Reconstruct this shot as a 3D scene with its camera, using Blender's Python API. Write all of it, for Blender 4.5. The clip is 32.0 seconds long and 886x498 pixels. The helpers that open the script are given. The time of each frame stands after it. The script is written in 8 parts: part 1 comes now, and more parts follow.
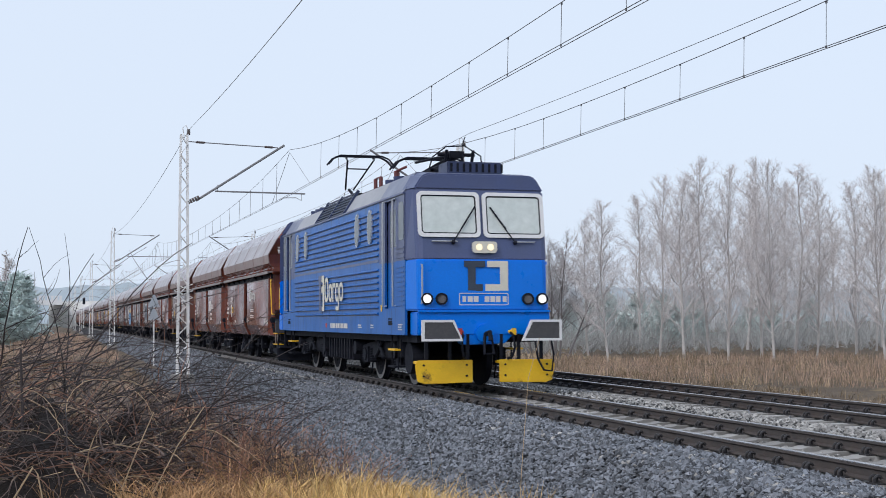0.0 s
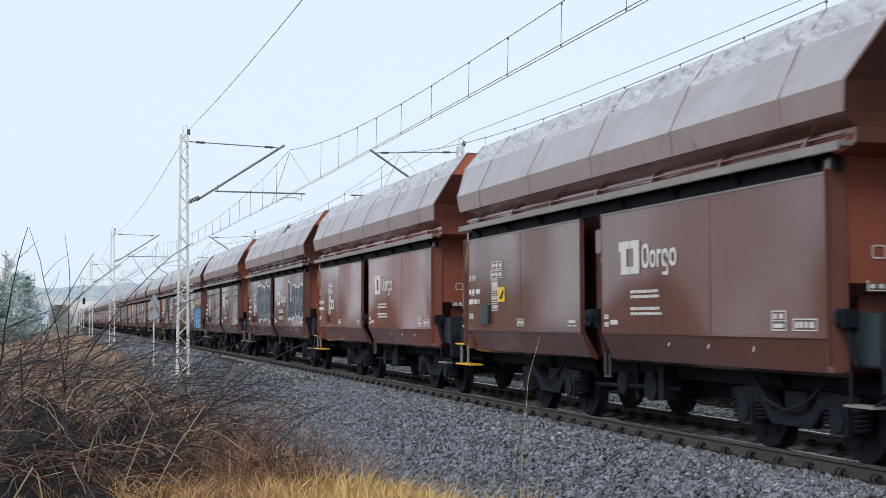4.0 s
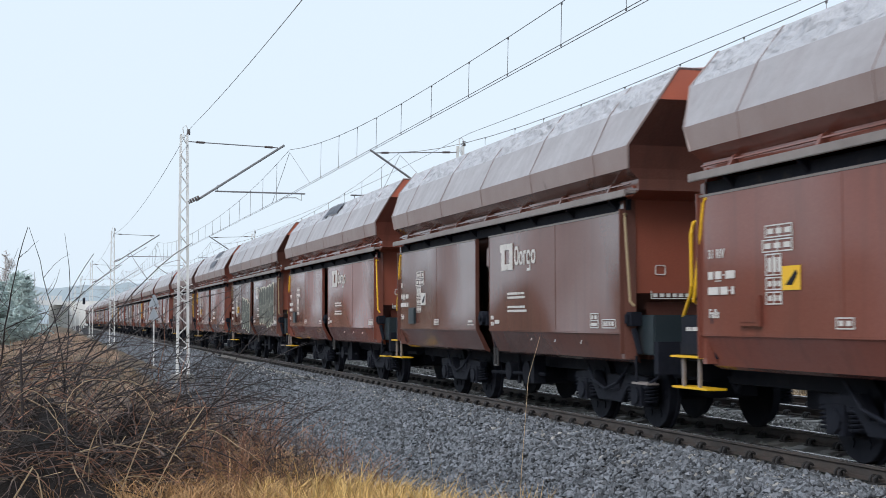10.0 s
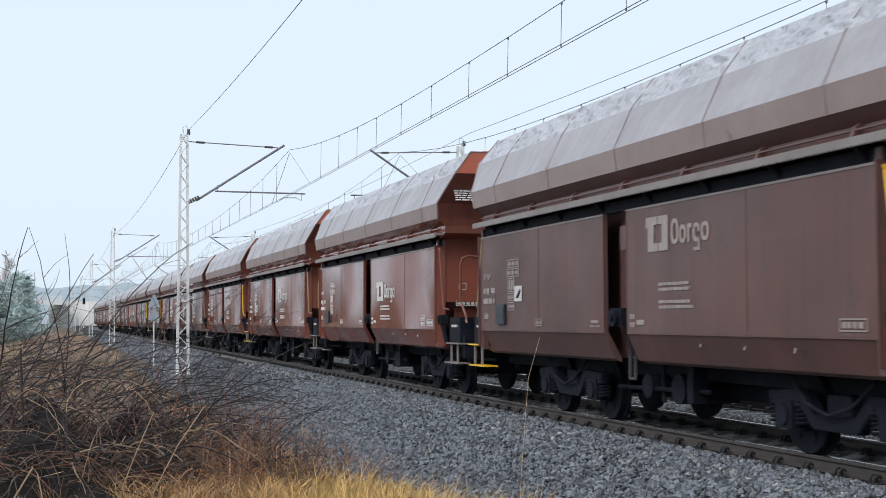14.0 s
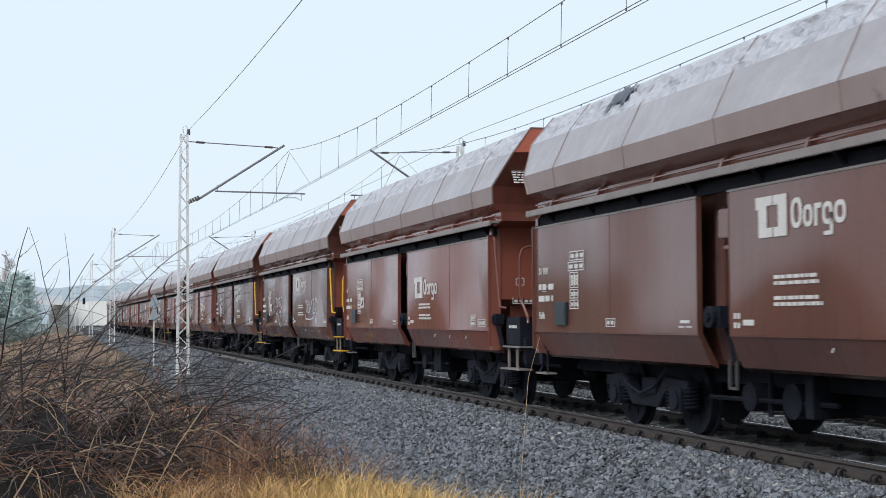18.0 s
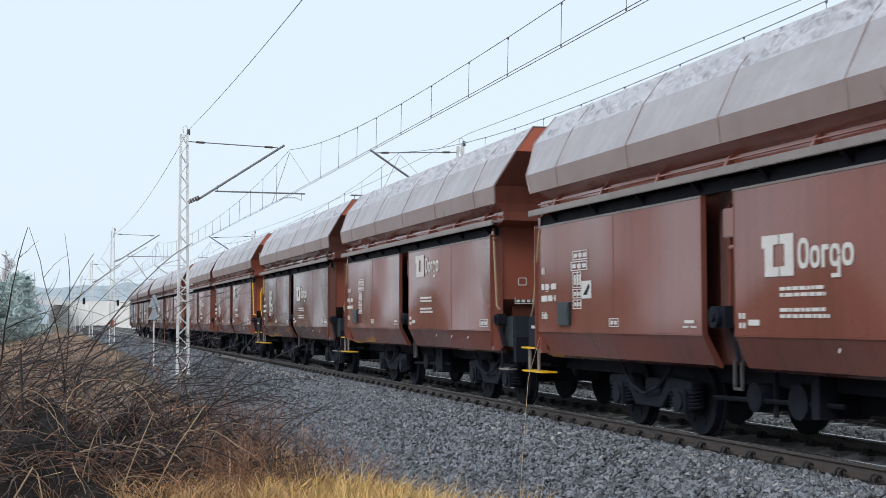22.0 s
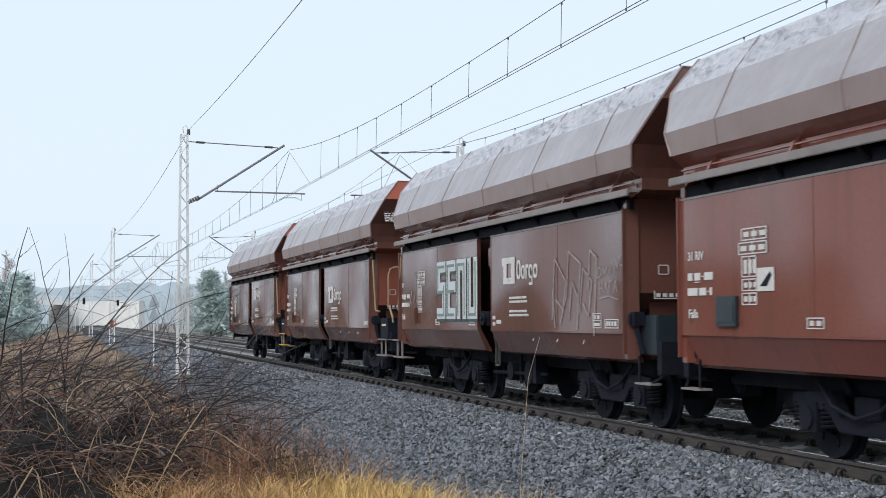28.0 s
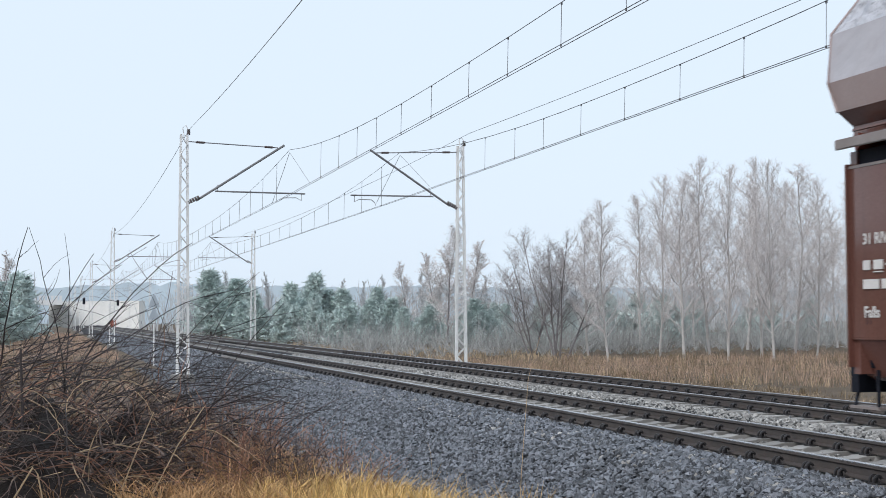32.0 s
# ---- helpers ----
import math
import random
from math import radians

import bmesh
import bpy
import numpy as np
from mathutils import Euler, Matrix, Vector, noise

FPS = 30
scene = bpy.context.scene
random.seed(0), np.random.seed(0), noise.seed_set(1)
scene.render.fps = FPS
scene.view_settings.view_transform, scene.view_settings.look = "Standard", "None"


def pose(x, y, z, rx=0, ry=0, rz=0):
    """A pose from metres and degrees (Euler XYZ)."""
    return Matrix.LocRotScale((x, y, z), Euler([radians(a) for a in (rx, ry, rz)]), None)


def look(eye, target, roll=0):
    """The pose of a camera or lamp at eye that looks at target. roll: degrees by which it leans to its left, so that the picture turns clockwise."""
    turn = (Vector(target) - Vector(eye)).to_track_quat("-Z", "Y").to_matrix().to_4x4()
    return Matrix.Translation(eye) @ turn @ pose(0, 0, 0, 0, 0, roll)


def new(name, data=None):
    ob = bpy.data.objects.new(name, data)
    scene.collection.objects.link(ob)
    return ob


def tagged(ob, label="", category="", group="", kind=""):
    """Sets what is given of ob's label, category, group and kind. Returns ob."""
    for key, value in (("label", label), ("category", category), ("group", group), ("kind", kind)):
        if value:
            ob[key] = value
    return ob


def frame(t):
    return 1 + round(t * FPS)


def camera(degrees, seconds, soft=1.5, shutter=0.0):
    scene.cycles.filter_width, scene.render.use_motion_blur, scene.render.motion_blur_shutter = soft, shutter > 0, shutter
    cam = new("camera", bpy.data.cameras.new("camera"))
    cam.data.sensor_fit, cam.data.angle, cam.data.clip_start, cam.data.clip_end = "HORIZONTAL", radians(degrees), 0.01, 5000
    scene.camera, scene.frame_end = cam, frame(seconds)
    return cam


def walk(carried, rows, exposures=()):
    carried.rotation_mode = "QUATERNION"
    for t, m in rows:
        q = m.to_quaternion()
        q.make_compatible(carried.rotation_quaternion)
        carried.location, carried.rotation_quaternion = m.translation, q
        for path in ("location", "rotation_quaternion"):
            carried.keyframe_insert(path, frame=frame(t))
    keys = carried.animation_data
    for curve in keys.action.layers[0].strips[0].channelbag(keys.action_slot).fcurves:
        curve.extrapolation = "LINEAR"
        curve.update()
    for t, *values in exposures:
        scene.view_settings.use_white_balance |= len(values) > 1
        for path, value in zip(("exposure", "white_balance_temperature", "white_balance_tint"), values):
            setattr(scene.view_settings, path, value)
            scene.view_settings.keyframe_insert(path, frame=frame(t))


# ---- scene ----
# The camera stands still on its tripod beside the line. x: across the tracks, y: along them, z: up from the rail tops.
cam = camera(36.49, 32.0, soft=0.6, shutter=0.12)
EYE = (-8.451, 0.0, 1.426)
PAN, TILT, ROLL = radians(16.209), radians(2.991), -0.2
GAZE = (EYE[0] + math.sin(PAN) * math.cos(TILT), EYE[1] + math.cos(PAN) * math.cos(TILT), EYE[2] + math.sin(TILT))
VIEW = look(EYE, GAZE, ROLL)
walk(cam, [(0.0, VIEW), (32.0, VIEW)], exposures=[(0.0, -0.12, 6180, 15.0), (1.2, -0.08, 6200, 13.0), (6.0, 0.0, 6280, 11.0), (30.0, 0.0, 6280, 11.0), (32.0, -0.02, 6250, 12.0)])

# ---- world and sun: a bright, thin overcast ----
world = bpy.data.worlds.new("overcast")
scene.world = world
world.use_nodes = True
wt = world.node_tree
wt.nodes.clear()
w_out, w_bg = wt.nodes.new("ShaderNodeOutputWorld"), wt.nodes.new("ShaderNodeBackground")
w_sky, w_mix, w_scale = wt.nodes.new("ShaderNodeTexSky"), wt.nodes.new("ShaderNodeMix"), wt.nodes.new("ShaderNodeVectorMath")
w_sky.sky_type, w_sky.sun_disc = "NISHITA", False
w_sky.sun_elevation, w_sky.sun_rotation = radians(42), radians(236)
w_sky.dust_density, w_sky.air_density = 4.0, 1.0
w_scale.operation = "SCALE"
w_scale.inputs["Scale"].default_value = 0.10
w_mix.data_type = "RGBA"
w_mix.inputs["Factor"].default_value = 0.88
w_mix.inputs[7].default_value = (0.675, 0.765, 0.835, 1)
wt.links.new(w_sky.outputs[0], w_scale.inputs[0])
wt.links.new(w_scale.outputs[0], w_mix.inputs[6])
wt.links.new(w_mix.outputs[2], w_bg.inputs["Color"])
w_bg.inputs["Strength"].default_value = 1.27
wt.links.new(w_bg.outputs[0], w_out.inputs[0])

sun = new("sun", bpy.data.lights.new("sun", "SUN"))
sun.data.energy, sun.data.angle, sun.data.color = 1.8, radians(25), (1.0, 0.96, 0.90)
sun.matrix_world = look((0, 0, 30), (math.sin(radians(236)) * -20, math.cos(radians(236)) * -20, 30 - 20 * math.tan(radians(42))))

# ---- the train's run ----
RUN_T = (0, 1, 2, 3, 6, 9, 12, 15, 18, 21, 24, 27, 30, 32)
RUN_V = (14.75, 14.95, 15.10, 15.243, 15.036, 15.059, 15.044, 14.653, 13.951, 13.240, 12.482, 11.690, 11.078, 10.580)


def run(t):
    """Metres that the train has gone after t seconds."""
    s = 0.0
    for i in range(len(RUN_T) - 1):
        a, b, va, vb = RUN_T[i], RUN_T[i + 1], RUN_V[i], RUN_V[i + 1]
        if t <= a:
            break
        u = min(t, b) - a
        s += va * u + (vb - va) / (b - a) * u * u / 2
    return s


LOCO_Y, WAGON_Y, PITCH = 26.02, 44.0, 13.593
# wagons coupled with their brakeman's platform behind; the body sits off the middle of the buffers
REVERSED = (1, 2, 3, 4, 7, 8, 9, 10, 11, 12, 13, 21, 22, 23, 25, 27)
OFFSET = 0.292


def wagon_y(n):
    return WAGON_Y + PITCH * n + (-OFFSET if n in REVERSED else OFFSET)


# ---- materials ----
def material(name, base, rough=0.7, metal=0.0, second=None, scale=6.0, fine=60.0, bump=0.25, spots=None, spot_scale=1.5, spot_at=0.62,
             streaks=None, emit=0.0, island=0.0, spec=0.5, bump_size=0.01, per_object=0.0, warp=0.0, warp_scale=0.9):
    """Two scales of variation, spots or streaks of another colour, and fine relief."""
    m = bpy.data.materials.new(name)
    m.use_nodes = True
    t = m.node_tree
    b = t.nodes["Principled BSDF"]
    b.inputs["Roughness"].default_value, b.inputs["Metallic"].default_value = rough, metal
    b.inputs["Specular IOR Level"].default_value = spec
    co = t.nodes.new("ShaderNodeTexCoord")

    def noise_of(s, detail=5.0, rough_=0.6, vec=None):
        n = t.nodes.new("ShaderNodeTexNoise")
        n.inputs["Scale"].default_value, n.inputs["Detail"].default_value, n.inputs["Roughness"].default_value = s, detail, rough_
        t.links.new(vec or co.outputs["Object"], n.inputs["Vector"])
        return n.outputs["Fac"]

    def ramp(fac, a, c):
        r = t.nodes.new("ShaderNodeMapRange")
        r.inputs["From Min"].default_value, r.inputs["From Max"].default_value = a, c
        t.links.new(fac, r.inputs["Value"])
        return r.outputs[0]

    def mix(fac, a, c):
        x = t.nodes.new("ShaderNodeMix")
        x.data_type = "RGBA"
        if isinstance(fac, float):
            x.inputs["Factor"].default_value = fac
        else:
            t.links.new(fac, x.inputs["Factor"])
        for sock, val in ((x.inputs[6], a), (x.inputs[7], c)):
            if isinstance(val, tuple):
                sock.default_value = (*val, 1)
            else:
                t.links.new(val, sock)
        return x.outputs[2]

    second = second or tuple(c * 0.72 for c in base)
    colour = mix(ramp(noise_of(scale), 0.35, 0.68), base, second)
    colour = mix(ramp(noise_of(fine, 3.0), 0.3, 0.9), colour, tuple(c * 0.8 for c in base))
    if spots:
        colour = mix(ramp(noise_of(spot_scale, 6.0, 0.7), spot_at, spot_at + 0.1), colour, spots)
    if streaks:
        sc = t.nodes.new("ShaderNodeMapping")
        sc.inputs["Scale"].default_value = (2.2, 2.2, 0.14)
        t.links.new(co.outputs["Object"], sc.inputs["Vector"])
        colour = mix(ramp(noise_of(2.5, 4.0, 0.6, sc.outputs[0]), 0.52, 0.78), colour, streaks)
    rnd = None
    if island:
        rnd = t.nodes.new("ShaderNodeNewGeometry").outputs["Random Per Island"]
    elif per_object:
        rnd = t.nodes.new("ShaderNodeObjectInfo").outputs["Random"]
    if rnd is not None:
        hsv = t.nodes.new("ShaderNodeHueSaturation")
        mr = t.nodes.new("ShaderNodeMapRange")
        k = island or per_object
        mr.inputs["To Min"].default_value, mr.inputs["To Max"].default_value = 1 - k, 1 + k
        t.links.new(rnd, mr.inputs["Value"])
        t.links.new(mr.outputs[0], hsv.inputs["Value"])
        t.links.new(colour, hsv.inputs["Color"])
        colour = hsv.outputs[0]
    t.links.new(colour, b.inputs["Base Color"])
    if emit:
        t.links.new(colour, b.inputs["Emission Color"])
        b.inputs["Emission Strength"].default_value = emit
    if bump:
        bn = t.nodes.new("ShaderNodeBump")
        bn.inputs["Strength"].default_value, bn.inputs["Distance"].default_value = bump, bump_size
        t.links.new(noise_of(fine, 4.0), bn.inputs["Height"])
        if warp:
            wn = t.nodes.new("ShaderNodeBump")
            wn.inputs["Strength"].default_value, wn.inputs["Distance"].default_value = 1.0, warp
            t.links.new(noise_of(warp_scale, 2.0 if warp_scale > 1 else 0.3), wn.inputs["Height"])
            t.links.new(wn.outputs[0], bn.inputs["Normal"])
        t.links.new(bn.outputs[0], b.inputs["Normal"])
    rr = t.nodes.new("ShaderNodeMapRange")
    rr.inputs["To Min"].default_value, rr.inputs["To Max"].default_value = max(rough - 0.12, 0.06), min(rough + 0.12, 1)
    t.links.new(noise_of(scale * 1.7), rr.inputs["Value"])
    t.links.new(rr.outputs[0], b.inputs["Roughness"])
    return m


M_RED = material("red_brown_paint", (0.215, 0.070, 0.050), 0.15, second=(0.222, 0.087, 0.067), scale=0.7, fine=45, spots=(0.13, 0.055, 0.045), spot_scale=2.2, spot_at=0.66, streaks=(0.15, 0.060, 0.045), bump=0.06, spec=0.5, warp=0.45, warp_scale=0.42)
M_BROWN = material("weathered_brown_paint", (0.150, 0.063, 0.049), 0.16, second=(0.158, 0.080, 0.065), scale=0.7, fine=45, spots=(0.085, 0.050, 0.045), spot_scale=2.0, spot_at=0.62, streaks=(0.11, 0.055, 0.045), bump=0.06, spec=0.5, warp=0.45, warp_scale=0.42)
M_DARK = material("sooty_brown_and_recess_shade", (0.150, 0.074, 0.064), 0.48, second=(0.082, 0.050, 0.048), scale=0.8, fine=45, spots=(0.06, 0.042, 0.040), spot_scale=2.0, spot_at=0.6, streaks=(0.09, 0.05, 0.046), bump=0.14, warp=0.09, warp_scale=0.55)
# end red is lifted above the flank red: missing sheen and shade are coloured in
M_ENDRED = material("end_red_lifted_for_shade", (0.30, 0.088, 0.055), 0.45, second=(0.25, 0.075, 0.048), scale=1.2, fine=40, spots=(0.15, 0.055, 0.045), spot_at=0.66)
M_ORANGE = material("orange_red_paint", (0.46, 0.105, 0.050), 0.5, second=(0.36, 0.085, 0.045), scale=1.4, fine=40, spots=(0.2, 0.06, 0.04), spot_at=0.66)
# dark spots paint the shade of wrinkles; the sheets darken from crown to side
M_LIDTOP = material("crease_shaded_lid_sheet", (0.56, 0.56, 0.60), 0.45, second=(0.40, 0.40, 0.44), scale=2.2, fine=22, spots=(0.22, 0.22, 0.25), spot_scale=4.5, spot_at=0.60, bump=1.0, bump_size=0.03, warp=0.22, warp_scale=3.2)
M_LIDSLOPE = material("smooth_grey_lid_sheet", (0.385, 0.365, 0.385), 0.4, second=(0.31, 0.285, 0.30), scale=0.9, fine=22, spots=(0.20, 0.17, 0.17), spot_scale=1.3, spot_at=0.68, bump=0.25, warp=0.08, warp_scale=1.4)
M_LIDSIDE = material("mauve_lid_side", (0.325, 0.255, 0.245), 0.42, second=(0.265, 0.190, 0.178), scale=1.3, fine=30, spots=(0.09, 0.06, 0.06), spot_scale=1.6, bump=0.2)
M_SILL = material("pale_worn_steel_ledge", (0.27, 0.235, 0.225), 0.5, second=(0.18, 0.15, 0.14), scale=2.5, fine=30)
# both steels hold the deep bluish underbody shade in their base colour
M_BLACK = material("sooty_shade_blued_steel", (0.008, 0.010, 0.018), 0.75, spec=0.2, second=(0.017, 0.019, 0.028), scale=3, fine=30, spots=(0.035, 0.030, 0.028), spot_scale=3)
M_GEAR = material("greasy_shade_blued_gear_steel", (0.007, 0.009, 0.016), 0.75, spec=0.2, second=(0.016, 0.018, 0.027), scale=4, fine=30, spots=(0.045, 0.046, 0.055), spot_scale=4, spot_at=0.64)
M_TEAL = material("dark_teal_paint", (0.018, 0.030, 0.038), 0.45, second=(0.026, 0.038, 0.045), scale=3)
M_TREAD = material("bright_wheel_tread", (0.30, 0.29, 0.29), 0.35, metal=0.7, scale=5)
M_WHITE = material("white_lettering_paint", (0.70, 0.68, 0.66), 0.6, second=(0.58, 0.55, 0.53), scale=6, fine=50, bump=0)
M_OLDWHITE = material("grimy_lettering_paint", (0.40, 0.34, 0.32), 0.6, second=(0.30, 0.25, 0.23), scale=5, fine=50, bump=0)
M_YELLOW = material("yellow_safety_paint", (0.90, 0.54, 0.015), 0.45, second=(0.78, 0.43, 0.015), scale=4)
M_PLOUGH = material("scuffed_yellow_plough_paint", (0.90, 0.56, 0.015), 0.4, second=(0.80, 0.46, 0.015), scale=3, fine=40, spots=(0.16, 0.075, 0.02), spot_scale=2.2, spot_at=0.60)
M_TAN = material("worn_ochre_rail_paint", (0.36, 0.27, 0.15), 0.55, second=(0.25, 0.18, 0.11), scale=4)
M_NAVY = material("navy_spray_paint", (0.035, 0.05, 0.075), 0.5, second=(0.05, 0.07, 0.10), scale=3)
M_SPRAYBLUE = material("bright_blue_spray_paint", (0.06, 0.25, 0.55), 0.5, second=(0.10, 0.33, 0.62), scale=2)
M_SPRAYWHITE = material("white_spray_paint", (0.66, 0.68, 0.70), 0.6, second=(0.55, 0.57, 0.58), scale=3)
M_SPRAYTEAL = material("grey_green_spray_paint", (0.16, 0.24, 0.22), 0.6, second=(0.22, 0.30, 0.27), scale=3)
M_SPRAYOLIVE = material("dark_olive_spray_paint", (0.045, 0.050, 0.036), 0.5, second=(0.06, 0.07, 0.05), scale=3)
M_SPRAYPALE = material("pale_blue_spray_paint", (0.30, 0.52, 0.75), 0.55, second=(0.38, 0.60, 0.80), scale=3)
M_SPRAYGREEN = material("dark_green_spray_paint", (0.03, 0.055, 0.045), 0.55, second=(0.05, 0.08, 0.065), scale=3)
M_SMEAR = material("dark_tar_smear", (0.045, 0.05, 0.075), 0.5, second=(0.10, 0.105, 0.135), scale=5, fine=30)
M_SPRAYFADE = material("faded_brown_spray_paint", (0.055, 0.058, 0.066), 0.6, second=(0.10, 0.075, 0.075), scale=3)

# nose blue is lifted to offset the front's shade; the flank blue is duller
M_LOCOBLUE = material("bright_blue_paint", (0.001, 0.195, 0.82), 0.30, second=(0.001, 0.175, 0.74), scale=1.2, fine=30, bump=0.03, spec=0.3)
M_SIDEBLUE = material("flank_blue_paint", (0.006, 0.140, 0.50), 0.40, second=(0.012, 0.115, 0.40), scale=0.8, fine=30, streaks=(0.014, 0.055, 0.17), bump=0.06, spec=0.4)
M_SLATE = material("slate_blue_paint", (0.070, 0.095, 0.215), 0.35, second=(0.075, 0.092, 0.18), scale=1.5, fine=30, bump=0.04)
M_ROOFGREY = material("pale_grey_roof_paint", (0.36, 0.37, 0.40), 0.5, second=(0.26, 0.27, 0.30), scale=1.2, fine=20, spots=(0.15, 0.15, 0.17))
# pale base colour holds the sky's reflection in the windscreens
M_GLASS = material("cab_glass_sky_toned", (0.60, 0.66, 0.63), 0.07, second=(0.68, 0.72, 0.69), scale=0.8, fine=5, bump=0, spec=0.8)
M_SIDEGLASS = material("dim_side_glass", (0.10, 0.12, 0.14), 0.12, second=(0.16, 0.18, 0.19), scale=0.8, fine=5, bump=0, spec=0.3)
M_FRAMEWHITE = material("white_window_frame", (0.80, 0.80, 0.80), 0.4, second=(0.7, 0.7, 0.7), scale=3, bump=0)
M_CREAM = material("cream_emblem_paint", (0.74, 0.71, 0.60), 0.5, second=(0.62, 0.6, 0.52), scale=3, bump=0)
M_LAMP = material("lit_headlamp", (1.0, 0.97, 0.88), 0.2, second=(1.0, 0.95, 0.85), scale=2, bump=0, emit=0.9)
M_PLATE = material("dull_buffer_plate", (0.06, 0.06, 0.065), 0.5, second=(0.09, 0.085, 0.085), scale=3, fine=20)
M_WARMLAMP = material("warm_lit_lamp", (1.0, 0.86, 0.58), 0.2, second=(1.0, 0.82, 0.52), scale=2, bump=0, emit=0.75)
M_LENS = material("unlit_lamp_glass", (0.12, 0.12, 0.13), 0.12, second=(0.2, 0.19, 0.19), scale=12, bump=0)
M_SILVER = material("silver_handrail", (0.55, 0.57, 0.60), 0.35, metal=0.6, scale=4, bump=0)
M_CABROOF = material("blue_grey_cab_roof_paint", (0.17, 0.19, 0.27), 0.4, second=(0.12, 0.14, 0.21), scale=1.2, fine=20)
M_LOUVRE = material("navy_louvre_paint", (0.030, 0.048, 0.13), 0.45, second=(0.022, 0.03, 0.06), scale=3)
M_ROOFRED = material("dull_red_roof_gear", (0.16, 0.035, 0.03), 0.5, second=(0.10, 0.03, 0.03), scale=4)
M_REDPIPE = material("red_hose_cock", (0.5, 0.04, 0.03), 0.4, scale=4)

M_RAIL = material("rail_side_rust", (0.060, 0.052, 0.050), 0.6, second=(0.085, 0.065, 0.055), scale=5, fine=40)
M_RAILTOP = material("polished_rail_head", (0.40, 0.39, 0.40), 0.25, metal=0.9, second=(0.32, 0.31, 0.31), scale=2, bump=0)
M_SLEEPER = material("concrete_sleeper", (0.30, 0.29, 0.275), 0.85, second=(0.22, 0.21, 0.20), scale=3, fine=50, per_object=0.2)
M_CLIP = material("spring_clip_steel", (0.030, 0.028, 0.030), 0.55, scale=6)
# bed is near black: shade in the gaps between stones, put into its colour
M_BALLAST = material("gap_shaded_ballast_bed", (0.014, 0.014, 0.017), 0.9, second=(0.008, 0.008, 0.010), scale=9, fine=24, bump=1.0, bump_size=0.05)
M_STONE = material("ballast_stone", (0.160, 0.170, 0.192), 0.75, second=(0.095, 0.108, 0.124), scale=5, fine=60, island=0.7, bump=0.3)
M_STONELIGHT = material("dusty_ballast_stone", (0.34, 0.33, 0.315), 0.85, second=(0.25, 0.245, 0.235), scale=5, fine=60, island=0.45, bump=0.3)
M_SOIL = material("winter_verge_soil", (0.085, 0.060, 0.040), 0.95, second=(0.13, 0.092, 0.052), scale=0.6, fine=12, spots=(0.20, 0.145, 0.075), spot_scale=0.5, spot_at=0.55, bump=0.8, bump_size=0.05)
M_GRASS = material("straw_yellow_grass", (0.70, 0.47, 0.18), 0.8, second=(0.56, 0.36, 0.13), scale=1.5, fine=20, island=0.45, bump=0)
M_DRYGRASS = material("tawny_dry_grass", (0.43, 0.245, 0.115), 0.85, second=(0.30, 0.175, 0.09), scale=0.8, fine=20, island=0.6, bump=0)
# russet lightened in part to paint haze on the far verge
M_REED = material("russet_reed", (0.48, 0.33, 0.24), 0.85, second=(0.30, 0.225, 0.175), scale=0.12, fine=10, island=0.35, bump=0)
M_SHOOT = material("dark_bramble_shoot", (0.030, 0.023, 0.025), 0.55, second=(0.065, 0.048, 0.046), scale=2, fine=20, island=0.5, bump=0)
M_TWIG = material("brown_bramble_stem", (0.070, 0.050, 0.047), 0.6, second=(0.24, 0.17, 0.14), scale=2, fine=20, island=0.85, bump=0)
M_TWIGPALE = material("pale_dead_stem", (0.46, 0.34, 0.21), 0.75, second=(0.34, 0.24, 0.15), scale=2, fine=20, island=0.4, bump=0)
M_TAWNY = material("bright_tawny_grass", (0.56, 0.345, 0.165), 0.85, second=(0.42, 0.24, 0.115), scale=1.2, fine=20, island=0.55, bump=0)
# lightened twig colour, with haze painted in
M_GREYTWIG = material("haze_lightened_twig", (0.40, 0.375, 0.37), 0.85, second=(0.33, 0.31, 0.31), scale=1, fine=10, island=0.3, bump=0)
M_STRAWPALE = material("pale_bleached_grass", (0.52, 0.40, 0.26), 0.85, second=(0.38, 0.28, 0.18), scale=0.5, fine=20, island=0.45, bump=0)
M_STRAWDARK = material("dull_brown_grass", (0.155, 0.112, 0.070), 0.85, second=(0.24, 0.18, 0.10), scale=0.7, fine=20, island=0.5, bump=0)
M_TWIGRED = material("reddish_bramble_stem", (0.26, 0.125, 0.082), 0.7, second=(0.34, 0.18, 0.11), scale=2, fine=20, island=0.6, bump=0)
# shrub tone is lightened to paint haze over the undergrowth
M_SHRUB = material("haze_pale_shrub", (0.37, 0.38, 0.37), 0.9, second=(0.42, 0.41, 0.40), scale=0.5, fine=10, island=0.3, bump=0)
# near-black colour that stands in for shade inside the brambles
M_GAPSHADE = material("bramble_gap_shade", (0.010, 0.007, 0.007), 0.95, second=(0.022, 0.015, 0.012), scale=4, fine=30, bump=1.0, bump_size=0.05)
M_BIRCH = material("birch_bark", (0.56, 0.53, 0.51), 0.8, second=(0.36, 0.34, 0.33), scale=2, fine=15, spots=(0.07, 0.06, 0.06), spot_scale=5, spot_at=0.6)
# twig colour is raised so that crowns look hazy against the sky
M_BIRCHTWIG = material("haze_pale_birch_twig", (0.66, 0.62, 0.605), 0.85, second=(0.56, 0.52, 0.505), scale=0.5, fine=10, island=0.25, bump=0)
M_BARK = material("dark_bare_bark", (0.20, 0.185, 0.185), 0.85, second=(0.25, 0.23, 0.23), scale=2, fine=15)
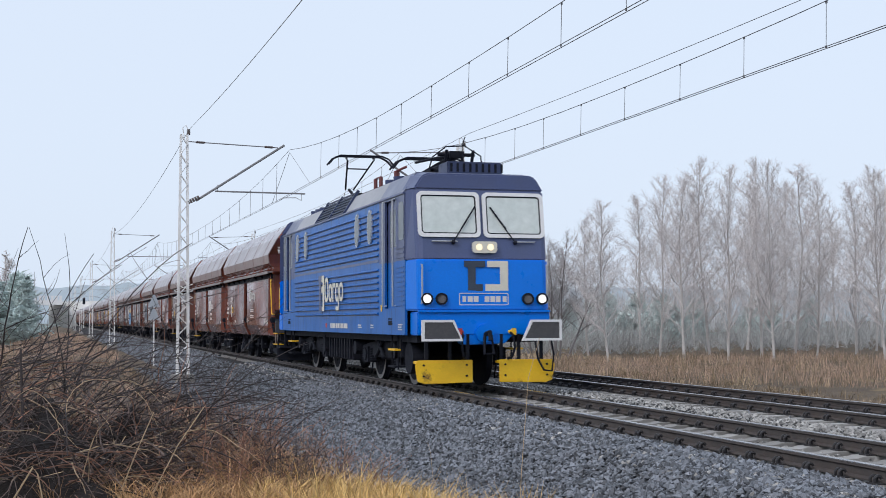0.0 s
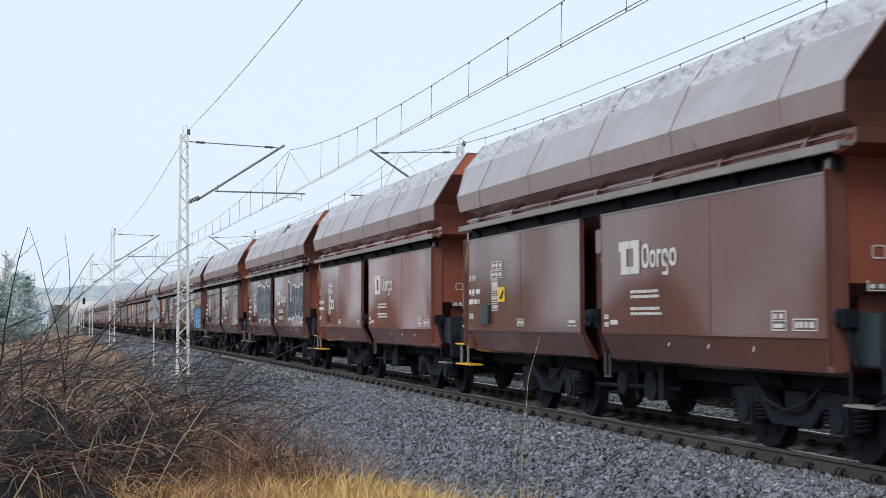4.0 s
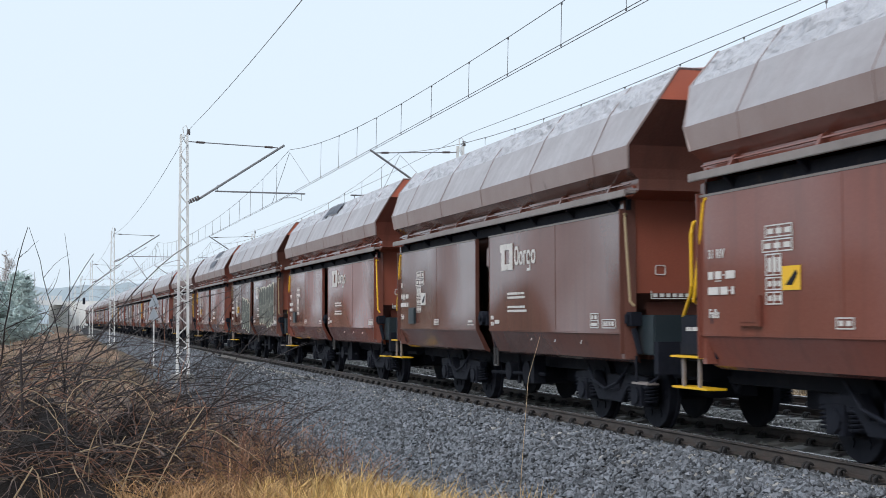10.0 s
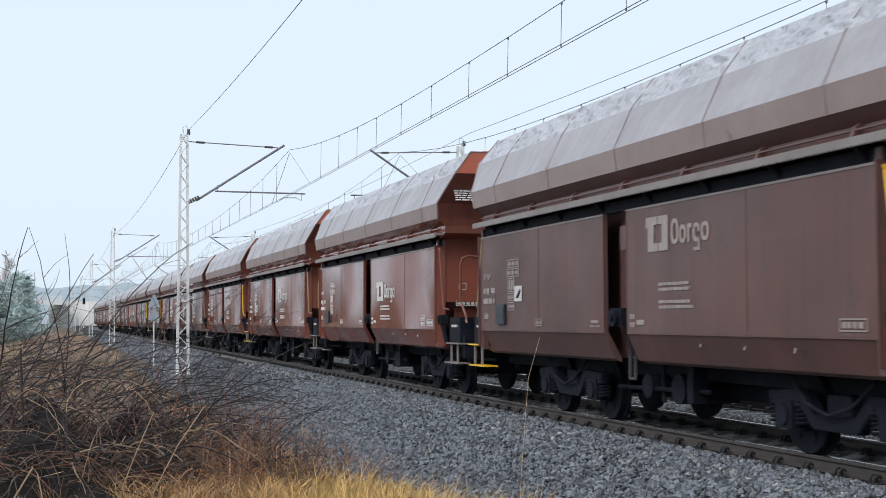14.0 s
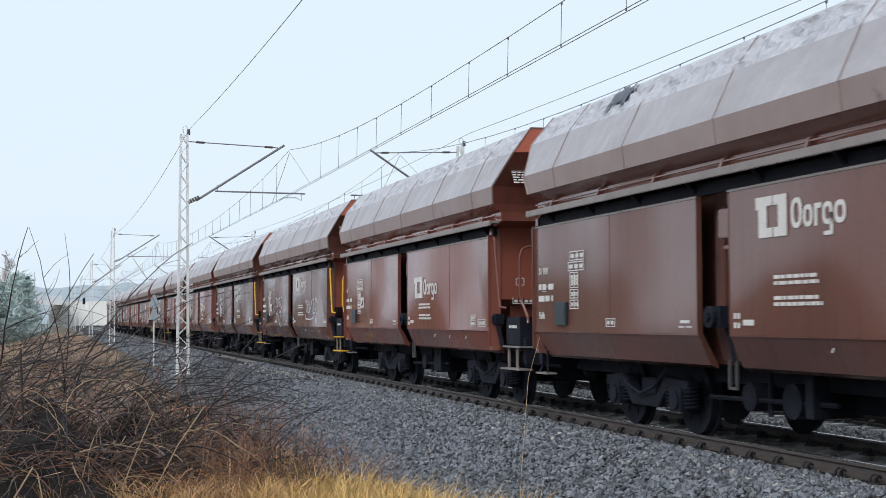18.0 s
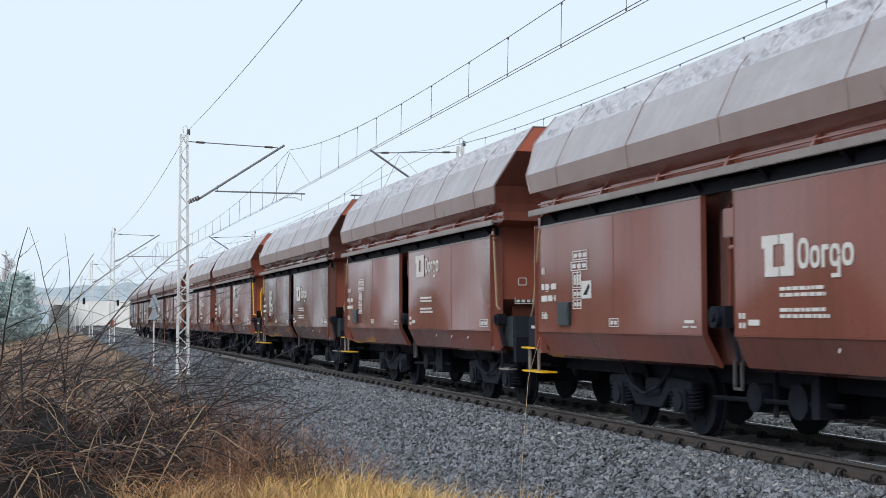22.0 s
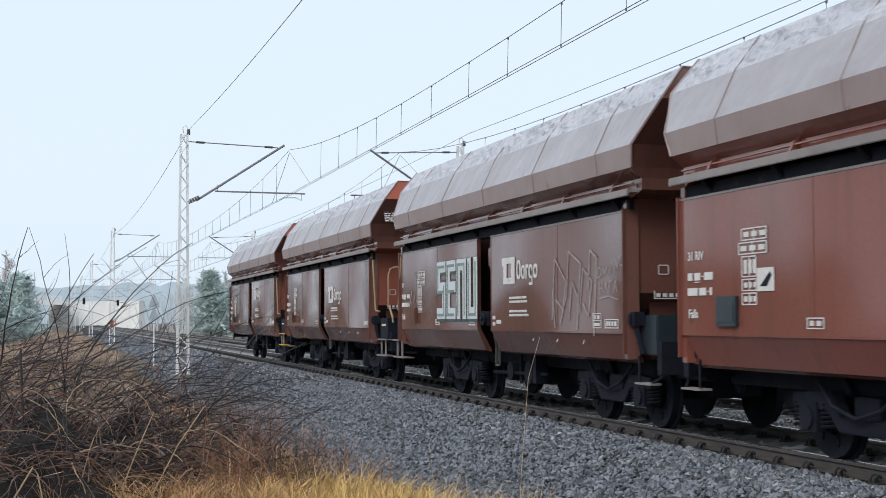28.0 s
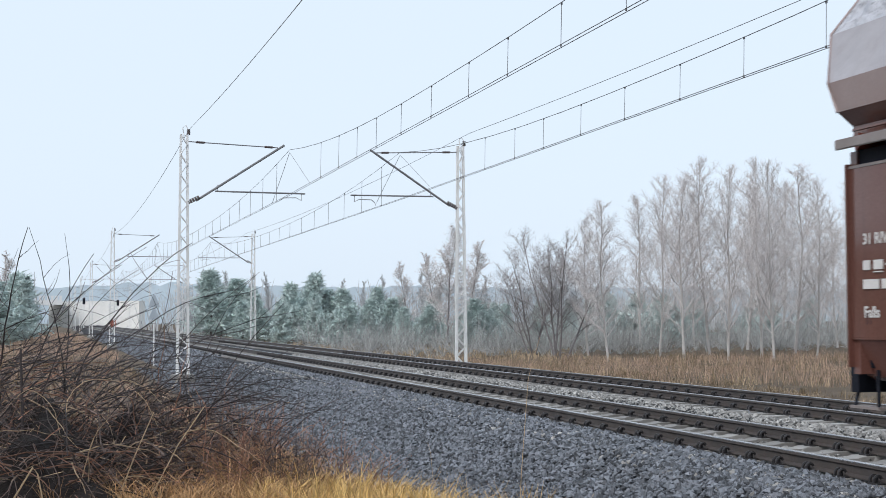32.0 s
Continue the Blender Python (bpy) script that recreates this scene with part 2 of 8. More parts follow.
# needles are far paler than foliage: haze painted into the colour
M_PINE = material("haze_pale_pine_needles", (0.62, 0.71, 0.69), 0.95, second=(0.56, 0.65, 0.63), scale=0.4, fine=8, island=0.12, bump=0)
# far trunks and twigs take a pale grey that paints distance haze
M_PALEWOOD = material("haze_pale_wood", (0.50, 0.51, 0.52), 0.9, second=(0.44, 0.45, 0.46), scale=0.2, fine=8, island=0.2, bump=0)
M_POLE = material("whitewashed_lattice_steel", (0.84, 0.84, 0.83), 0.6, second=(0.62, 0.62, 0.61), scale=2, fine=20, bump=0.1)
M_WIRE = material("dull_copper_wire", (0.15, 0.15, 0.16), 0.5, second=(0.19, 0.19, 0.20), scale=2, bump=0)
M_ARM = material("galvanised_bracket_tube", (0.22, 0.22, 0.23), 0.5, second=(0.17, 0.17, 0.18), scale=3, bump=0)
M_INSUL = material("brown_glazed_insulator", (0.10, 0.075, 0.07), 0.3, scale=5, bump=0)
M_WALL = material("pale_stone_abutment", (0.86, 0.85, 0.82), 0.9, second=(0.76, 0.75, 0.72), scale=0.25, fine=1.2, bump=0.2)
# marker white is greyed down: haze put into its colour
M_MARKER = material("haze_greyed_marker_paint", (0.42, 0.47, 0.52), 0.5, second=(0.36, 0.41, 0.46), scale=3, bump=0)
M_DECK = material("white_bridge_parapet", (0.80, 0.80, 0.80), 0.7, second=(0.7, 0.7, 0.7), scale=0.5, bump=0)
# blue-grey colour and a slight glow paint the haze on the horizon
M_FARWOOD = material("far_wood_painted_haze", (0.46, 0.54, 0.60), 1.0, second=(0.42, 0.50, 0.555), scale=0.02, fine=0.2, bump=0, emit=0.30)


# ---- shape building ----
class Shape:
    """Vertices and faces of one mesh."""

    def __init__(self):
        self.v, self.f = [], []

    def box(self, x0, x1, y0, y1, z0, z1):
        b = len(self.v)
        self.v += [(x, y, z) for z in (z0, z1) for y in (y0, y1) for x in (x0, x1)]
        self.f += [tuple(b + i for i in q) for q in ((0, 2, 3, 1), (4, 5, 7, 6), (0, 1, 5, 4), (2, 6, 7, 3), (0, 4, 6, 2), (1, 3, 7, 5))]
        return self

    def prism(self, loop, axis, a, c, loop2=None):
        """A loop of (u, v) drawn out along an axis from a to c; loop2: the loop at c, if it differs."""
        b, n = len(self.v), len(loop)
        for pts, d in ((loop, a), (loop2 or loop, c)):
            for p in pts:
                q = list(p)
                q.insert("xyz".index(axis), d)
                self.v.append(tuple(q))
        self.f += [tuple(b + i for i in reversed(range(n))), tuple(b + n + i for i in range(n))]
        self.f += [(b + i, b + (i + 1) % n, b + n + (i + 1) % n, b + n + i) for i in range(n)]
        return self

    def tube(self, pts, r, sides=6, r2=None, caps=True):
        """A tube along points, from radius r to r2."""
        pts = [Vector(p) for p in pts]
        b, n = len(self.v), len(pts)
        r2 = r if r2 is None else r2
        for i, p in enumerate(pts):
            d = (pts[min(i + 1, n - 1)] - pts[max(i - 1, 0)]).normalized()
            s = d.cross(Vector((0.13, 0.31, 0.94)))
            s = s.normalized() if s.length > 0.05 else d.cross(Vector((1, 0, 0))).normalized()
            u = s.cross(d)
            rr = r + (r2 - r) * i / max(n - 1, 1)
            for k in range(sides):
                a = 2 * math.pi * k / sides
                self.v.append(tuple(p + (s * math.cos(a) + u * math.sin(a)) * rr))
        for i in range(n - 1):
            for k in range(sides):
                o, e = b + i * sides, (k + 1) % sides
                self.f.append((o + k, o + e, o + sides + e, o + sides + k))
        if caps and sides > 2:
            self.f += [tuple(b + k for k in reversed(range(sides))), tuple(b + (n - 1) * sides + k for k in range(sides))]
        return self

    def wheel(self, x0, x1, y, z, r, sides=20):
        """A disc whose axle lies across the track."""
        return self.prism([(y + r * math.cos(2 * math.pi * k / sides), z + r * math.sin(2 * math.pi * k / sides)) for k in range(sides)], "x", x0, x1)

    def quad(self, *pts):
        b = len(self.v)
        self.v += [tuple(p) for p in pts]
        self.f.append(tuple(range(b, b + len(pts))))
        return self

    def mesh(self, name, mat, bevel=0.0, smooth=False):
        me = bpy.data.meshes.new(name)
        me.from_pydata(self.v, [], self.f)
        bm = bmesh.new()
        bm.from_mesh(me)
        if len(self.f) < 6000:
            bmesh.ops.recalc_face_normals(bm, faces=bm.faces)
        if bevel:
            edges = [e for e in bm.edges if len(e.link_faces) == 2 and e.calc_face_angle(0) > 0.5]
            bmesh.ops.bevel(bm, geom=edges, offset=bevel, segments=2, affect="EDGES", clamp_overlap=True)
        bm.to_mesh(me)
        bm.free()
        me.materials.append(mat)
        if smooth:
            for p in me.polygons:
                p.use_smooth = True
        return me


MESHES = {}


def mesh_of(key, mat, make, bevel=0.0, smooth=False):
    """The mesh of a kind of part in a material, made once and shared by all that look alike."""
    k = (key, mat.name)
    if k not in MESHES:
        s = Shape()
        make(s)
        MESHES[k] = s.mesh(key, mat, bevel, smooth)
    return MESHES[k]


def put(name, me, parent, m=None, label=""):
    """Links a mesh as one part of a thing."""
    ob = new(name, me)
    ob.parent = parent
    if m is not None:
        ob.matrix_basis = m
    if label:
        ob["label"] = label
    return ob


# marks whose pieces are too small to be parts of their own
JOINED = ("notice", "warning_notice", "end_notice", "box_notice", "small_marks", "number_mark", "number_bars", "load_table", "graffito", "mark")


def part(name, make, mat, parent, label="", bevel=0.0, smooth=False, key=None, m=None):
    ob = put(name, mesh_of(key or name, mat, make, bevel, smooth), parent, m, label)
    if name in JOINED:
        ob["kind"] = "stuff"
    return ob


def thing(name, make, mat, label, category, group="", kind="", m=None, bevel=0.0, smooth=False):
    s = Shape()
    make(s)
    ob = new(name, s.mesh(name, mat, bevel, smooth))
    if m is not None:
        ob.matrix_basis = m
    return tagged(ob, label, category, group, kind)


def stuff(name, v, f, mat, label, category="", kind="stuff"):
    me = bpy.data.meshes.new(name)
    me.from_pydata(v, [], f)
    me.materials.append(mat)
    return tagged(new(name, me), label, category, "", kind)


def base_of(name, label, category, group="", m=None):
    ob = new(name)
    ob.empty_display_size = 0.3
    if m is not None:
        ob.matrix_basis = m
    return tagged(ob, label, category, group)


LETTERS = {}


def letters(text, height, mat, bold=0.0):
    """A flat mesh of the words in the built-in font, with capitals of that height."""
    k = (text, height, mat.name)
    if k not in LETTERS:
        cu = bpy.data.curves.new("lettering", "FONT")
        cu.body, cu.size, cu.extrude, cu.offset = text, height / 0.69, 0.0015, bold
        cu.resolution_u = 2
        ob = bpy.data.objects.new("lettering", cu)
        scene.collection.objects.link(ob)
        me = bpy.data.meshes.new_from_object(ob.evaluated_get(bpy.context.evaluated_depsgraph_get()))
        bpy.data.objects.remove(ob)
        me.materials.clear()
        me.materials.append(mat)
        LETTERS[k] = me
    return LETTERS[k]


# on the flank that faces the camera, and on an end that faces it
FLANK = Matrix(((0, 0, -1, 0), (-1, 0, 0, 0), (0, 1, 0, 0), (0, 0, 0, 1)))
FRONT = Matrix(((1, 0, 0, 0), (0, 0, -1, 0), (0, 1, 0, 0), (0, 0, 0, 1)))


def on_flank(x, y, z):
    return Matrix.Translation((x, y, z)) @ FLANK


def on_front(x, y, z):
    return Matrix.Translation((x, y, z)) @ FRONT


def bars(s, rects, depth=0.004):
    """Flat bars (u0, u1, v0, v1), u to the reader's right, v up."""
    for k, (u0, u1, v0, v1) in enumerate(rects):
        s.box(u0, u1, v0, v1, 0, depth + 0.0006 * k)


def ring(s, u0, u1, v0, v1, w, n=20, depth=0.004, p=2.6):
    """A rounded ring, a plain shape."""
    cu, cv, a, b = (u0 + u1) / 2, (v0 + v1) / 2, (u1 - u0) / 2, (v1 - v0) / 2
    o = len(s.v)
    for k in range(n):
        t = 2 * math.pi * k / n
        c, d = math.cos(t), math.sin(t)
        e = math.copysign(abs(c) ** (2 / p), c), math.copysign(abs(d) ** (2 / p), d)
        for q, z in ((1, 0), (1, depth), (0, depth), (0, 0)):
            s.v.append((cu + e[0] * (a - (0 if q else w)), cv + e[1] * (b - (0 if q else w)), z))
    for k in range(n):
        i, j = o + 4 * k, o + 4 * ((k + 1) % n)
        for q in range(4):
            s.f.append((i + q, j + q, j + (q + 1) % 4, i + (q + 1) % 4))


def blob(s, pts, depth):
    """A filled flat outline."""
    o, n = len(s.v), len(pts)
    s.v += [(u, v, depth) for u, v in pts] + [(u, v, 0) for u, v in pts]
    s.f.append(tuple(range(o, o + n)))
    s.f += [(o + i, o + n + i, o + n + (i + 1) % n, o + (i + 1) % n) for i in range(n)]


# ---- ground ----
def ground_z(x, y):
    """Height of the verge; the ballast bed lies on it."""
    pts = ((-60, -0.2), (-12, -0.35), (-8.5, -0.30), (-6.0, -0.52), (-4.4, -0.80), (-3.4, -0.92), (-1.2, -0.60), (5.2, -0.60), (7.2, -0.75), (9, -1.05), (14, -1.15), (30, -1.0), (90, -0.6))
    z = pts[-1][1] if x > pts[-1][0] else pts[0][1]
    for (a, za), (b, zb) in zip(pts, pts[1:]):
        if a <= x <= b:
            z = za + (zb - za) * (x - a) / (b - a)
    if x < -3.6 or x > 8:
        z += 0.10 * noise.noise((x * 0.35, y * 0.35, 0)) + 0.05 * noise.noise((x * 1.1, y * 1.1, 4))
    return z


def build_ground():
    xs = [-900, -300, -100, -60, -40, -25, -18] + [-14 + 0.5 * i for i in range(22)] + [-3, -2, -1.2, 0, 2, 4, 5.2, 6, 6.6, 7.2] + [8 + 0.8 * i for i in range(20)] + [26, 32, 40, 55, 75, 110, 300, 900]
    ys = [-900, -200, -60, -25] + [-10 + 1.0 * i for i in range(70)] + [62 + 3 * i for i in range(30)] + [160, 180, 210, 260, 320, 420, 600, 1000, 2500]
    v = [(x, y, ground_z(x, y)) for y in ys for x in xs]
    n = len(xs)
    f = [(j * n + i, j * n + i + 1, j * n + n + i + 1, j * n + n + i) for j in range(len(ys) - 1) for i in range(n - 1)]
    stuff("ground", v, f, M_SOIL, "brown winter verge with dead grass", "ground", "structure")


BED = ((-3.45, -0.94), (-3.0, -0.80), (-2.35, -0.48), (-1.85, -0.225), (-1.35, -0.20), (-0.5, -0.235), (0.5, -0.235), (1.35, -0.20), (2.0, -0.16), (2.65, -0.20), (3.5, -0.235), (4.5, -0.235), (5.35, -0.20), (5.85, -0.26), (6.9, -0.82))


def bed_z(x):
    for (a, za), (b, zb) in zip(BED, BED[1:]):
        if a <= x <= b:
            return za + (zb - za) * (x - a) / (b - a)
    return -1.0


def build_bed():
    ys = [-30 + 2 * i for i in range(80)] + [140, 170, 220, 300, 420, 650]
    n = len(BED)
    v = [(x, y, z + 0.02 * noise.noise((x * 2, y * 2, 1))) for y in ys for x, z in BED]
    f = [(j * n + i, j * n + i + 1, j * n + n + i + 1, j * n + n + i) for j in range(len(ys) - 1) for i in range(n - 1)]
    stuff("ballast_bed", v, f, M_BALLAST, "stone bed under two tracks, blackened as shade between stones", "ballast", "structure")


def scatter_stones(name, mat, label, spots, size, seed):
    """Loose broken stones lying on the bed."""
    rnd = np.random.RandomState(seed)
    base = np.array([(1, 0, 0), (-1, 0, 0), (0, 1, 0), (0, -1, 0), (0, 0, 1), (0, 0, -1)], float)
    faces = np.array([(0, 2, 4), (2, 1, 4), (1, 3, 4), (3, 0, 4), (2, 0, 5), (1, 2, 5), (3, 1, 5), (0, 3, 5)])
    n = len(spots)
    v = np.repeat(base[None], n, 0) * (0.55 + 0.75 * rnd.rand(n, 6, 1)) + rnd.randn(n, 6, 3) * 0.16
    v *= (size * (0.6 + 0.9 * rnd.rand(n, 1)))[:, None, :] * np.array([1.0, 1.0, 0.85])
    a, b = rnd.rand(n) * 6.28, (rnd.rand(n) - 0.5) * 1.6
    ca, sa, cb, sb = np.cos(a), np.sin(a), np.cos(b), np.sin(b)
    x, y, z = v[..., 0], v[..., 1], v[..., 2]
    y, z = y * cb[:, None] - z * sb[:, None], y * sb[:, None] + z * cb[:, None]
    x, y = x * ca[:, None] - y * sa[:, None], x * sa[:, None] + y * ca[:, None]
    v = np.stack([x, y, z], -1) + np.array(spots)[:, None, :]
    f = (faces[None] + (np.arange(n) * 6)[:, None, None]).reshape(-1, 3)
    stuff(name, v.reshape(-1, 3).tolist(), f.tolist(), mat, label, "ballast")


def build_stones():
    rnd = random.Random(5)
    dark, light = [], []

    def lay(count, x0, x1, y0, y1, out, power=1.0, keep=lambda x: True):
        for _ in range(count):
            x, y = rnd.uniform(x0, x1), y0 + (y1 - y0) * rnd.random() ** power
            if keep(x):
                out.append((x, y, bed_z(x) + rnd.uniform(-0.015, 0.035)))

    for _ in range(24000):
        x, y = rnd.triangular(-5.1, -3.3, -3.6), 12.5 + 48 * rnd.random() ** 1.3
        dark.append((x, y, ground_z(x, y) + rnd.uniform(-0.005, 0.03)))
    near = lambda x: not (0.66 < abs(x) < 0.85 or 0.66 < abs(x - 4) < 0.85)
    lay(44000, -3.45, -1.3, 10.5, 36, dark, 1.25)
    for _ in range(9000):
        x, y = rnd.uniform(-1.5, -0.97), 10.5 + 40 * rnd.random() ** 1.3
        dark.append((x, y, -0.175 + rnd.uniform(-0.01, 0.022)))
    lay(9000, -3.4, -1.75, 34, 75, dark, 1.3)
    lay(1200, -2.0, -1.3, 10.5, 50, light, 1.3)
    lay(7000, -1.5, 1.4, 10.5, 50, light, 1.3, near)
    lay(7000, 1.3, 2.8, 12, 60, light, 1.3, near)
    lay(3500, 2.8, 5.5, 14, 60, dark, 1.2, near)
    lay(1500, 5.4, 6.6, 15, 60, dark, 1.2)
    scatter_stones("loose_ballast", M_STONE, "dark grey broken ballast stones", dark, 0.034, 1)
    far = []
    lay(9000, -3.4, -1.3, 60, 190, far, 1.2)
    scatter_stones("far_ballast", M_STONE, "grey ballast stones along the far line", far, 0.10, 3)
    scatter_stones("dusty_ballast", M_STONELIGHT, "pale dusty ballast stones by the sleepers", light, 0.036, 2)


# ---- the two tracks ----
RAIL_TOP = [(-0.036, -0.004), (-0.036, -0.014), (0.036, -0.014), (0.036, -0.004), (0.028, 0.0), (-0.028, 0.0)]
RAIL_SIDE = [(-0.036, -0.0145), (-0.036, -0.038), (-0.009, -0.055), (-0.009, -0.125), (-0.07, -0.142), (-0.07, -0.155), (0.07, -0.155), (0.07, -0.142), (0.009, -0.125), (0.009, -0.055), (0.036, -0.038), (0.036, -0.0145)]


def sleeper_mesh(s):
    s.prism([(-1.28, -0.30), (-1.28, -0.19), (-1.25, -0.165), (-0.52, -0.165), (-0.44, -0.185), (0.44, -0.185), (0.52, -0.165), (1.25, -0.165), (1.28, -0.19), (1.28, -0.30)][::-1],
            "y", -0.13, 0.13)


def clip_mesh(s):
    """A ribbed plate with a screw and a pair of spring clips, one side of a rail."""
    s.box(-0.055, 0.055, -0.08, 0.08, -0.165, -0.148)
    for dy in (-0.035, 0.035):
        s.tube([(0.035 * math.cos(a) * 1.1, dy, -0.125 + 0.045 * math.sin(a)) for a in [0.3 + i * 0.65 for i in range(9)]], 0.016, 5)
    s.tube([(0, 0, -0.15), (0, 0, -0.085)], 0.024, 6)


def build_tracks():
    for i, tx in enumerate((0.0, 4.0)):
        for rx in (-0.752, 0.752):
            r = thing("rail", lambda s: s.prism([(tx + rx + u, w) for u, w in RAIL_SIDE], "y", -60, 650), M_RAIL, "rusty steel rail on concrete sleepers", "rail", "rails", "structure")
            part("running_surface", lambda s: s.prism([(tx + rx + u, w) for u, w in RAIL_TOP], "y", -60, 650), M_RAILTOP, r, "polished rail head", key="running_surface%d%.1f" % (i, rx))
        sm, cm = mesh_of("sleeper", M_SLEEPER, sleeper_mesh, 0.008), mesh_of("fastening", M_CLIP, clip_mesh)
        y0 = 11.286
        for k in range(-5, 145):
            y = y0 + 0.6 * k
            ob = tagged(new("sleeper", sm), "grey concrete sleeper in ballast", "sleeper", "sleepers", "structure")
            ob.location = (tx, y, 0)
            for rx in ((-0.752, 0.752) if y < 62 else (-0.752,)):
                for side in ((-1, 1) if y < 32 and rx < 0 else (-1,)):
                    put("fastening", cm, ob, Matrix.Translation((rx + side * 0.115, 0, 0)))
        s = Shape()
        for k in range(145, 560):
            y = y0 + 0.6 * k
            s.box(tx - 1.28, tx + 1.28, y - 0.13, y + 0.13, -0.3, -0.165)
        tagged(new("far_sleepers", s.mesh("far_sleepers", M_SLEEPER)), "far concrete sleepers", "sleeper", "", "stuff")


# ---- the overhead line ----
POLE_Y = (50.3, 113.0, 175.5, 238.0, 300.0, 362.0)


def lattice_pole(x, y, side, height, foot):
    """A whitewashed pole of two channels with lacing, its bracket arm and wires' supports. side: the way to the track (1 or -1)."""
    pole = base_of("catenary_pole", "whitewashed lattice steel catenary pole beside the track", "pole", "catenary poles", pose(x, y, foot))
    h = height - foot
    lo, hi = 0.20, 0.115
    for q in (-1, 1):
        part("channel", lambda s: s.prism([(q * lo - 0.045, -0.10), (q * lo + 0.045, -0.10), (q * lo + 0.045, 0.10), (q * lo - 0.045, 0.10)], "z", 0, h,
                                          [(q * hi - 0.04, -0.07), (q * hi + 0.04, -0.07), (q * hi + 0.04, 0.07), (q * hi - 0.04, 0.07)]), M_POLE, pole, key="channel%d%.1f" % (q, h))
    part("lacing", lambda s: [s.tube([((1 if k % 2 else -1) * (lo + (hi - lo) * k / 24), yy, h * k / 24), ((-1 if k % 2 else 1) * (lo + (hi - lo) * (k + 1) / 24), yy, h * (k + 1) / 24)], 0.020, 4)
                              for k in range(24) for yy in (-0.085, 0.085)], M_POLE, pole, "white zigzag lacing", key="lacing%.1f" % h)
    part("footing", lambda s: s.box(-0.42, 0.42, -0.35, 0.35, -0.5, 0.06), M_SLEEPER, pole, "concrete footing", bevel=0.03)
    part("bird_spike_band", lambda s: [s.tube([(-0.34 * math.cos(a), -0.13, 2.75 + 0.25 * k - 0.12), (0.34 * math.cos(a), -0.13, 2.75 + 0.25 * k + 0.12)], 0.014, 4) for k in range(3) for a in (0, math.pi)],
         M_POLE, pole, "crossed white climbing guard")
    part("line_bracket", lambda s: s.tube([(0.0, 0, h - 0.1), (-0.05, 0, h + 0.25), (0.06, 0, h + 0.36), (0.16, 0, h + 0.18), (0.2, 0, h)], 0.02, 5), M_POLE, pole, key="line_bracket%.1f" % h)
    part("line_insulator", lambda s: [s.tube([(0.16, 0, h + 0.02 + 0.05 * k), (0.16, 0, h + 0.05 + 0.05 * k)], 0.07, 8) for k in range(4)], M_INSUL, pole, key="line_insulator%.1f" % h)
    top, low, reach = h - 0.25, h - 2.5, 3.5
    k = side
    part("top_tie", lambda s: s.tube([(k * 0.1, 0, top), (k * reach, 0, top - 0.13)], 0.022, 5), M_ARM, pole, key="top_tie%d%.1f" % (k, h))
    part("tie_insulator", lambda s: s.tube([(k * 0.45, 0, top - 0.015), (k * 0.75, 0, top - 0.025)], 0.045, 8), M_INSUL, pole, key="tie_insulator%d%.1f" % (k, h))
    part("tie_insulator", lambda s: s.tube([(k * 3.0, 0, top - 0.11), (k * 3.3, 0, top - 0.122)], 0.045, 8), M_INSUL, pole, key="tie_insulator_b%d%.1f" % (k, h))
    part("bracket_tube", lambda s: s.tube([(k * 0.45, 0, low + 0.05), (k * (reach + 0.25), 0, top - 0.02)], 0.045, 7), M_ARM, pole, key="bracket_tube%d%.1f" % (k, h))
    part("foot_insulator", lambda s: [s.tube([(k * (0.14 + 0.09 * j), 0, low - 0.03 + 0.045 * j), (k * (0.20 + 0.09 * j), 0, low + 0.045 * j)], 0.085, 8) for j in range(5)], M_INSUL, pole, key="foot_insulator%d%.1f" % (k, h))
    part("register_tube", lambda s: s.tube([(k * 1.15, 0, low + 0.42), (k * 4.55, 0, low + 0.40)], 0.030, 6).tube([(k * 1.25, 0, low + 0.42), (k * 1.25, 0, low + 0.66)], 0.015, 4), M_ARM, pole, key="register_tube%d%.1f" % (k, h))
    part("steady_arm", lambda s: s.tube([(k * 4.4, 0, low + 0.40), (k * 4.4, 0, low + 0.14), (k * 4.2, 0, low + 0.24), (k * 3.7, 0, low + 0.23), (k * 3.55, 0, low + 0.1)], 0.016, 5), M_ARM, pole, key="steady_arm%d%.1f" % (k, h))
    return pole


def wire(name, pts, r, label, group="overhead wires"):
    return thing(name, lambda s: s.tube(pts, r, 4), M_WIRE, label, "wire", group, "structure")


def sag(y, a, b, za, zm, power=2.3):
    m = (a + b) / 2
    return zm + (za - zm) * abs((y - m) / ((b - a) / 2)) ** power


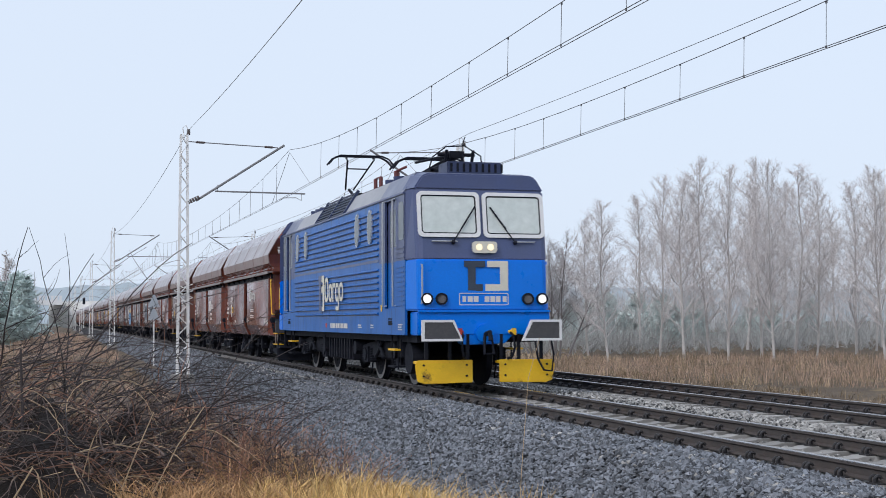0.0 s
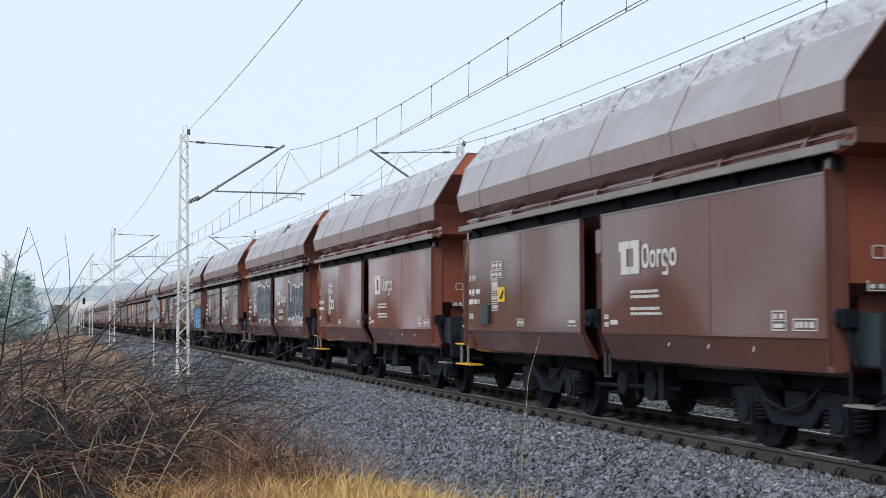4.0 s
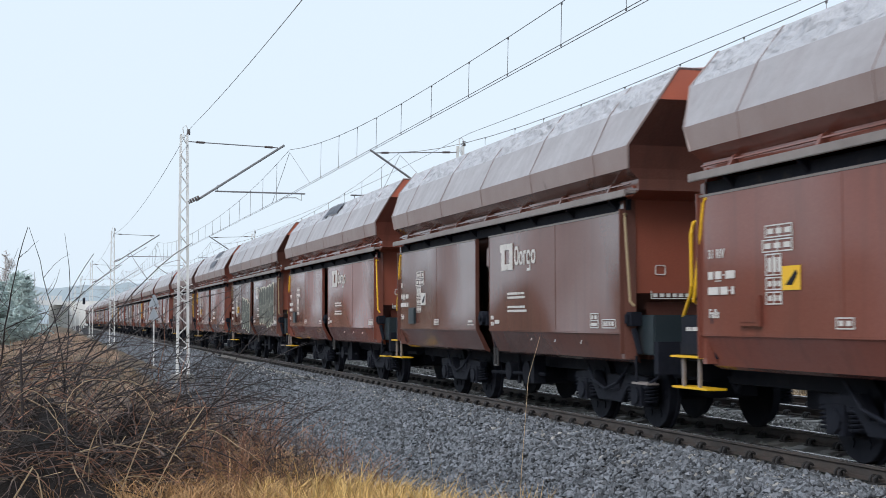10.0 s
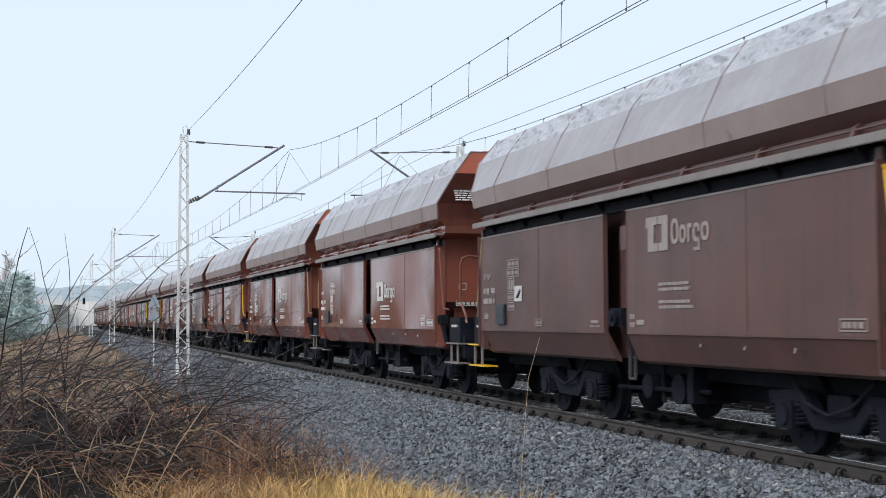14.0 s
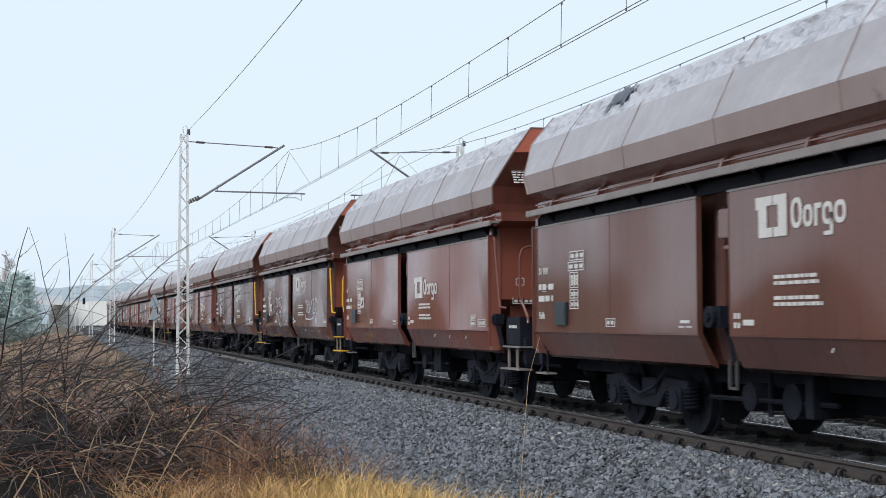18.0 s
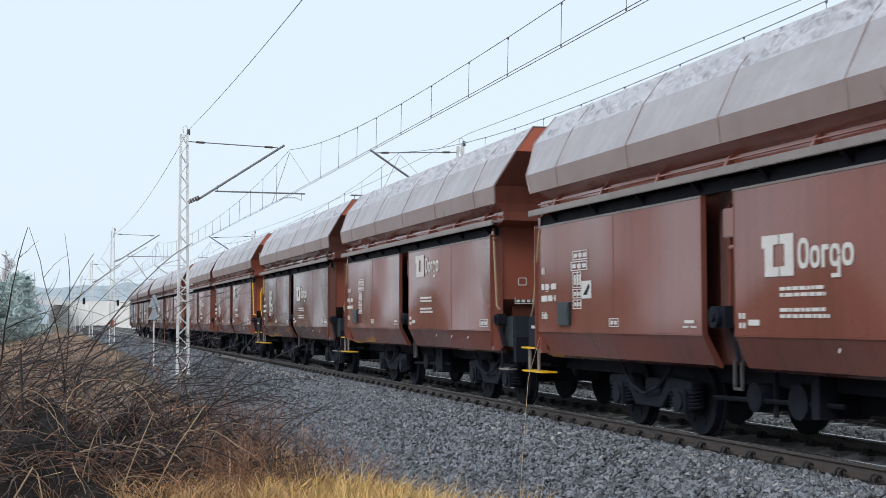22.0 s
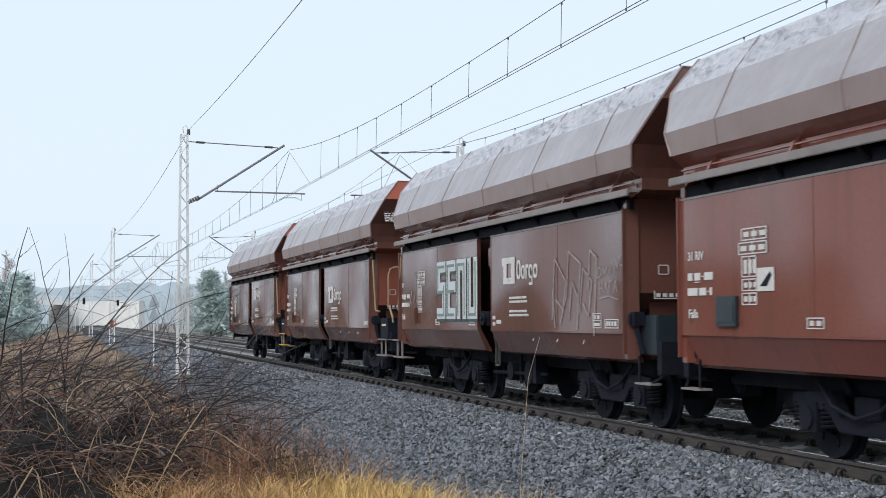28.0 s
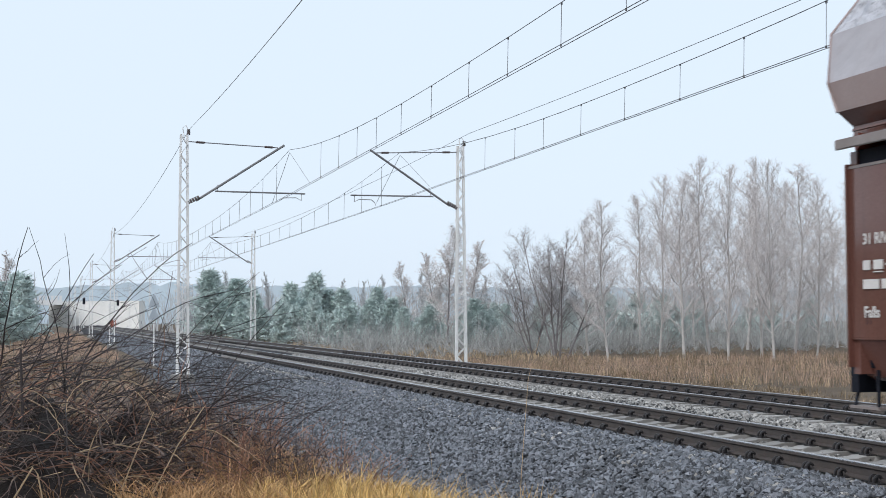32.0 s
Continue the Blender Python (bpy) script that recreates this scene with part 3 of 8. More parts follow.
def build_overhead():
    for i, y in enumerate(POLE_Y):
        lattice_pole(-3.82 if i == 0 else -3.75, y, 1, 8.30 if i == 0 else 8.75, -0.62)
        lattice_pole(7.41 if i == 0 else 7.9, y + (1.7 if i == 0 else 1.0), -1, 8.45 if i == 0 else 8.75, -0.85)
    part_posts = (3.7,) + POLE_Y
    for tx, side in ((0.0, 1), (4.0, -1)):
        contact, carrier = [], []
        for k, (a, b) in enumerate(zip(part_posts, part_posts[1:])):
            bent = 0.13 if k % 2 == 0 else -0.13
            n = 16
            for j in range(n + (k == len(part_posts) - 2)):
                y = a + (b - a) * j / n
                x = tx + (0.32 if tx else 0) + bent * (2 * j / n - 1)
                contact.append((x, y, 6.15 if tx == 0 else 6.07))
                carrier.append((x, y, sag(y, a, b, 7.86 if tx == 0 else 7.9, 6.88 if tx == 0 else 6.82, 2.5)))
            if k < 4:
                gap = 2.9 if k == 0 else 3.6
                rest = [a + gap * (j - 0.15) for j in range(1, int((b - a) / gap))]
                if k == 0:
                    rest = [13.2, 16.0, 18.8, 21.6, 24.5, 27.1, 30.1, 33.0, 35.8, 38.3, 41.0, 44.0] if tx == 0 else [14.4, 17.3, 20.15, 23.05, 25.83, 28.75, 31.5, 34.25, 36.65, 39.5, 42.1]
                for y in rest:
                    x = tx + (0.32 if tx else 0) + bent * (2 * (y - a) / (b - a) - 1)
                    zc, zm = (6.15 if tx == 0 else 6.07), sag(y, a, b, 7.86 if tx == 0 else 7.9, 6.88 if tx == 0 else 6.82, 2.5)
                    thing("dropper", lambda s: s.tube([(x, y, zc), (x + 0.02, y, zm)], 0.006 if k == 0 else 0.008, 4).box(x - 0.010, x + 0.010, y - 0.02, y + 0.02, zc - 0.008, zc + 0.035).box(x + 0.008, x + 0.032, y - 0.02, y + 0.02, zm - 0.03, zm + 0.012), M_WIRE, "thin vertical dropper between carrier and contact wire", "dropper", "droppers", "structure")
        first_c, first_m = contact[0], carrier[0]
        for dx in (-0.05, 0.05):
            wire("contact_wire", [(first_c[0] + dx, -40, first_c[2])] + [(x + dx, y, z) for x, y, z in contact], 0.009, "taut grooved contact wire over the track")
        wire("carrier_wire", [(first_m[0], -40, 7.4), (first_m[0], -15, 6.9)] + carrier, 0.010, "sagging carrier wire over the track")
        for k in range(1, 5):
            y = part_posts[k]
            x = contact[16 * k][0]
            top = carrier[16 * k][2]
            wire("stitch_wire", [(x, y - 4.2, 6.18), (x, y, top - 0.1), (x, y + 4.2, 6.18)], 0.009, "thin stitch wire hung from the bracket")
    for x, z, dip in ((-3.64, 8.5, 0.62), (7.26, 8.74, 0.36)):
        line = [(x, -13, z)]
        prev = -13.0
        for y in POLE_Y:
            line += [(x, prev + (y - prev) * j / 12, z - dip * (1 - (2 * j / 12 - 1) ** 2) * ((y - prev) / 63)) for j in range(1, 13)]
            prev = y
        wire("feeder_wire", line, 0.010, "feeder wire along the pole tops")


# ---- far things ----
def build_far():
    # wall colour raised for haze, its face skewed to catch more sun
    ab = thing("bridge_abutment", lambda s: s.prism([(-9.5, 442), (17, 420), (19, 424), (-7.5, 446)], "z", -1.5, 7.4), M_WALL, "pale stone abutment wall of a road bridge", "bridge", kind="structure")
    deck = thing("road_bridge", lambda s: s.box(-40, -5.5, 424, 440, 6.2, 7.6), M_DECK, "white concrete road bridge deck beyond the line", "bridge", kind="structure")
    part("parapet", lambda s: [s.box(-40 + 1.2 * k, -39.3 + 1.2 * k, 424, 424.4, 7.6, 8.8) for k in range(29)] + [s.box(-40, -5.5, 424, 424.4, 8.75, 8.95)], M_DECK, deck, "white parapet railing")
    part("pier", lambda s: s.box(-16, -14, 426, 438, -1.2, 6.2), M_WALL, deck, "concrete pier")
    for x, y in ((-1.9, 300), (6.6, 330)):
        sg = base_of("signal_post", "dark railway signal on a post beside the line", "signal", "signals", pose(x, y, -0.8))
        part("post", lambda s: s.tube([(0, 0, 0), (0, 0, 6.2)], 0.09, 6), M_POLE, sg)
        part("signal_head", lambda s: s.box(-0.28, 0.28, -0.2, 0.2, 5.7, 7.1), M_BLACK, sg, bevel=0.05)
    mk = base_of("track_marker", "pair of triangular marker plates, greyed for haze, on a post", "marker", m=pose(-3.75, 66, -0.75))
    part("post", lambda s: s.tube([(0, 0.04, 0), (0, 0.04, 3.3)], 0.04, 6), M_POLE, mk, key="marker_post")
    part("upper_plate", lambda s: s.prism([(-0.28, 2.80), (0.28, 2.80), (0.05, 3.40), (-0.05, 3.40)], "y", -0.02, 0.02), M_MARKER, mk)
    part("lower_plate", lambda s: s.prism([(-0.28, 2.20), (0.28, 2.20), (0.05, 2.74), (-0.05, 2.74)], "y", -0.02, 0.02), M_MARKER, mk)
    bd = base_of("marker_board", "small orange marker board between the tracks", "board", m=pose(2.0, 250, -0.2))
    part("board", lambda s: s.box(-0.6, 0.6, -0.03, 0.03, 0.5, 1.7), M_ORANGE, bd)
    part("post", lambda s: s.tube([(0, 0.06, -0.1), (0, 0.06, 1.6)], 0.05, 6), M_POLE, bd, key="board_post")
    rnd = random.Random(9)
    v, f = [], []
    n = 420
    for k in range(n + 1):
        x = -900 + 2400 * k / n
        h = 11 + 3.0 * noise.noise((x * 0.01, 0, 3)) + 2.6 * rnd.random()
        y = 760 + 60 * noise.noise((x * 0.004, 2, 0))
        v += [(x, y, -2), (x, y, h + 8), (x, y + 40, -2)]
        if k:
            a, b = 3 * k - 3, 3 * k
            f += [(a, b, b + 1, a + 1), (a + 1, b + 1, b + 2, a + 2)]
    stuff("backdrop", v, f, M_FARWOOD, "far wood on the horizon with painted, glowing haze", "backdrop", "structure")
    # an unseen wood that closes the place behind the camera, added to darken the wagons' reflections
    v, f = [], []
    n = 160
    for k in range(n + 1):
        a = radians(-10 - 190 * k / n)
        r = 95 + 20 * noise.noise((k * 0.09, 4, 0))
        h = 8.5 + 3.0 * noise.noise((k * 0.21, 0, 6)) + 2.5 * rnd.random()
        x, y = EYE[0] + r * math.cos(a), EYE[1] + r * math.sin(a)
        v += [(x, y, -2), (x * 1.01, y * 1.01, h), (x * 1.2, y * 1.2, -2)]
        if k:
            b, c = 3 * k - 3, 3 * k
            f += [(b, c, c + 1, b + 1), (b + 1, c + 1, c + 2, b + 2)]
    stuff("backdrop", v, f, M_BARK, "unseen wood added to darken reflections", "backdrop", "structure")


build_ground()
build_bed()
build_stones()
build_tracks()
build_overhead()
build_far()


# ---- hopper wagons: origin on the rail tops below the leading end of the side ledge, y runs back along the wagon ----
SILL = 11.85
# the hood's section: half width, height, how far its ends lean out
HOOD = ((1.43, 3.03, 0.0), (1.43, 3.17, 0.0), (1.58, 3.30, 0.02), (1.615, 3.58, 0.10), (1.36, 4.11, 0.44), (1.04, 4.52, 0.36), (0.0, 4.60, 0.34))


def band(s, i, j, sign, y0=0.0, y1=SILL, dents=0.0, n=1, seed=0):
    """One sheet of the hood between two lines of its section."""
    (xa, za, oa), (xb, zb, ob_) = HOOD[i], HOOD[j]
    rnd = random.Random(seed)
    b = len(s.v)
    rows = (7 if dents > 0.02 else 4) if dents else 2
    for k in range(n + 1):
        for r in range(rows):
            q = r / (rows - 1)
            x, z, o = xa + (xb - xa) * q, za + (zb - za) * q, oa + (ob_ - oa) * q
            y = (y0 - o) + (y1 + o - y0 + o) * k / n
            d = rnd.uniform(-dents, dents) if 0 < k < n and 0 < r < rows - 1 else 0
            s.v.append((sign * (x + d * 0.6), y, z + d))
    for k in range(n):
        for r in range(rows - 1):
            a = b + rows * k + r
            s.f.append((a, a + rows, a + rows + 1, a + 1))


def end_band(s, i, j, front):
    (xa, za, oa), (xb, zb, ob_) = HOOD[i], HOOD[j]
    ya, yb = (-oa, -ob_) if front else (SILL + oa, SILL + ob_)
    s.quad((-xa, ya, za), (xa, ya, za), (xb, yb, zb), (-xb, yb, zb))


def flap(s, y0, y1, sign, seam):
    """A discharge flap: a tall plate with a folded foot and a pressed seam."""
    prof = [(1.25, 0.86), (1.34, 0.90), (1.485, 1.215), (1.500, 1.25), (1.500, 2.80), (1.44, 2.80), (1.44, 1.26), (1.25, 0.91)]
    s.prism([(sign * x, z) for x, z in prof], "y", y0, y1)


def wheelset(s):
    for q in (-1, 1):
        s.wheel(q * 0.70, q * 0.80, 0, 0, 0.44, 22)
        s.wheel(q * 0.665, q * 0.70, 0, 0, 0.485, 22)
        s.wheel(q * 0.80, q * 0.84, 0, 0, 0.20, 12)
        for k in range(6):
            a = k * math.pi / 3
            s.wheel(q * 0.80, q * 0.812, 0.29 * math.cos(a), 0.29 * math.sin(a), 0.055, 6)
    s.wheel(-0.7, 0.7, 0, 0, 0.08, 8)


def bogie_frame(s):
    for q in (-1, 1):
        s.prism([(-1.25, 0.52), (-1.25, 0.66), (-0.55, 0.70), (-0.35, 0.46), (0.35, 0.46), (0.55, 0.70), (1.25, 0.66), (1.25, 0.52), (0.6, 0.50), (0.4, 0.30), (-0.4, 0.30), (-0.6, 0.50)], "x", q * 0.92, q * 1.06)
    s.box(-1.0, 1.0, -0.22, 0.22, 0.38, 0.66)


def bogie_box(s):
    """An axle box with its cap."""
    s.box(-0.10, 0.10, -0.16, 0.16, -0.16, 0.14)
    s.wheel(-0.13, 0.13, 0, -0.02, 0.12, 10)


def bogie_spring(s):
    s.tube([(0.085 * math.cos(a), 0.085 * math.sin(a), 0.0225 * (a / math.pi)) for a in [i * math.pi / 4 for i in range(49)]], 0.016, 4)


def grab_rail(s, pts, r=0.017):
    s.tube(pts, r, 6)


def logo_block(s):
    """A square emblem with a stepped opening, an ear at its upper corner."""
    bars(s, [(0.05, 0.22, 0.0, 0.43), (0.22, 0.33, 0.0, 0.10), (0.355, 0.45, 0.0, 0.10), (0.45, 0.62, 0.0, 0.43), (0.22, 0.33, 0.33, 0.43), (0.355, 0.45, 0.33, 0.43), (0.0, 0.06, 0.30, 0.43)])


def logo_word(s):
    """Five rounded shapes in a row, the emblem's companion."""
    ring(s, 0.0, 0.20, 0.0, 0.30, 0.05)
    ring(s, 0.22, 0.39, 0.0, 0.215, 0.045)
    bars(s, [(0.42, 0.47, 0.0, 0.215), (0.47, 0.54, 0.165, 0.215)])
    ring(s, 0.56, 0.73, 0.0, 0.215, 0.045)
    bars(s, [(0.685, 0.73, -0.07, 0.11), (0.58, 0.73, -0.10, -0.06)])
    ring(s, 0.76, 0.95, 0.0, 0.215, 0.048)


def notice(s, rows, width, seed, height=0.028, gap=0.05):
    """Lines of small unreadable writing as bars."""
    rnd = random.Random(seed)
    for k in range(rows):
        u, end = 0.0, width * rnd.uniform(0.82, 1.0)
        while u < end - 0.02:
            w = min(rnd.uniform(0.05, 0.15), end - u)
            s.box(u, u + w, -k * gap, -k * gap + height, 0, 0.003)
            u += w + 0.022


def data_grid(s, rows, seed):
    """A framed load table as lines and bars."""
    rnd = random.Random(seed)
    z = 0.0
    for k in range(rows):
        w = 0.34 if k in (0, 1) else 0.20
        h = 0.10 if k != 2 else 0.17
        if k == 1:
            w, u0 = 0.38, -0.04
        else:
            u0 = 0.0
        z -= h + 0.012
        bars(s, [(u0, u0 + w, z, z + 0.010), (u0, u0 + w, z + h - 0.010, z + h), (u0, u0 + 0.010, z, z + h), (u0 + w - 0.010, u0 + w, z, z + h), (u0 + w / 2, u0 + w / 2 + 0.008, z, z + h)], 0.003)
        for q in range(3):
            u = u0 + 0.03 + q * w / 3.2
            bars(s, [(u, u + w / 4.5, z + 0.028, z + h - 0.03)], 0.003)


def graffito(s, pts_seed, count, height, pitch, ascend=0.0, width=1.0, grow=0.0):
    """Bulging letter-like shapes without any meaning."""
    rnd = random.Random(pts_seed)
    for k in range(count):
        cu, cv = pitch * (k + 0.5), ascend * k + rnd.uniform(-0.03, 0.03) * height
        a, b = pitch * 0.56 * width + grow, height * 0.5 * rnd.uniform(0.92, 1.05) + grow
        ph = rnd.uniform(-0.3, 0.3)
        pts = []
        for i in range(18):
            t = 2 * math.pi * i / 18
            c, d = math.cos(t + ph * 0.3), math.sin(t)
            e = 1 + 0.05 * math.sin(3 * t + ph * 5)
            pts.append((cu + a * math.copysign(abs(c) ** 0.7, c) * e, cv + b * math.copysign(abs(d) ** 0.7, d) * e))
        blob(s, pts, 0.004 + 0.0006 * k)


def letter_lines(s, seed, count, height, pitch, r=0.014):
    """Sprayed inner lines: the borders between bulging shapes and their small loops."""
    rnd = random.Random(seed)
    for k in range(count):
        u, h = pitch * (k + 0.5), height * 0.5
        w = pitch * 0.45
        if k:
            b = pitch * k
            stroke(s, [(b + rnd.uniform(-0.06, 0.06), h * q) for q in (0.95, 0.5, 0.1, -0.35, -0.92)], r)
        cv, a = rnd.uniform(-0.2, 0.3) * h, rnd.uniform(0.25, 0.45)
        stroke(s, [(u + w * a * math.cos(t), cv + h * 0.22 * math.sin(t)) for t in [i * 1.05 for i in range(7)]], r)
        stroke(s, [(u - w * 0.1, -h * 0.45), (u + rnd.uniform(-0.3, 0.3) * w, -h * 0.9)], r)


def strokes(s, seed, count, width, height, r=0.016):
    """Scrawled sprayed lines."""
    rnd = random.Random(seed)
    for k in range(count):
        u, v = width * (k + 0.2) / count, rnd.uniform(0, 0.2) * height
        pts = [(u, v)]
        for q in range(4):
            pts.append((u + rnd.uniform(-0.1, 0.9) * width / count, rnd.uniform(0, 1) * height))
        for a, b in zip(pts, pts[1:]):
            d = Vector((b[0] - a[0], b[1] - a[1]))
            if d.length < 0.02:
                continue
            p = Vector((-d.y, d.x)).normalized() * r
            s.quad((a[0] - p.x, a[1] - p.y, 0.004), (b[0] - p.x, b[1] - p.y, 0.004), (b[0] + p.x, b[1] + p.y, 0.004), (a[0] + p.x, a[1] + p.y, 0.004))


def stroke(s, pts, r):
    """One sprayed line through points."""
    for a, b in zip(pts, pts[1:]):
        d = Vector((b[0] - a[0], b[1] - a[1]))
        p = Vector((-d.y, d.x)).normalized() * r
        s.quad((a[0] - p.x, a[1] - p.y, 0.004), (b[0] - p.x, b[1] - p.y, 0.004), (b[0] + p.x, b[1] + p.y, 0.004), (a[0] + p.x, a[1] + p.y, 0.004))


def block_letter_shapes(s, count, w, h, gap, t, z):
    """Angular ring shapes, letter-like but plain."""
    for k in range(count):
        u = k * (w + gap)
        if count > 3 and k == 0:
            bars(s, [(u, u + w, h - t, h), (u, u + t, h * 0.45, h), (u, u + w, h * 0.45, h * 0.45 + t), (u + w - t, u + w, 0, h * 0.6), (u, u + w, 0, t)], z)
        elif (k - (count > 3)) % 3 == 0:
            bars(s, [(u, u + t, 0, h), (u, u + w, h - t, h), (u, u + w, h * 0.45, h * 0.45 + t), (u, u + w, 0, t)], z)
        elif (k - (count > 3)) % 3 == 1:
            bars(s, [(u, u + t, 0, h), (u, u + w, h - t, h), (u + w - t, u + w, 0, h)], z)
        else:
            bars(s, [(u, u + t, 0, h), (u + w - t, u + w, 0, h), (u, u + w, 0, t)], z)


PAINTS = {"red": (M_RED, "red-brown"), "brown": (M_BROWN, "weathered brown"), "dark": (M_DARK, "sooty dark brown")}


def rounded(u0, u1, v0, v1, r, n=4):
    pts = []
    for cu, cv, a0 in ((u1 - r, v1 - r, 0), (u0 + r, v1 - r, 90), (u0 + r, v0 + r, 180), (u1 - r, v0 + r, 270)):
        pts += [(cu + r * math.cos(radians(a0 + 90 * k / n)), cv + r * math.sin(radians(a0 + 90 * k / n))) for k in range(n + 1)]
    return pts


def rim(s, outer, inner, depth):
    """A frame between two outlines with equally many points."""
    o, n = len(s.v), len(outer)
    for pts, z in ((outer, 0), (outer, depth), (inner, depth), (inner, 0)):
        s.v += [(u, v, z) for u, v in pts]
    for k in range(4):
        for i in range(n):
            a, b = o + k * n, o + ((k + 1) % 4) * n
            s.f.append((a + i, a + (i + 1) % n, b + (i + 1) % n, b + i))


def tar_smear(s, i, j, y0, y1, seed):
    """A ragged smear lying on one sheet of the hood."""
    (xa, za, _), (xb, zb, _) = HOOD[i], HOOD[j]
    rnd = random.Random(seed)
    nx, nz = zb - za, xa - xb
    m = math.hypot(nx, nz)
    at = lambda y, q: (-(xa + (xb - xa) * q) - 0.03 * nx / m, y, za + (zb - za) * q + 0.03 * nz / m)
    n = max(10, int((y1 - y0) / 0.028))
    for k in range(n):
        y, w = y0 + (y1 - y0) * (k + rnd.random()) / n, rnd.uniform(0.03, 0.09)
        top = rnd.uniform(0.75, 1.0)
        foot = rnd.uniform(0.0, 0.5) if rnd.random() < 0.7 else rnd.uniform(0.5, 0.7)
        slip = rnd.uniform(-0.12, 0.12)
        s.quad(at(y, top), at(y + slip * 0.5 - w * 0.7, (top + foot) / 2), at(y + slip, foot), at(y + slip * 0.5 + w * 0.7, (top + foot) / 2))
        s.quad(at(y - w, top), at(y + slip * 0.5 - w * 0.5, (top * 2 + foot) / 3), at(y + slip * 0.5 + w * 0.5, (top * 2 + foot) / 3), at(y + w, top))


# sprayed tags as single lines, u to the reader's right
TAG_SMALL = (((0.0, 0.36), (0.30, 0.42)), ((0.15, 0.40), (0.10, 0.05)), ((0.36, 0.10), (0.30, 0.26), (0.42, 0.38), (0.52, 0.24), (0.46, 0.08), (0.36, 0.10)), ((0.56, 0.06), (0.62, 0.40), (0.74, 0.16), (0.86, 0.42), (0.90, 0.08)),
             ((1.0, 0.06), (1.02, 0.30)), ((1.02, 0.40), (1.03, 0.42)), ((1.14, 0.04), (1.20, 0.44), (1.46, 0.38)), ((1.16, 0.16), (1.42, 0.0)))
TAG_LETTERS = (((0.0, 0.0), (0.30, 0.50)), ((0.04, 0.48), (0.26, 0.02)), ((0.38, 0.50), (0.50, 0.26)), ((0.66, 0.54), (0.40, -0.06)), ((0.74, 0.46), (1.04, 0.52), (0.72, 0.02), (1.10, -0.08)), ((1.10, 0.16), (1.04, 0.06), (1.22, 0.0)))
TAG_LARGE = (((0.0, 0.50), (0.42, 0.56)), ((0.22, 0.54), (0.16, 0.10)), ((0.48, 0.16), (0.40, 0.36), (0.54, 0.52), (0.70, 0.34), (0.64, 0.14), (0.48, 0.16)), ((0.78, 0.12), (0.86, 0.54), (1.02, 0.22), (1.18, 0.56), (1.26, 0.16)),
             ((1.34, 0.56), (1.62, 0.56)), ((1.46, 0.54), (1.42, 0.12)), ((1.34, 0.12), (1.62, 0.14)), ((1.74, 0.10), (1.84, 0.62), (2.20, 0.46)), ((1.70, 0.30), (2.10, 0.06)), ((0.02, 0.10), (0.10, -0.06), (0.9, -0.08), (1.6, -0.02), (1.72, 0.16)), ((1.80, 0.0), (1.88, -0.24)), ((1.92, 0.02), (2.02, -0.22)))
TAG_NET = (((0.0, 0.10), (0.10, 0.95), (0.52, 0.62), (0.40, 0.25), (0.14, 0.38)), ((0.10, 0.0), (0.02, 0.5)), ((0.30, 0.05), (0.54, 0.45), (0.62, 1.02), (1.05, 0.84), (0.95, 0.3), (0.90, -0.02)), ((0.62, 0.1), (0.74, 0.62), (0.94, 0.40)), ((1.0, 0.2), (1.12, 0.78), (1.42, 0.60), (1.30, 0.15), (1.12, 0.32)),
           ((1.36, 1.0), (1.58, 0.90), (1.48, -0.1)), ((1.36, 1.0), (1.30, 0.5)))
TAG_LINE = (((0.0, 0.4), (0.05, 0.62), (0.2, 0.6), (0.18, 0.42), (0.0, 0.4)), ((0.26, 0.4), (0.32, 0.64), (0.4, 0.46), (0.5, 0.66), (0.52, 0.44)), ((0.6, 0.66), (0.66, 0.46), (0.78, 0.7)), ((0.9, 0.5), (0.98, 0.78), (1.06, 0.56), (1.16, 0.82)), ((1.22, 0.84), (1.2, 0.6), (1.36, 0.64)),
            ((0.1, 0.30), (0.14, 0.04)), ((0.26, 0.30), (0.28, 0.06)), ((0.12, 0.16), (0.28, 0.18)), ((0.36, 0.06), (0.46, 0.30), (0.54, 0.06)), ((0.64, 0.3), (0.62, 0.06)), ((0.62, 0.3), (0.76, 0.32)), ((0.86, 0.06), (0.96, 0.32), (1.04, 0.08)), ((0.1, -0.05), (0.6, 0.0), (1.1, -0.08)))


def tag_lines(s, lines, r, k=1.0):
    for p in lines:
        stroke(s, [(u * k, v * k) for u, v in p], r)


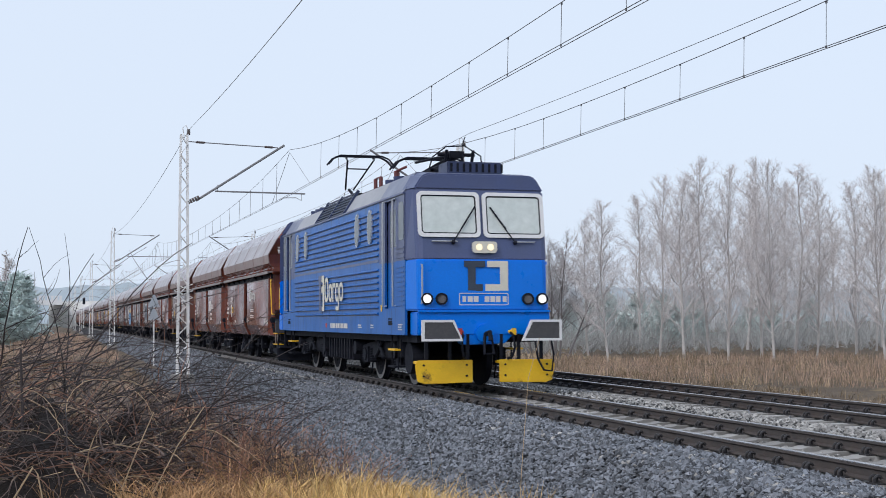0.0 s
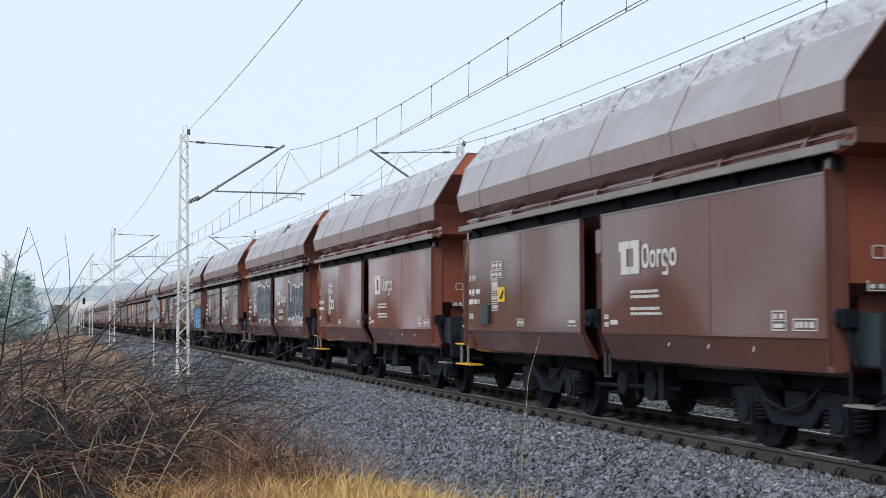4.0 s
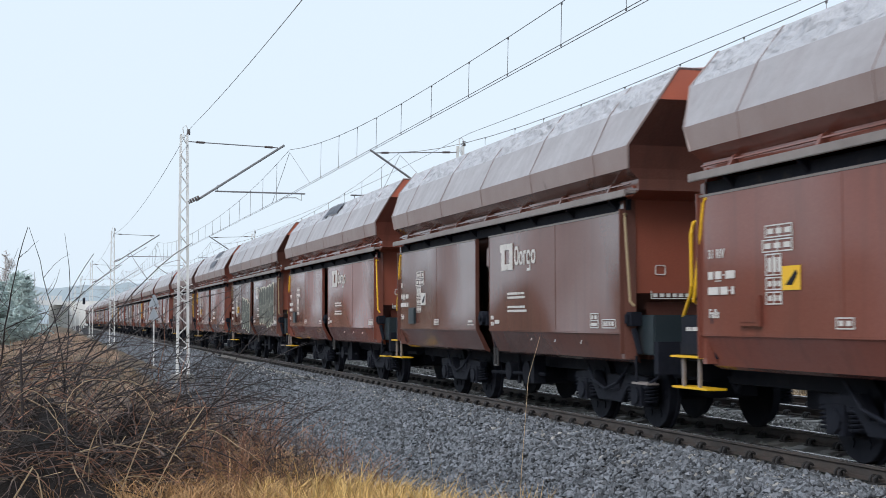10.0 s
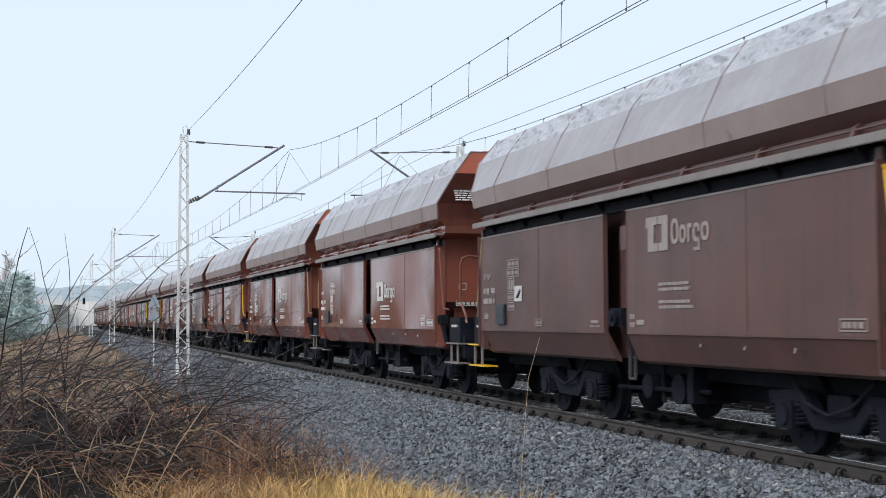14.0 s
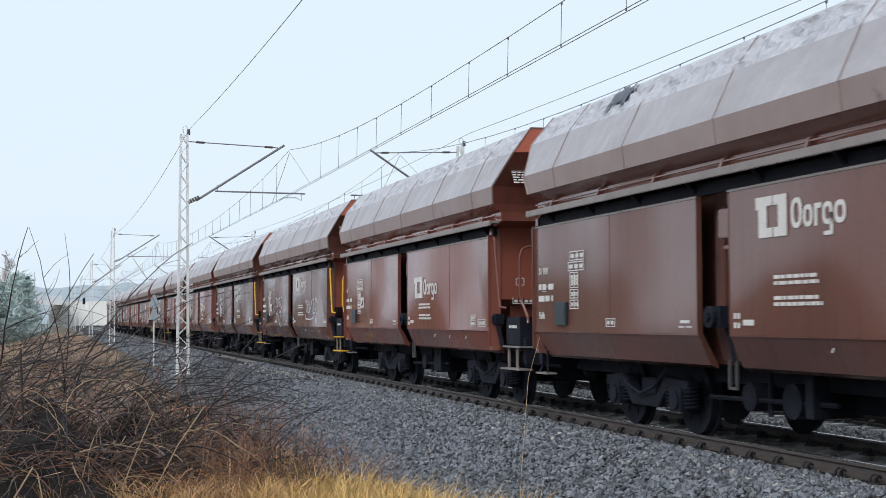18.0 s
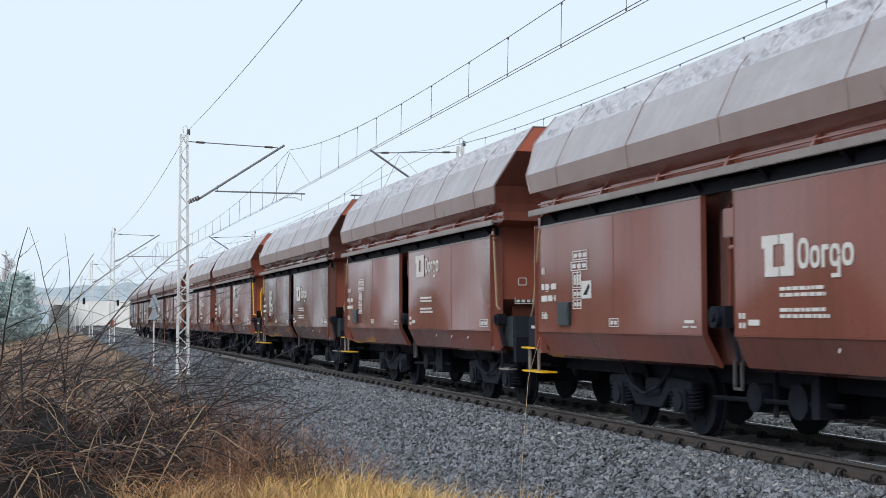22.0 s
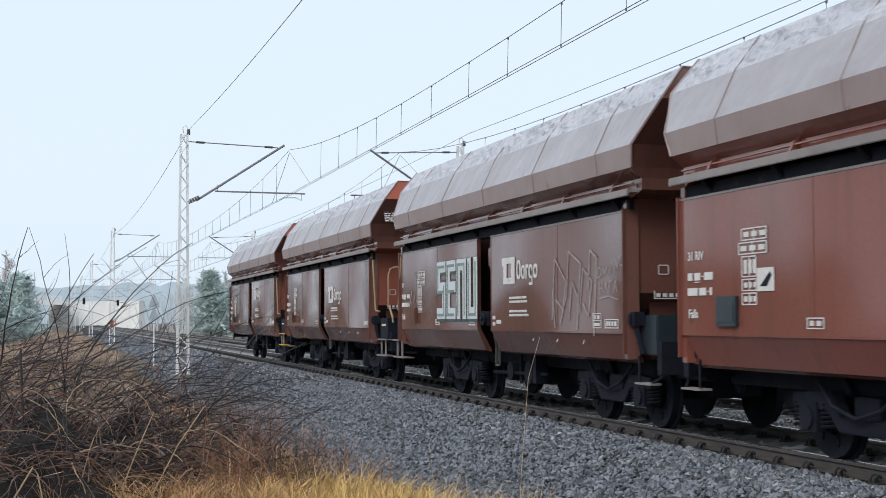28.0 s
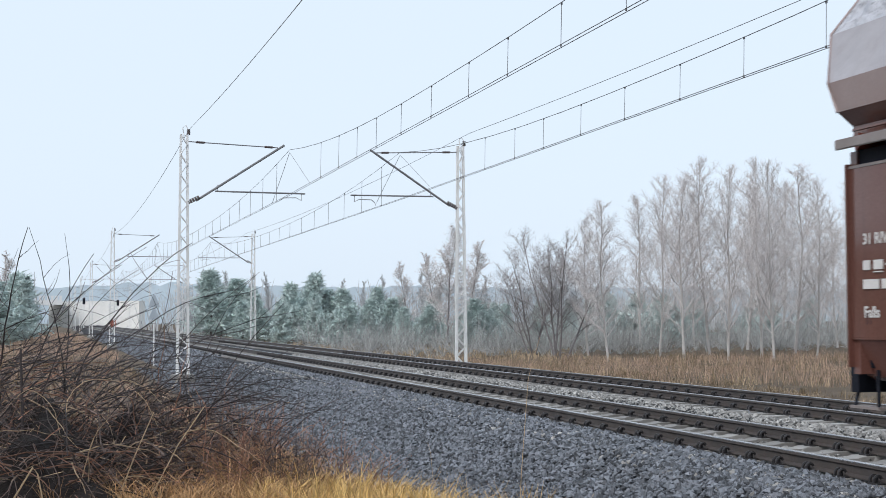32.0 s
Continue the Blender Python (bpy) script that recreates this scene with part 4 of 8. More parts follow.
def wagon_end(w, n, front, platform, rails, paint, end_paint, body_paint, gable_paint, white, notice_here):
    """One end of a wagon; u runs outward from the end of the ledge. A platform end has rails, a box and steps, the other a low tank."""
    d = -1 if front else 1
    y = lambda u: d * u if front else SILL + u
    tag = ("front" if front else "rear") + ("_open" if platform else "_plain")
    face = y(-0.38 if front else -0.04)
    rail_paint = {"yellow": M_YELLOW, "tan": M_TAN, "plain": body_paint}[rails]
    span = lambda a, c: sorted((y(a), y(c)))
    reach = 1.14 if platform else 0.56
    part("end_wall", lambda s: s.prism([(-1.40, 1.75), (1.40, 1.75), (1.42, 2.94), (-1.42, 2.94)], "y", *sorted((face - 0.02 * d, face + 0.03 * d))).prism([(face + 0.03 * d, 2.94), (y(0), 3.03), (face - 0.1 * d, 3.03)], "x", -1.42, 1.42), end_paint, w, "", key="end_wall" + tag)
    for q in (-1, 1):
        part("corner_post", lambda s: s.prism([(q * 1.33, face - 0.08 * d), (q * 1.48, face - 0.08 * d), (q * 1.48, face + 0.02 * d), (q * 1.33, face + 0.05 * d)], "z", 0.92, 2.93), body_paint, w, key="corner_post%s%d" % (tag, q))
    part("hopper_slope", lambda s: s.quad((-1.3, face + 0.02 * d, 1.76), (1.3, face + 0.02 * d, 1.76), (1.2, face - 1.0 * d, 0.9), (-1.2, face - 1.0 * d, 0.9)), body_paint, w, key="hopper_slope" + tag)
    # darker body colour here also paints the overhang's own shade
    part("hood_end", lambda s: (end_band(s, 0, 1, front), end_band(s, 1, 2, front), end_band(s, 2, 3, front), end_band(s, 3, 4, front)), M_ENDRED if end_paint is M_ORANGE else body_paint, w, key="hood_end" + tag)
    # the gable's orange is also brightened for its facing the sky
    part("hood_gable", lambda s: (end_band(s, 4, 5, front), end_band(s, 5, 6, front)), gable_paint, w, "bright hood gable", key="hood_gable" + tag)
    part("hood_lip", lambda s: s.tube([(-HOOD[i][0], y(HOOD[i][2]), HOOD[i][1]) for i in (2, 3, 4, 5)] + [(HOOD[i][0], y(HOOD[i][2]), HOOD[i][1]) for i in (5, 4, 3, 2)], 0.018, 4), M_LIDSIDE, w, key="hood_lip" + tag)
    part("gutter_pipe", lambda s: s.tube([(-1.46, y(-0.12), 3.08), (1.46, y(-0.12), 3.08)], 0.02, 5), end_paint, w, key="gutter_pipe" + tag)
    part("headstock", lambda s: s.box(-1.32, 1.32, *span(reach - 0.40, reach - 0.28), 0.74, 1.14), M_BLACK, w, key="headstock" + tag)
    for q in (-1, 1):
        part("buffer", lambda s: s.tube([(q * 0.875, y(reach - 0.34), 1.05), (q * 0.875, y(reach - 0.06), 1.05)], 0.09, 10).prism([(q * 0.875 + 0.225 * math.cos(a), 1.05 + 0.17 * math.sin(a)) for a in [i * math.pi / 8 for i in range(16)]], "y", *span(reach - 0.07, reach)), M_GEAR, w, key="buffer%s%d" % (tag, q))
    part("coupling", lambda s: s.tube([(0, y(reach - 0.3), 1.02), (0, y(reach), 0.92)], 0.05, 6).tube([(0.1, y(reach - 0.3), 0.95), (0.12, y(reach - 0.15), 0.62), (0.1, y(reach), 0.8)], 0.025, 5), M_GEAR, w, key="coupling" + tag)
    part("brake_hose", lambda s: s.tube([(-0.42, y(reach - 0.28), 0.86), (-0.44, y(reach - 0.12), 0.70), (-0.42, y(reach), 0.52), (-0.36, y(reach + 0.02), 0.66)], 0.024, 5), M_BLACK, w, key="brake_hose" + tag)
    # latch at the end of the flap, with its lever
    part("valve_box", lambda s: s.box(-1.47, -1.32, *span(-0.34, -0.18), 1.33, 1.51).box(-1.50, -1.47, *span(-0.33, -0.24), 1.36, 1.48).tube([(-1.42, y(-0.22), 1.3), (-1.36, y(-0.16), 0.98)], 0.04, 6), M_BLACK, w, "black end latch", 0.008, key="valve_box" + tag)
    part("end_mark", lambda s: rim(s, rounded(0, 0.15, 0, 0.13, 0.025), rounded(0.014, 0.136, 0.014, 0.116, 0.018), 0.004), white, w, key="end_mark_frame", m=on_front(-1.06, face + 0.036 * d, 1.98) if front else Matrix.Translation((1.06, face + 0.036 * d, 1.98)) @ Matrix.Rotation(math.pi, 4, "Z") @ FRONT)
    if front:
        part("end_notice", lambda s: bars(s, [(0.03 + 0.09 * k, 0.09 + 0.09 * k, 0.0, 0.045) for k in range(6)] + [(0.0, 0.62, -0.025, -0.012), (0.0, 0.012, -0.02, 0.08)], 0.003), white, w, m=on_front(-1.12, face + 0.036 * d, 1.70))
    if notice_here:
        lean = Matrix.Translation((0, 0.022, 0)) @ Matrix.Rotation(-0.57, 4, "X") @ FRONT
        put("warning", letters("POZOR", 0.075, M_WHITE, 0.003), w, Matrix.Translation((-1.34, -0.318, 3.90)) @ lean, "white warning word on the hood end")
        part("warning_notice", lambda s: notice(s, 6, 1.25, 11, 0.026, 0.052), M_WHITE, w, m=Matrix.Translation((-1.34, -0.283, 3.83)) @ lean)
    if platform:
        part("platform", lambda s: s.box(-1.30, 1.30, *span(-0.3, 0.84), 0.93, 0.98), M_BLACK, w, "open grate platform", key="platform" + tag)
        part("grab_rail", lambda s: s.tube([(-1.44, y(-0.26), 2.75), (-1.50, y(-0.16), 2.75), (-1.50, y(-0.12), 2.70), (-1.50, y(0.12), 1.68), (-1.50, y(0.15), 1.62), (-1.42, y(0.22), 1.60)], 0.020, 6), rail_paint, w, "painted grab rail", key="grab_rail" + tag)
        part("platform_rail", lambda s: s.tube([(-0.88, y(0.64), 2.54), (-1.16, y(0.60), 2.58), (-1.27, y(0.58), 2.54), (-1.31, y(0.57), 2.42), (-1.31, y(0.57), 1.80), (-1.30, y(0.62), 1.70), (-1.28, y(0.84), 1.46), (-1.28, y(0.86), 1.36)], 0.022, 7), rail_paint, w, "bent platform rail", key="platform_rail" + tag)
        part("platform_frame", lambda s: s.tube([(-0.86, y(0.80), 0.98), (-0.86, y(0.80), 2.40), (-0.80, y(0.80), 2.48), (1.1, y(0.80), 2.48), (1.15, y(0.80), 2.4), (1.15, y(0.80), 0.98)], 0.020, 6).tube([(-0.86, y(0.80), 1.8), (1.15, y(0.80), 1.8)], 0.016, 5), M_BLACK if rails == "yellow" else rail_paint, w, key="platform_frame" + tag)
        part("brake_pillar", lambda s: s.box(-0.35, 0.05, *span(0.35, 0.6), 0.98, 1.7).tube([(-0.15, y(0.62), 1.62), (-0.15, y(0.68), 1.62)], 0.26, 14), M_BLACK, w, "brakeman's wheel on a pillar", key="brake_pillar" + tag)
        part("tool_box", lambda s: s.box(-1.37, -0.60, *span(0.06, 0.74), 1.0, 1.46), M_BLACK, w, "black corner box with white marks", 0.015, key="tool_box" + tag)
        part("box_notice", lambda s: bars(s, [(0, 0.05, 0, 0.045), (0.07, 0.12, 0, 0.045), (0.15, 0.30, 0, 0.045), (0.33, 0.37, 0, 0.045)], 0.003), M_WHITE, w, m=on_flank(-1.373, y(0.40) + 0.19, 1.28))
        for zs, ua, ub in ((0.985, 0.06, 0.88), (0.63, -0.04, 0.84)):
            part("step", lambda s: s.box(-1.44, -1.20, *span(ua, ub), zs - 0.012, zs + 0.012), M_YELLOW if rails == "yellow" or n in (1, 2, 3, 11, 13, 16, 21, 22, 29) else M_SILL, w, "worn step tread", key="step%s%.2f" % (tag, zs))
        for u in (0.22, 0.62):
            part("step_hanger", lambda s: s.box(-1.40, -1.37, *span(u + 0.0, u + 0.045), 0.64, 0.97), M_SILL, w, key="step_hanger%s%.1f" % (tag, u))
    else:
        part("end_tank", lambda s: s.box(-1.32, 1.32, *span(-0.32, 0.16), 0.97, 1.47), M_TEAL, w, "dark teal box under the end wall", 0.02, key="end_tank" + tag)
        part("step", lambda s: s.box(-1.42, -1.26, *span(-0.30, 0.16), 0.605, 0.63), M_YELLOW if rails == "yellow" else M_SILL, w, "worn step tread", key="step_low" + tag)
        part("step_hanger", lambda s: s.tube([(-1.38, y(-0.24), 0.96), (-1.38, y(-0.24), 0.62)], 0.018, 5).tube([(-1.38, y(0.12), 0.62), (-1.30, y(0.22), 0.70), (-1.2, y(0.24), 0.95)], 0.018, 5), M_BLACK, w, key="step_hanger_low" + tag)
        if rails != "plain":
            part("grab_rail", lambda s: s.tube([(-1.44, y(-0.36), 2.75), (-1.50, y(-0.30), 2.75), (-1.50, y(-0.28), 2.70), (-1.50, y(-0.14), 1.64), (-1.46, y(-0.1), 1.58)], 0.019, 6), rail_paint, w, "painted grab rail", key="grab_rail" + tag)


def build_wagon(n, paint, end, front_rails, rear_rails, badge="", warned=False, graffiti="", smear=None):
    body_paint, word = PAINTS[paint]
    end_paint = M_ORANGE if end == "orange" else M_ENDRED if paint == "red" or end == "gable" else body_paint
    gable_paint = M_ORANGE if end != "plain" else body_paint
    label = "%s hopper wagon with dusty grey hood" % word
    label += {"": "", "navy": " and navy graffiti", "block": " and pale block graffiti", "blue": " and bright blue graffito", "scrawl": " and white scrawled graffiti", "fade": " and faded dark graffiti", "olive": " and dark olive graffiti", "scratch": " and faint pale scrawls"}[graffiti]
    w = base_of("hopper_wagon", label, "wagon", "hopper wagons in the train", Matrix.Translation((0, wagon_y(n), 0)))
    white = M_WHITE if paint != "dark" else M_OLDWHITE
    back = n in REVERSED
    var = n % 3

    for sg, nm in ((-1, "near"), (1, "far")):
        part("flap", lambda s: flap(s, 0.40, 5.80, sg, 2.42), body_paint, w, key="flap_a" + nm)
        part("flap", lambda s: flap(s, 6.53, SILL - 0.02, sg, 9.28), body_paint, w, key="flap_b" + nm)
        if sg < 0:
            for fa, fb, sm in ((0.40, 5.80, 2.75), (6.53, SILL - 0.02, 9.0)):
                part("fold_line", lambda s: s.box(-1.505, -1.498, fa, fb, 1.232, 1.246), body_paint, w, key="fold_line%.1f" % fa)
                part("top_strip", lambda s: s.box(-1.508, -1.498, fa, fb, 2.775, 2.80), M_SILL, w, "pale worn top edge of the flap", key="top_strip%.1f" % fa)
                for yy in (fa, sm - 0.012, fb - 0.024):
                    part("flap_seam", lambda s: s.box(-1.505, -1.498, 0, 0.016, 1.28, 2.775), body_paint, w, m=Matrix.Translation((0, yy, 0)))
                part("flap_edge", lambda s: s.box(-1.535, -1.44, 0, 0.03, 0.98, 2.82), body_paint, w, "pressed edge of the flap", 0.006, m=Matrix.Translation((0, fa - 0.03 if fa < 1 else fb - 0.01, 0)))
        part("ledge", lambda s: s.box(sg * 1.46, sg * 1.62, 0, SILL, 2.985, 3.03).box(sg * 1.60, sg * 1.632, 0, SILL, 2.945, 3.038), M_SILL, w, "pale worn ledge above the flaps", 0.008, key="ledge" + nm)
        for k in range(8 if sg < 0 else 0):
            part("ledge_bracket", lambda s: s.prism([(sg * 1.45, 2.82), (sg * 1.58, 2.95), (sg * 1.45, 2.95)], "y", 0, 0.06), M_BLACK, w, m=Matrix.Translation((0, 0.6 + 1.5 * k, 0)))
        # added black strip: stands in for the shade below the ledge
        part("latch_rail", lambda s: s.box(sg * 1.40, sg * 1.455, 0.3, SILL - 0.1, 2.805, 2.94), M_BLACK, w, "black strip standing in for shade under the ledge", key="latch_rail" + nm)
        part("latch_shaft", lambda s: s.tube([(sg * 1.5, 0.1, 3.12), (sg * 1.5, SILL - 0.1, 3.12)], 0.014, 5), body_paint, w, key="latch_shaft" + nm)
        for k in range(7 if sg < 0 else 0):
            part("shaft_bracket", lambda s: s.prism([(-1.43, 3.03), (-1.56, 3.03), (-1.50, 3.16), (-1.43, 3.20)], "y", 0, 0.05), body_paint, w, m=Matrix.Translation((0, 0.7 + 1.72 * k, 0)))
        # post takes the dark brown to paint the recess's shade into its colour
        part("centre_post", lambda s: s.prism([(sg * 1.16, 0.95), (sg * 1.24, 1.3), (sg * 1.24, 2.85), (sg * 1.0, 2.85), (sg * 1.0, 0.95)], "y", 5.72, 6.58), M_DARK, w, key="centre_post" + nm)
        part("latch_box", lambda s: s.box(sg * 1.24, sg * 1.42, 5.88, 6.18, 2.30, 2.62).box(sg * 1.24, sg * 1.40, 5.84, 6.10, 2.18, 2.22).box(sg * 1.24, sg * 1.28, 6.28, 6.36, 1.5, 2.7), body_paint, w, "", 0.01, key="latch_box" + nm)
        part("latch_gear", lambda s: s.wheel(sg * 1.36, sg * 1.50, 6.28, 1.44, 0.12, 12).wheel(sg * 1.50, sg * 1.53, 6.28, 1.44, 0.05, 8).box(sg * 1.34, sg * 1.44, 6.12, 6.44, 1.32, 1.56).tube([(sg * 1.32, 6.2, 1.36), (sg * 1.27, 6.12, 0.95)], 0.03, 6), M_BLACK, w, "black latch gear between the flaps", key="latch_gear" + nm)
        part("chain_guard", lambda s: s.box(sg * 1.24, sg * 1.27, 6.08, 6.11, 0.66, 0.96).box(sg * 1.24, sg * 1.27, 6.24, 6.27, 0.66, 0.96).box(sg * 1.24, sg * 1.27, 6.08, 6.27, 0.64, 0.67), M_PLATE, w, key="chain_guard" + nm)
        part("hood_skirt", lambda s: (band(s, 0, 1, sg), band(s, 1, 2, sg)), body_paint, w, key="hood_skirt" + nm)
        part("hood_side", lambda s: band(s, 2, 3, sg, n=8), M_LIDSIDE, w, "mauve hood side", key="hood_side" + nm)
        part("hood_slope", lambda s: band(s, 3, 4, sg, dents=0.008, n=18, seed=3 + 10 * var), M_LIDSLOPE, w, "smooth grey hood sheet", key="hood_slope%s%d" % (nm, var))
        part("hood_crown", lambda s: (band(s, 4, 5, sg, dents=0.024, n=60, seed=4 + 10 * var), band(s, 5, 6, sg, dents=0.022, n=40, seed=5 + 10 * var)), M_LIDTOP, w, "dented grey sheet", key="hood_crown%s%d" % (nm, var))
        for k in range(5):
            yk = 1.05 + 2.42 * k
            part("hood_seam", lambda s: [s.tube([(sg * (HOOD[i][0] + 0.006), 0, HOOD[i][1] + 0.004) for i in (2, 3, 4, 5)], 0.007, 4)], M_LIDSIDE, w, key="hood_seam" + nm, m=Matrix.Translation((0, yk, 0)))
        part("solebar", lambda s: s.prism([(sg * 0.58, 0.64), (sg * 0.72, 0.66), (sg * 0.72, 0.92), (sg * 0.58, 0.92)], "y", -0.25 if back else -0.8, SILL + (0.8 if back else 0.25)), M_BLACK, w, key="solebar%s%d" % (nm, back))
    part("hopper", lambda s: s.prism([(-1.08, 0.9), (1.08, 0.9), (1.18, 3.0), (-1.18, 3.0)], "y", 0.5, SILL - 0.4), body_paint, w)
    part("underframe", lambda s: s.box(-0.6, 0.6, -0.2 if back else -0.76, SILL + (0.76 if back else 0.2), 0.68, 0.9).box(-0.35, 0.35, 0.3, SILL - 0.3, 0.42, 0.66), M_BLACK, w, key="underframe%d" % back)
    part("air_tank", lambda s: s.wheel(-1.0, -0.2, 5.4, 0.55, 0.19, 14), M_GEAR, w)
    part("air_tank", lambda s: s.wheel(-1.0, -0.2, 6.3, 0.55, 0.16, 14), M_GEAR, w, key="air_tank_b")
    part("brake_rigging", lambda s: s.tube([(-0.95, 4.6, 0.55), (-0.95, 7.3, 0.50)], 0.03, 6).tube([(-0.9, 6.0, 0.9), (-0.9, 6.0, 0.35)], 0.03, 6).box(-1.05, -0.85, 4.9, 5.05, 0.4, 0.9), M_GEAR, w)
    wagon_end(w, n, True, not back, front_rails, paint, end_paint, body_paint, gable_paint, white, warned)
    wagon_end(w, n, False, back, rear_rails, paint, end_paint, body_paint, gable_paint, white, False)
    part("document_box", lambda s: s.box(-1.545, -1.505, 10.46, 10.90, 1.34, 1.66).box(-1.552, -1.545, 10.50, 10.86, 1.38, 1.62), M_TEAL if n % 4 in (1, 2) or graffiti == "scrawl" else M_BLACK if paint == "dark" else body_paint, w, "small hinged document holder", 0.006)

    for yb in BOGIES:
        bg = new("bogie", mesh_of("bogie", M_GEAR, bogie_frame, 0.012))
        bg.parent, bg.location = w, (0, yb, 0)
        for k, ya in enumerate((-0.925, 0.925)):
            ws = part("wheelset", wheelset, M_GEAR, bg, m=pose(0, ya, 0.44))
            ROLLING.append((ws, ya, 0.44))
            for q in (-1, 1):
                part("axle_box", bogie_box, M_GEAR, bg, m=pose(q * 0.98, ya, 0.44))
                for e in (-0.26, 0.26):
                    part("spring", bogie_spring, M_GEAR, bg, m=pose(q * 0.98, ya + e, 0.32))
        part("air_hose", lambda s: s.tube([(-1.08, -0.75, 0.82), (-1.12, -0.4, 0.56), (-1.12, 0.0, 0.46), (-1.12, 0.4, 0.56), (-1.08, 0.75, 0.82)], 0.022, 6), M_BLACK, bg, "hanging black air hose")

    # lettering on the flank that is seen
    X = -1.507
    up = LIFT.get(n, 0.0)
    if n != 12:
        part("emblem", logo_block, white, w, "pale square emblem", m=on_flank(X, 5.18, 1.98 + up) @ Matrix.Diagonal((0.97, 0.97, 1, 1)))
        part("emblem_word", logo_word, white, w, "row of pale rounded shapes", m=on_flank(X, 4.50, 2.04 + up))
    part("notice", lambda s: (notice(s, 2, 0.95, 3, 0.036, 0.062), None), white, w, key="notice_a", m=on_flank(X, 4.85, 1.74 + 0.3 * up))
    part("notice", lambda s: (notice(s, 2, 0.95, 8, 0.036, 0.062), None), white, w, key="notice_b", m=on_flank(X, 4.85, 1.53 + 0.3 * up))
    part("load_table", lambda s: data_grid(s, 5, 4), white, w, "framed load table", m=on_flank(X, 10.38, 2.38) @ Matrix.Diagonal((1.55, 1.30, 1, 1)))
    put("class_mark", letters("Falls", 0.095, white, 0.003), w, on_flank(X, 11.62, 1.43))
    put("class_mark", letters("31 RIV" if n % 3 else "81", 0.095, white, 0.003), w, on_flank(X, 11.62, 2.08))
    part("number_mark", lambda s: bars(s, [(0, 0.11, 0.17, 0.255), (0.16, 0.30, 0.17, 0.255), (0.34, 0.37, 0.205, 0.22), (0.40, 0.60, 0.17, 0.255), (0.16, 0.30, 0.145, 0.155), (0, 0.24, 0, 0.085), (0.28, 0.44, 0, 0.085), (0.47, 0.50, 0.035, 0.05), (0.53, 0.58, 0, 0.085)]), white, w, m=on_flank(X, 11.62, 1.68))
    if badge:
        part("badge", lambda s: s.box(0, 0.34, 0, 0.24, 0, 0.003), M_YELLOW if badge == "yellow" else M_WHITE, w, "%s square sticker" % badge, m=on_flank(X, 10.06, 1.70))
        part("badge_mark", lambda s: s.quad((0.06, 0.05, 0.005), (0.20, 0.05, 0.005), (0.30, 0.16, 0.005), (0.26, 0.20, 0.005)), M_BLACK, w, m=on_flank(X, 10.06, 1.70))
    part("plate", lambda s: bars(s, [(0, 0.44, 0, 0.012), (0, 0.44, 0.108, 0.12), (0, 0.012, 0, 0.12), (0.428, 0.44, 0, 0.12), (0.05, 0.10, 0.03, 0.09), (0.13, 0.18, 0.03, 0.09), (0.22, 0.27, 0.03, 0.09), (0.31, 0.38, 0.03, 0.09)]), white, w, "framed small plate", key="plate_a", m=on_flank(X, 1.02, 1.30))
    if n % 3 != 1:
        part("plate", lambda s: bars(s, [(0, 0.28, 0, 0.012), (0, 0.28, 0.188, 0.20), (0, 0.28, 0.095, 0.104), (0, 0.012, 0, 0.20), (0.268, 0.28, 0, 0.20), (0.04, 0.10, 0.12, 0.17), (0.15, 0.22, 0.12, 0.17), (0.04, 0.23, 0.03, 0.07)]), white, w, "framed small plate", key="plate_c", m=on_flank(X, 1.42, 1.30))
    part("plate", lambda s: bars(s, [(0, 0.30, 0, 0.012), (0, 0.30, 0.098, 0.11), (0, 0.012, 0, 0.11), (0.288, 0.30, 0, 0.11), (0.05, 0.12, 0.03, 0.08), (0.17, 0.25, 0.03, 0.08)]), white, w, "framed small plate", key="plate_b", m=on_flank(X, 9.12, 1.32))
    part("mark", lambda s: bars(s, [(0, 0.14, 0, 0.016), (0.2, 0.34, 0, 0.016), (0.05, 0.29, 0.05, 0.085)]), white, w, key="mark", m=on_flank(X, 7.0, 1.32))
    part("mark", lambda s: bars(s, [(0, 0.05, 0, 0.06), (0.08, 0.13, 0, 0.06), (0, 0.05, 0.1, 0.16), (0.08, 0.13, 0.1, 0.16), (0.2, 0.42, 0.03, 0.09)]), white, w, key="mark_b", m=on_flank(X, 5.68, 1.32))
    for k, yy in enumerate((3.9, 2.9, 1.9)):
        part("foot_mark", lambda s: s.box(0, 0.02, 0, 0.07, 0, 0.004), white, w, m=Matrix.Translation((-1.462, yy, 1.10 - 0.01 * k)) @ FLANK @ Matrix.Rotation(-0.35, 4, "X"))
    if smear:
        for i, j, sd in ((4, 5, 1), (3, 4, 2))[:smear[2]]:
            part("tar_smear", lambda s: tar_smear(s, i, j, smear[0], smear[1], n * 7 + sd), M_SMEAR, w, "ragged dark smear on the hood", key="tar_smear%d%d" % (n, i))
    if graffiti == "navy":
        part("graffito", lambda s: graffito(s, 5, 5, 1.12, 0.52, grow=0.06), M_SPRAYWHITE, w, "white outline of a graffito", key="graf_w", m=on_flank(-1.508, 9.30, 2.03))
        part("graffito", lambda s: graffito(s, 5, 5, 1.12, 0.52), M_NAVY, w, "navy bulging graffito", key="graf_n", m=on_flank(-1.514, 9.30, 2.03))
        part("graffito", lambda s: letter_lines(s, 41, 5, 1.12, 0.52), M_SPRAYWHITE, w, "white inner lines of a graffito", key="graf_n3", m=on_flank(-1.520, 9.30, 2.03))
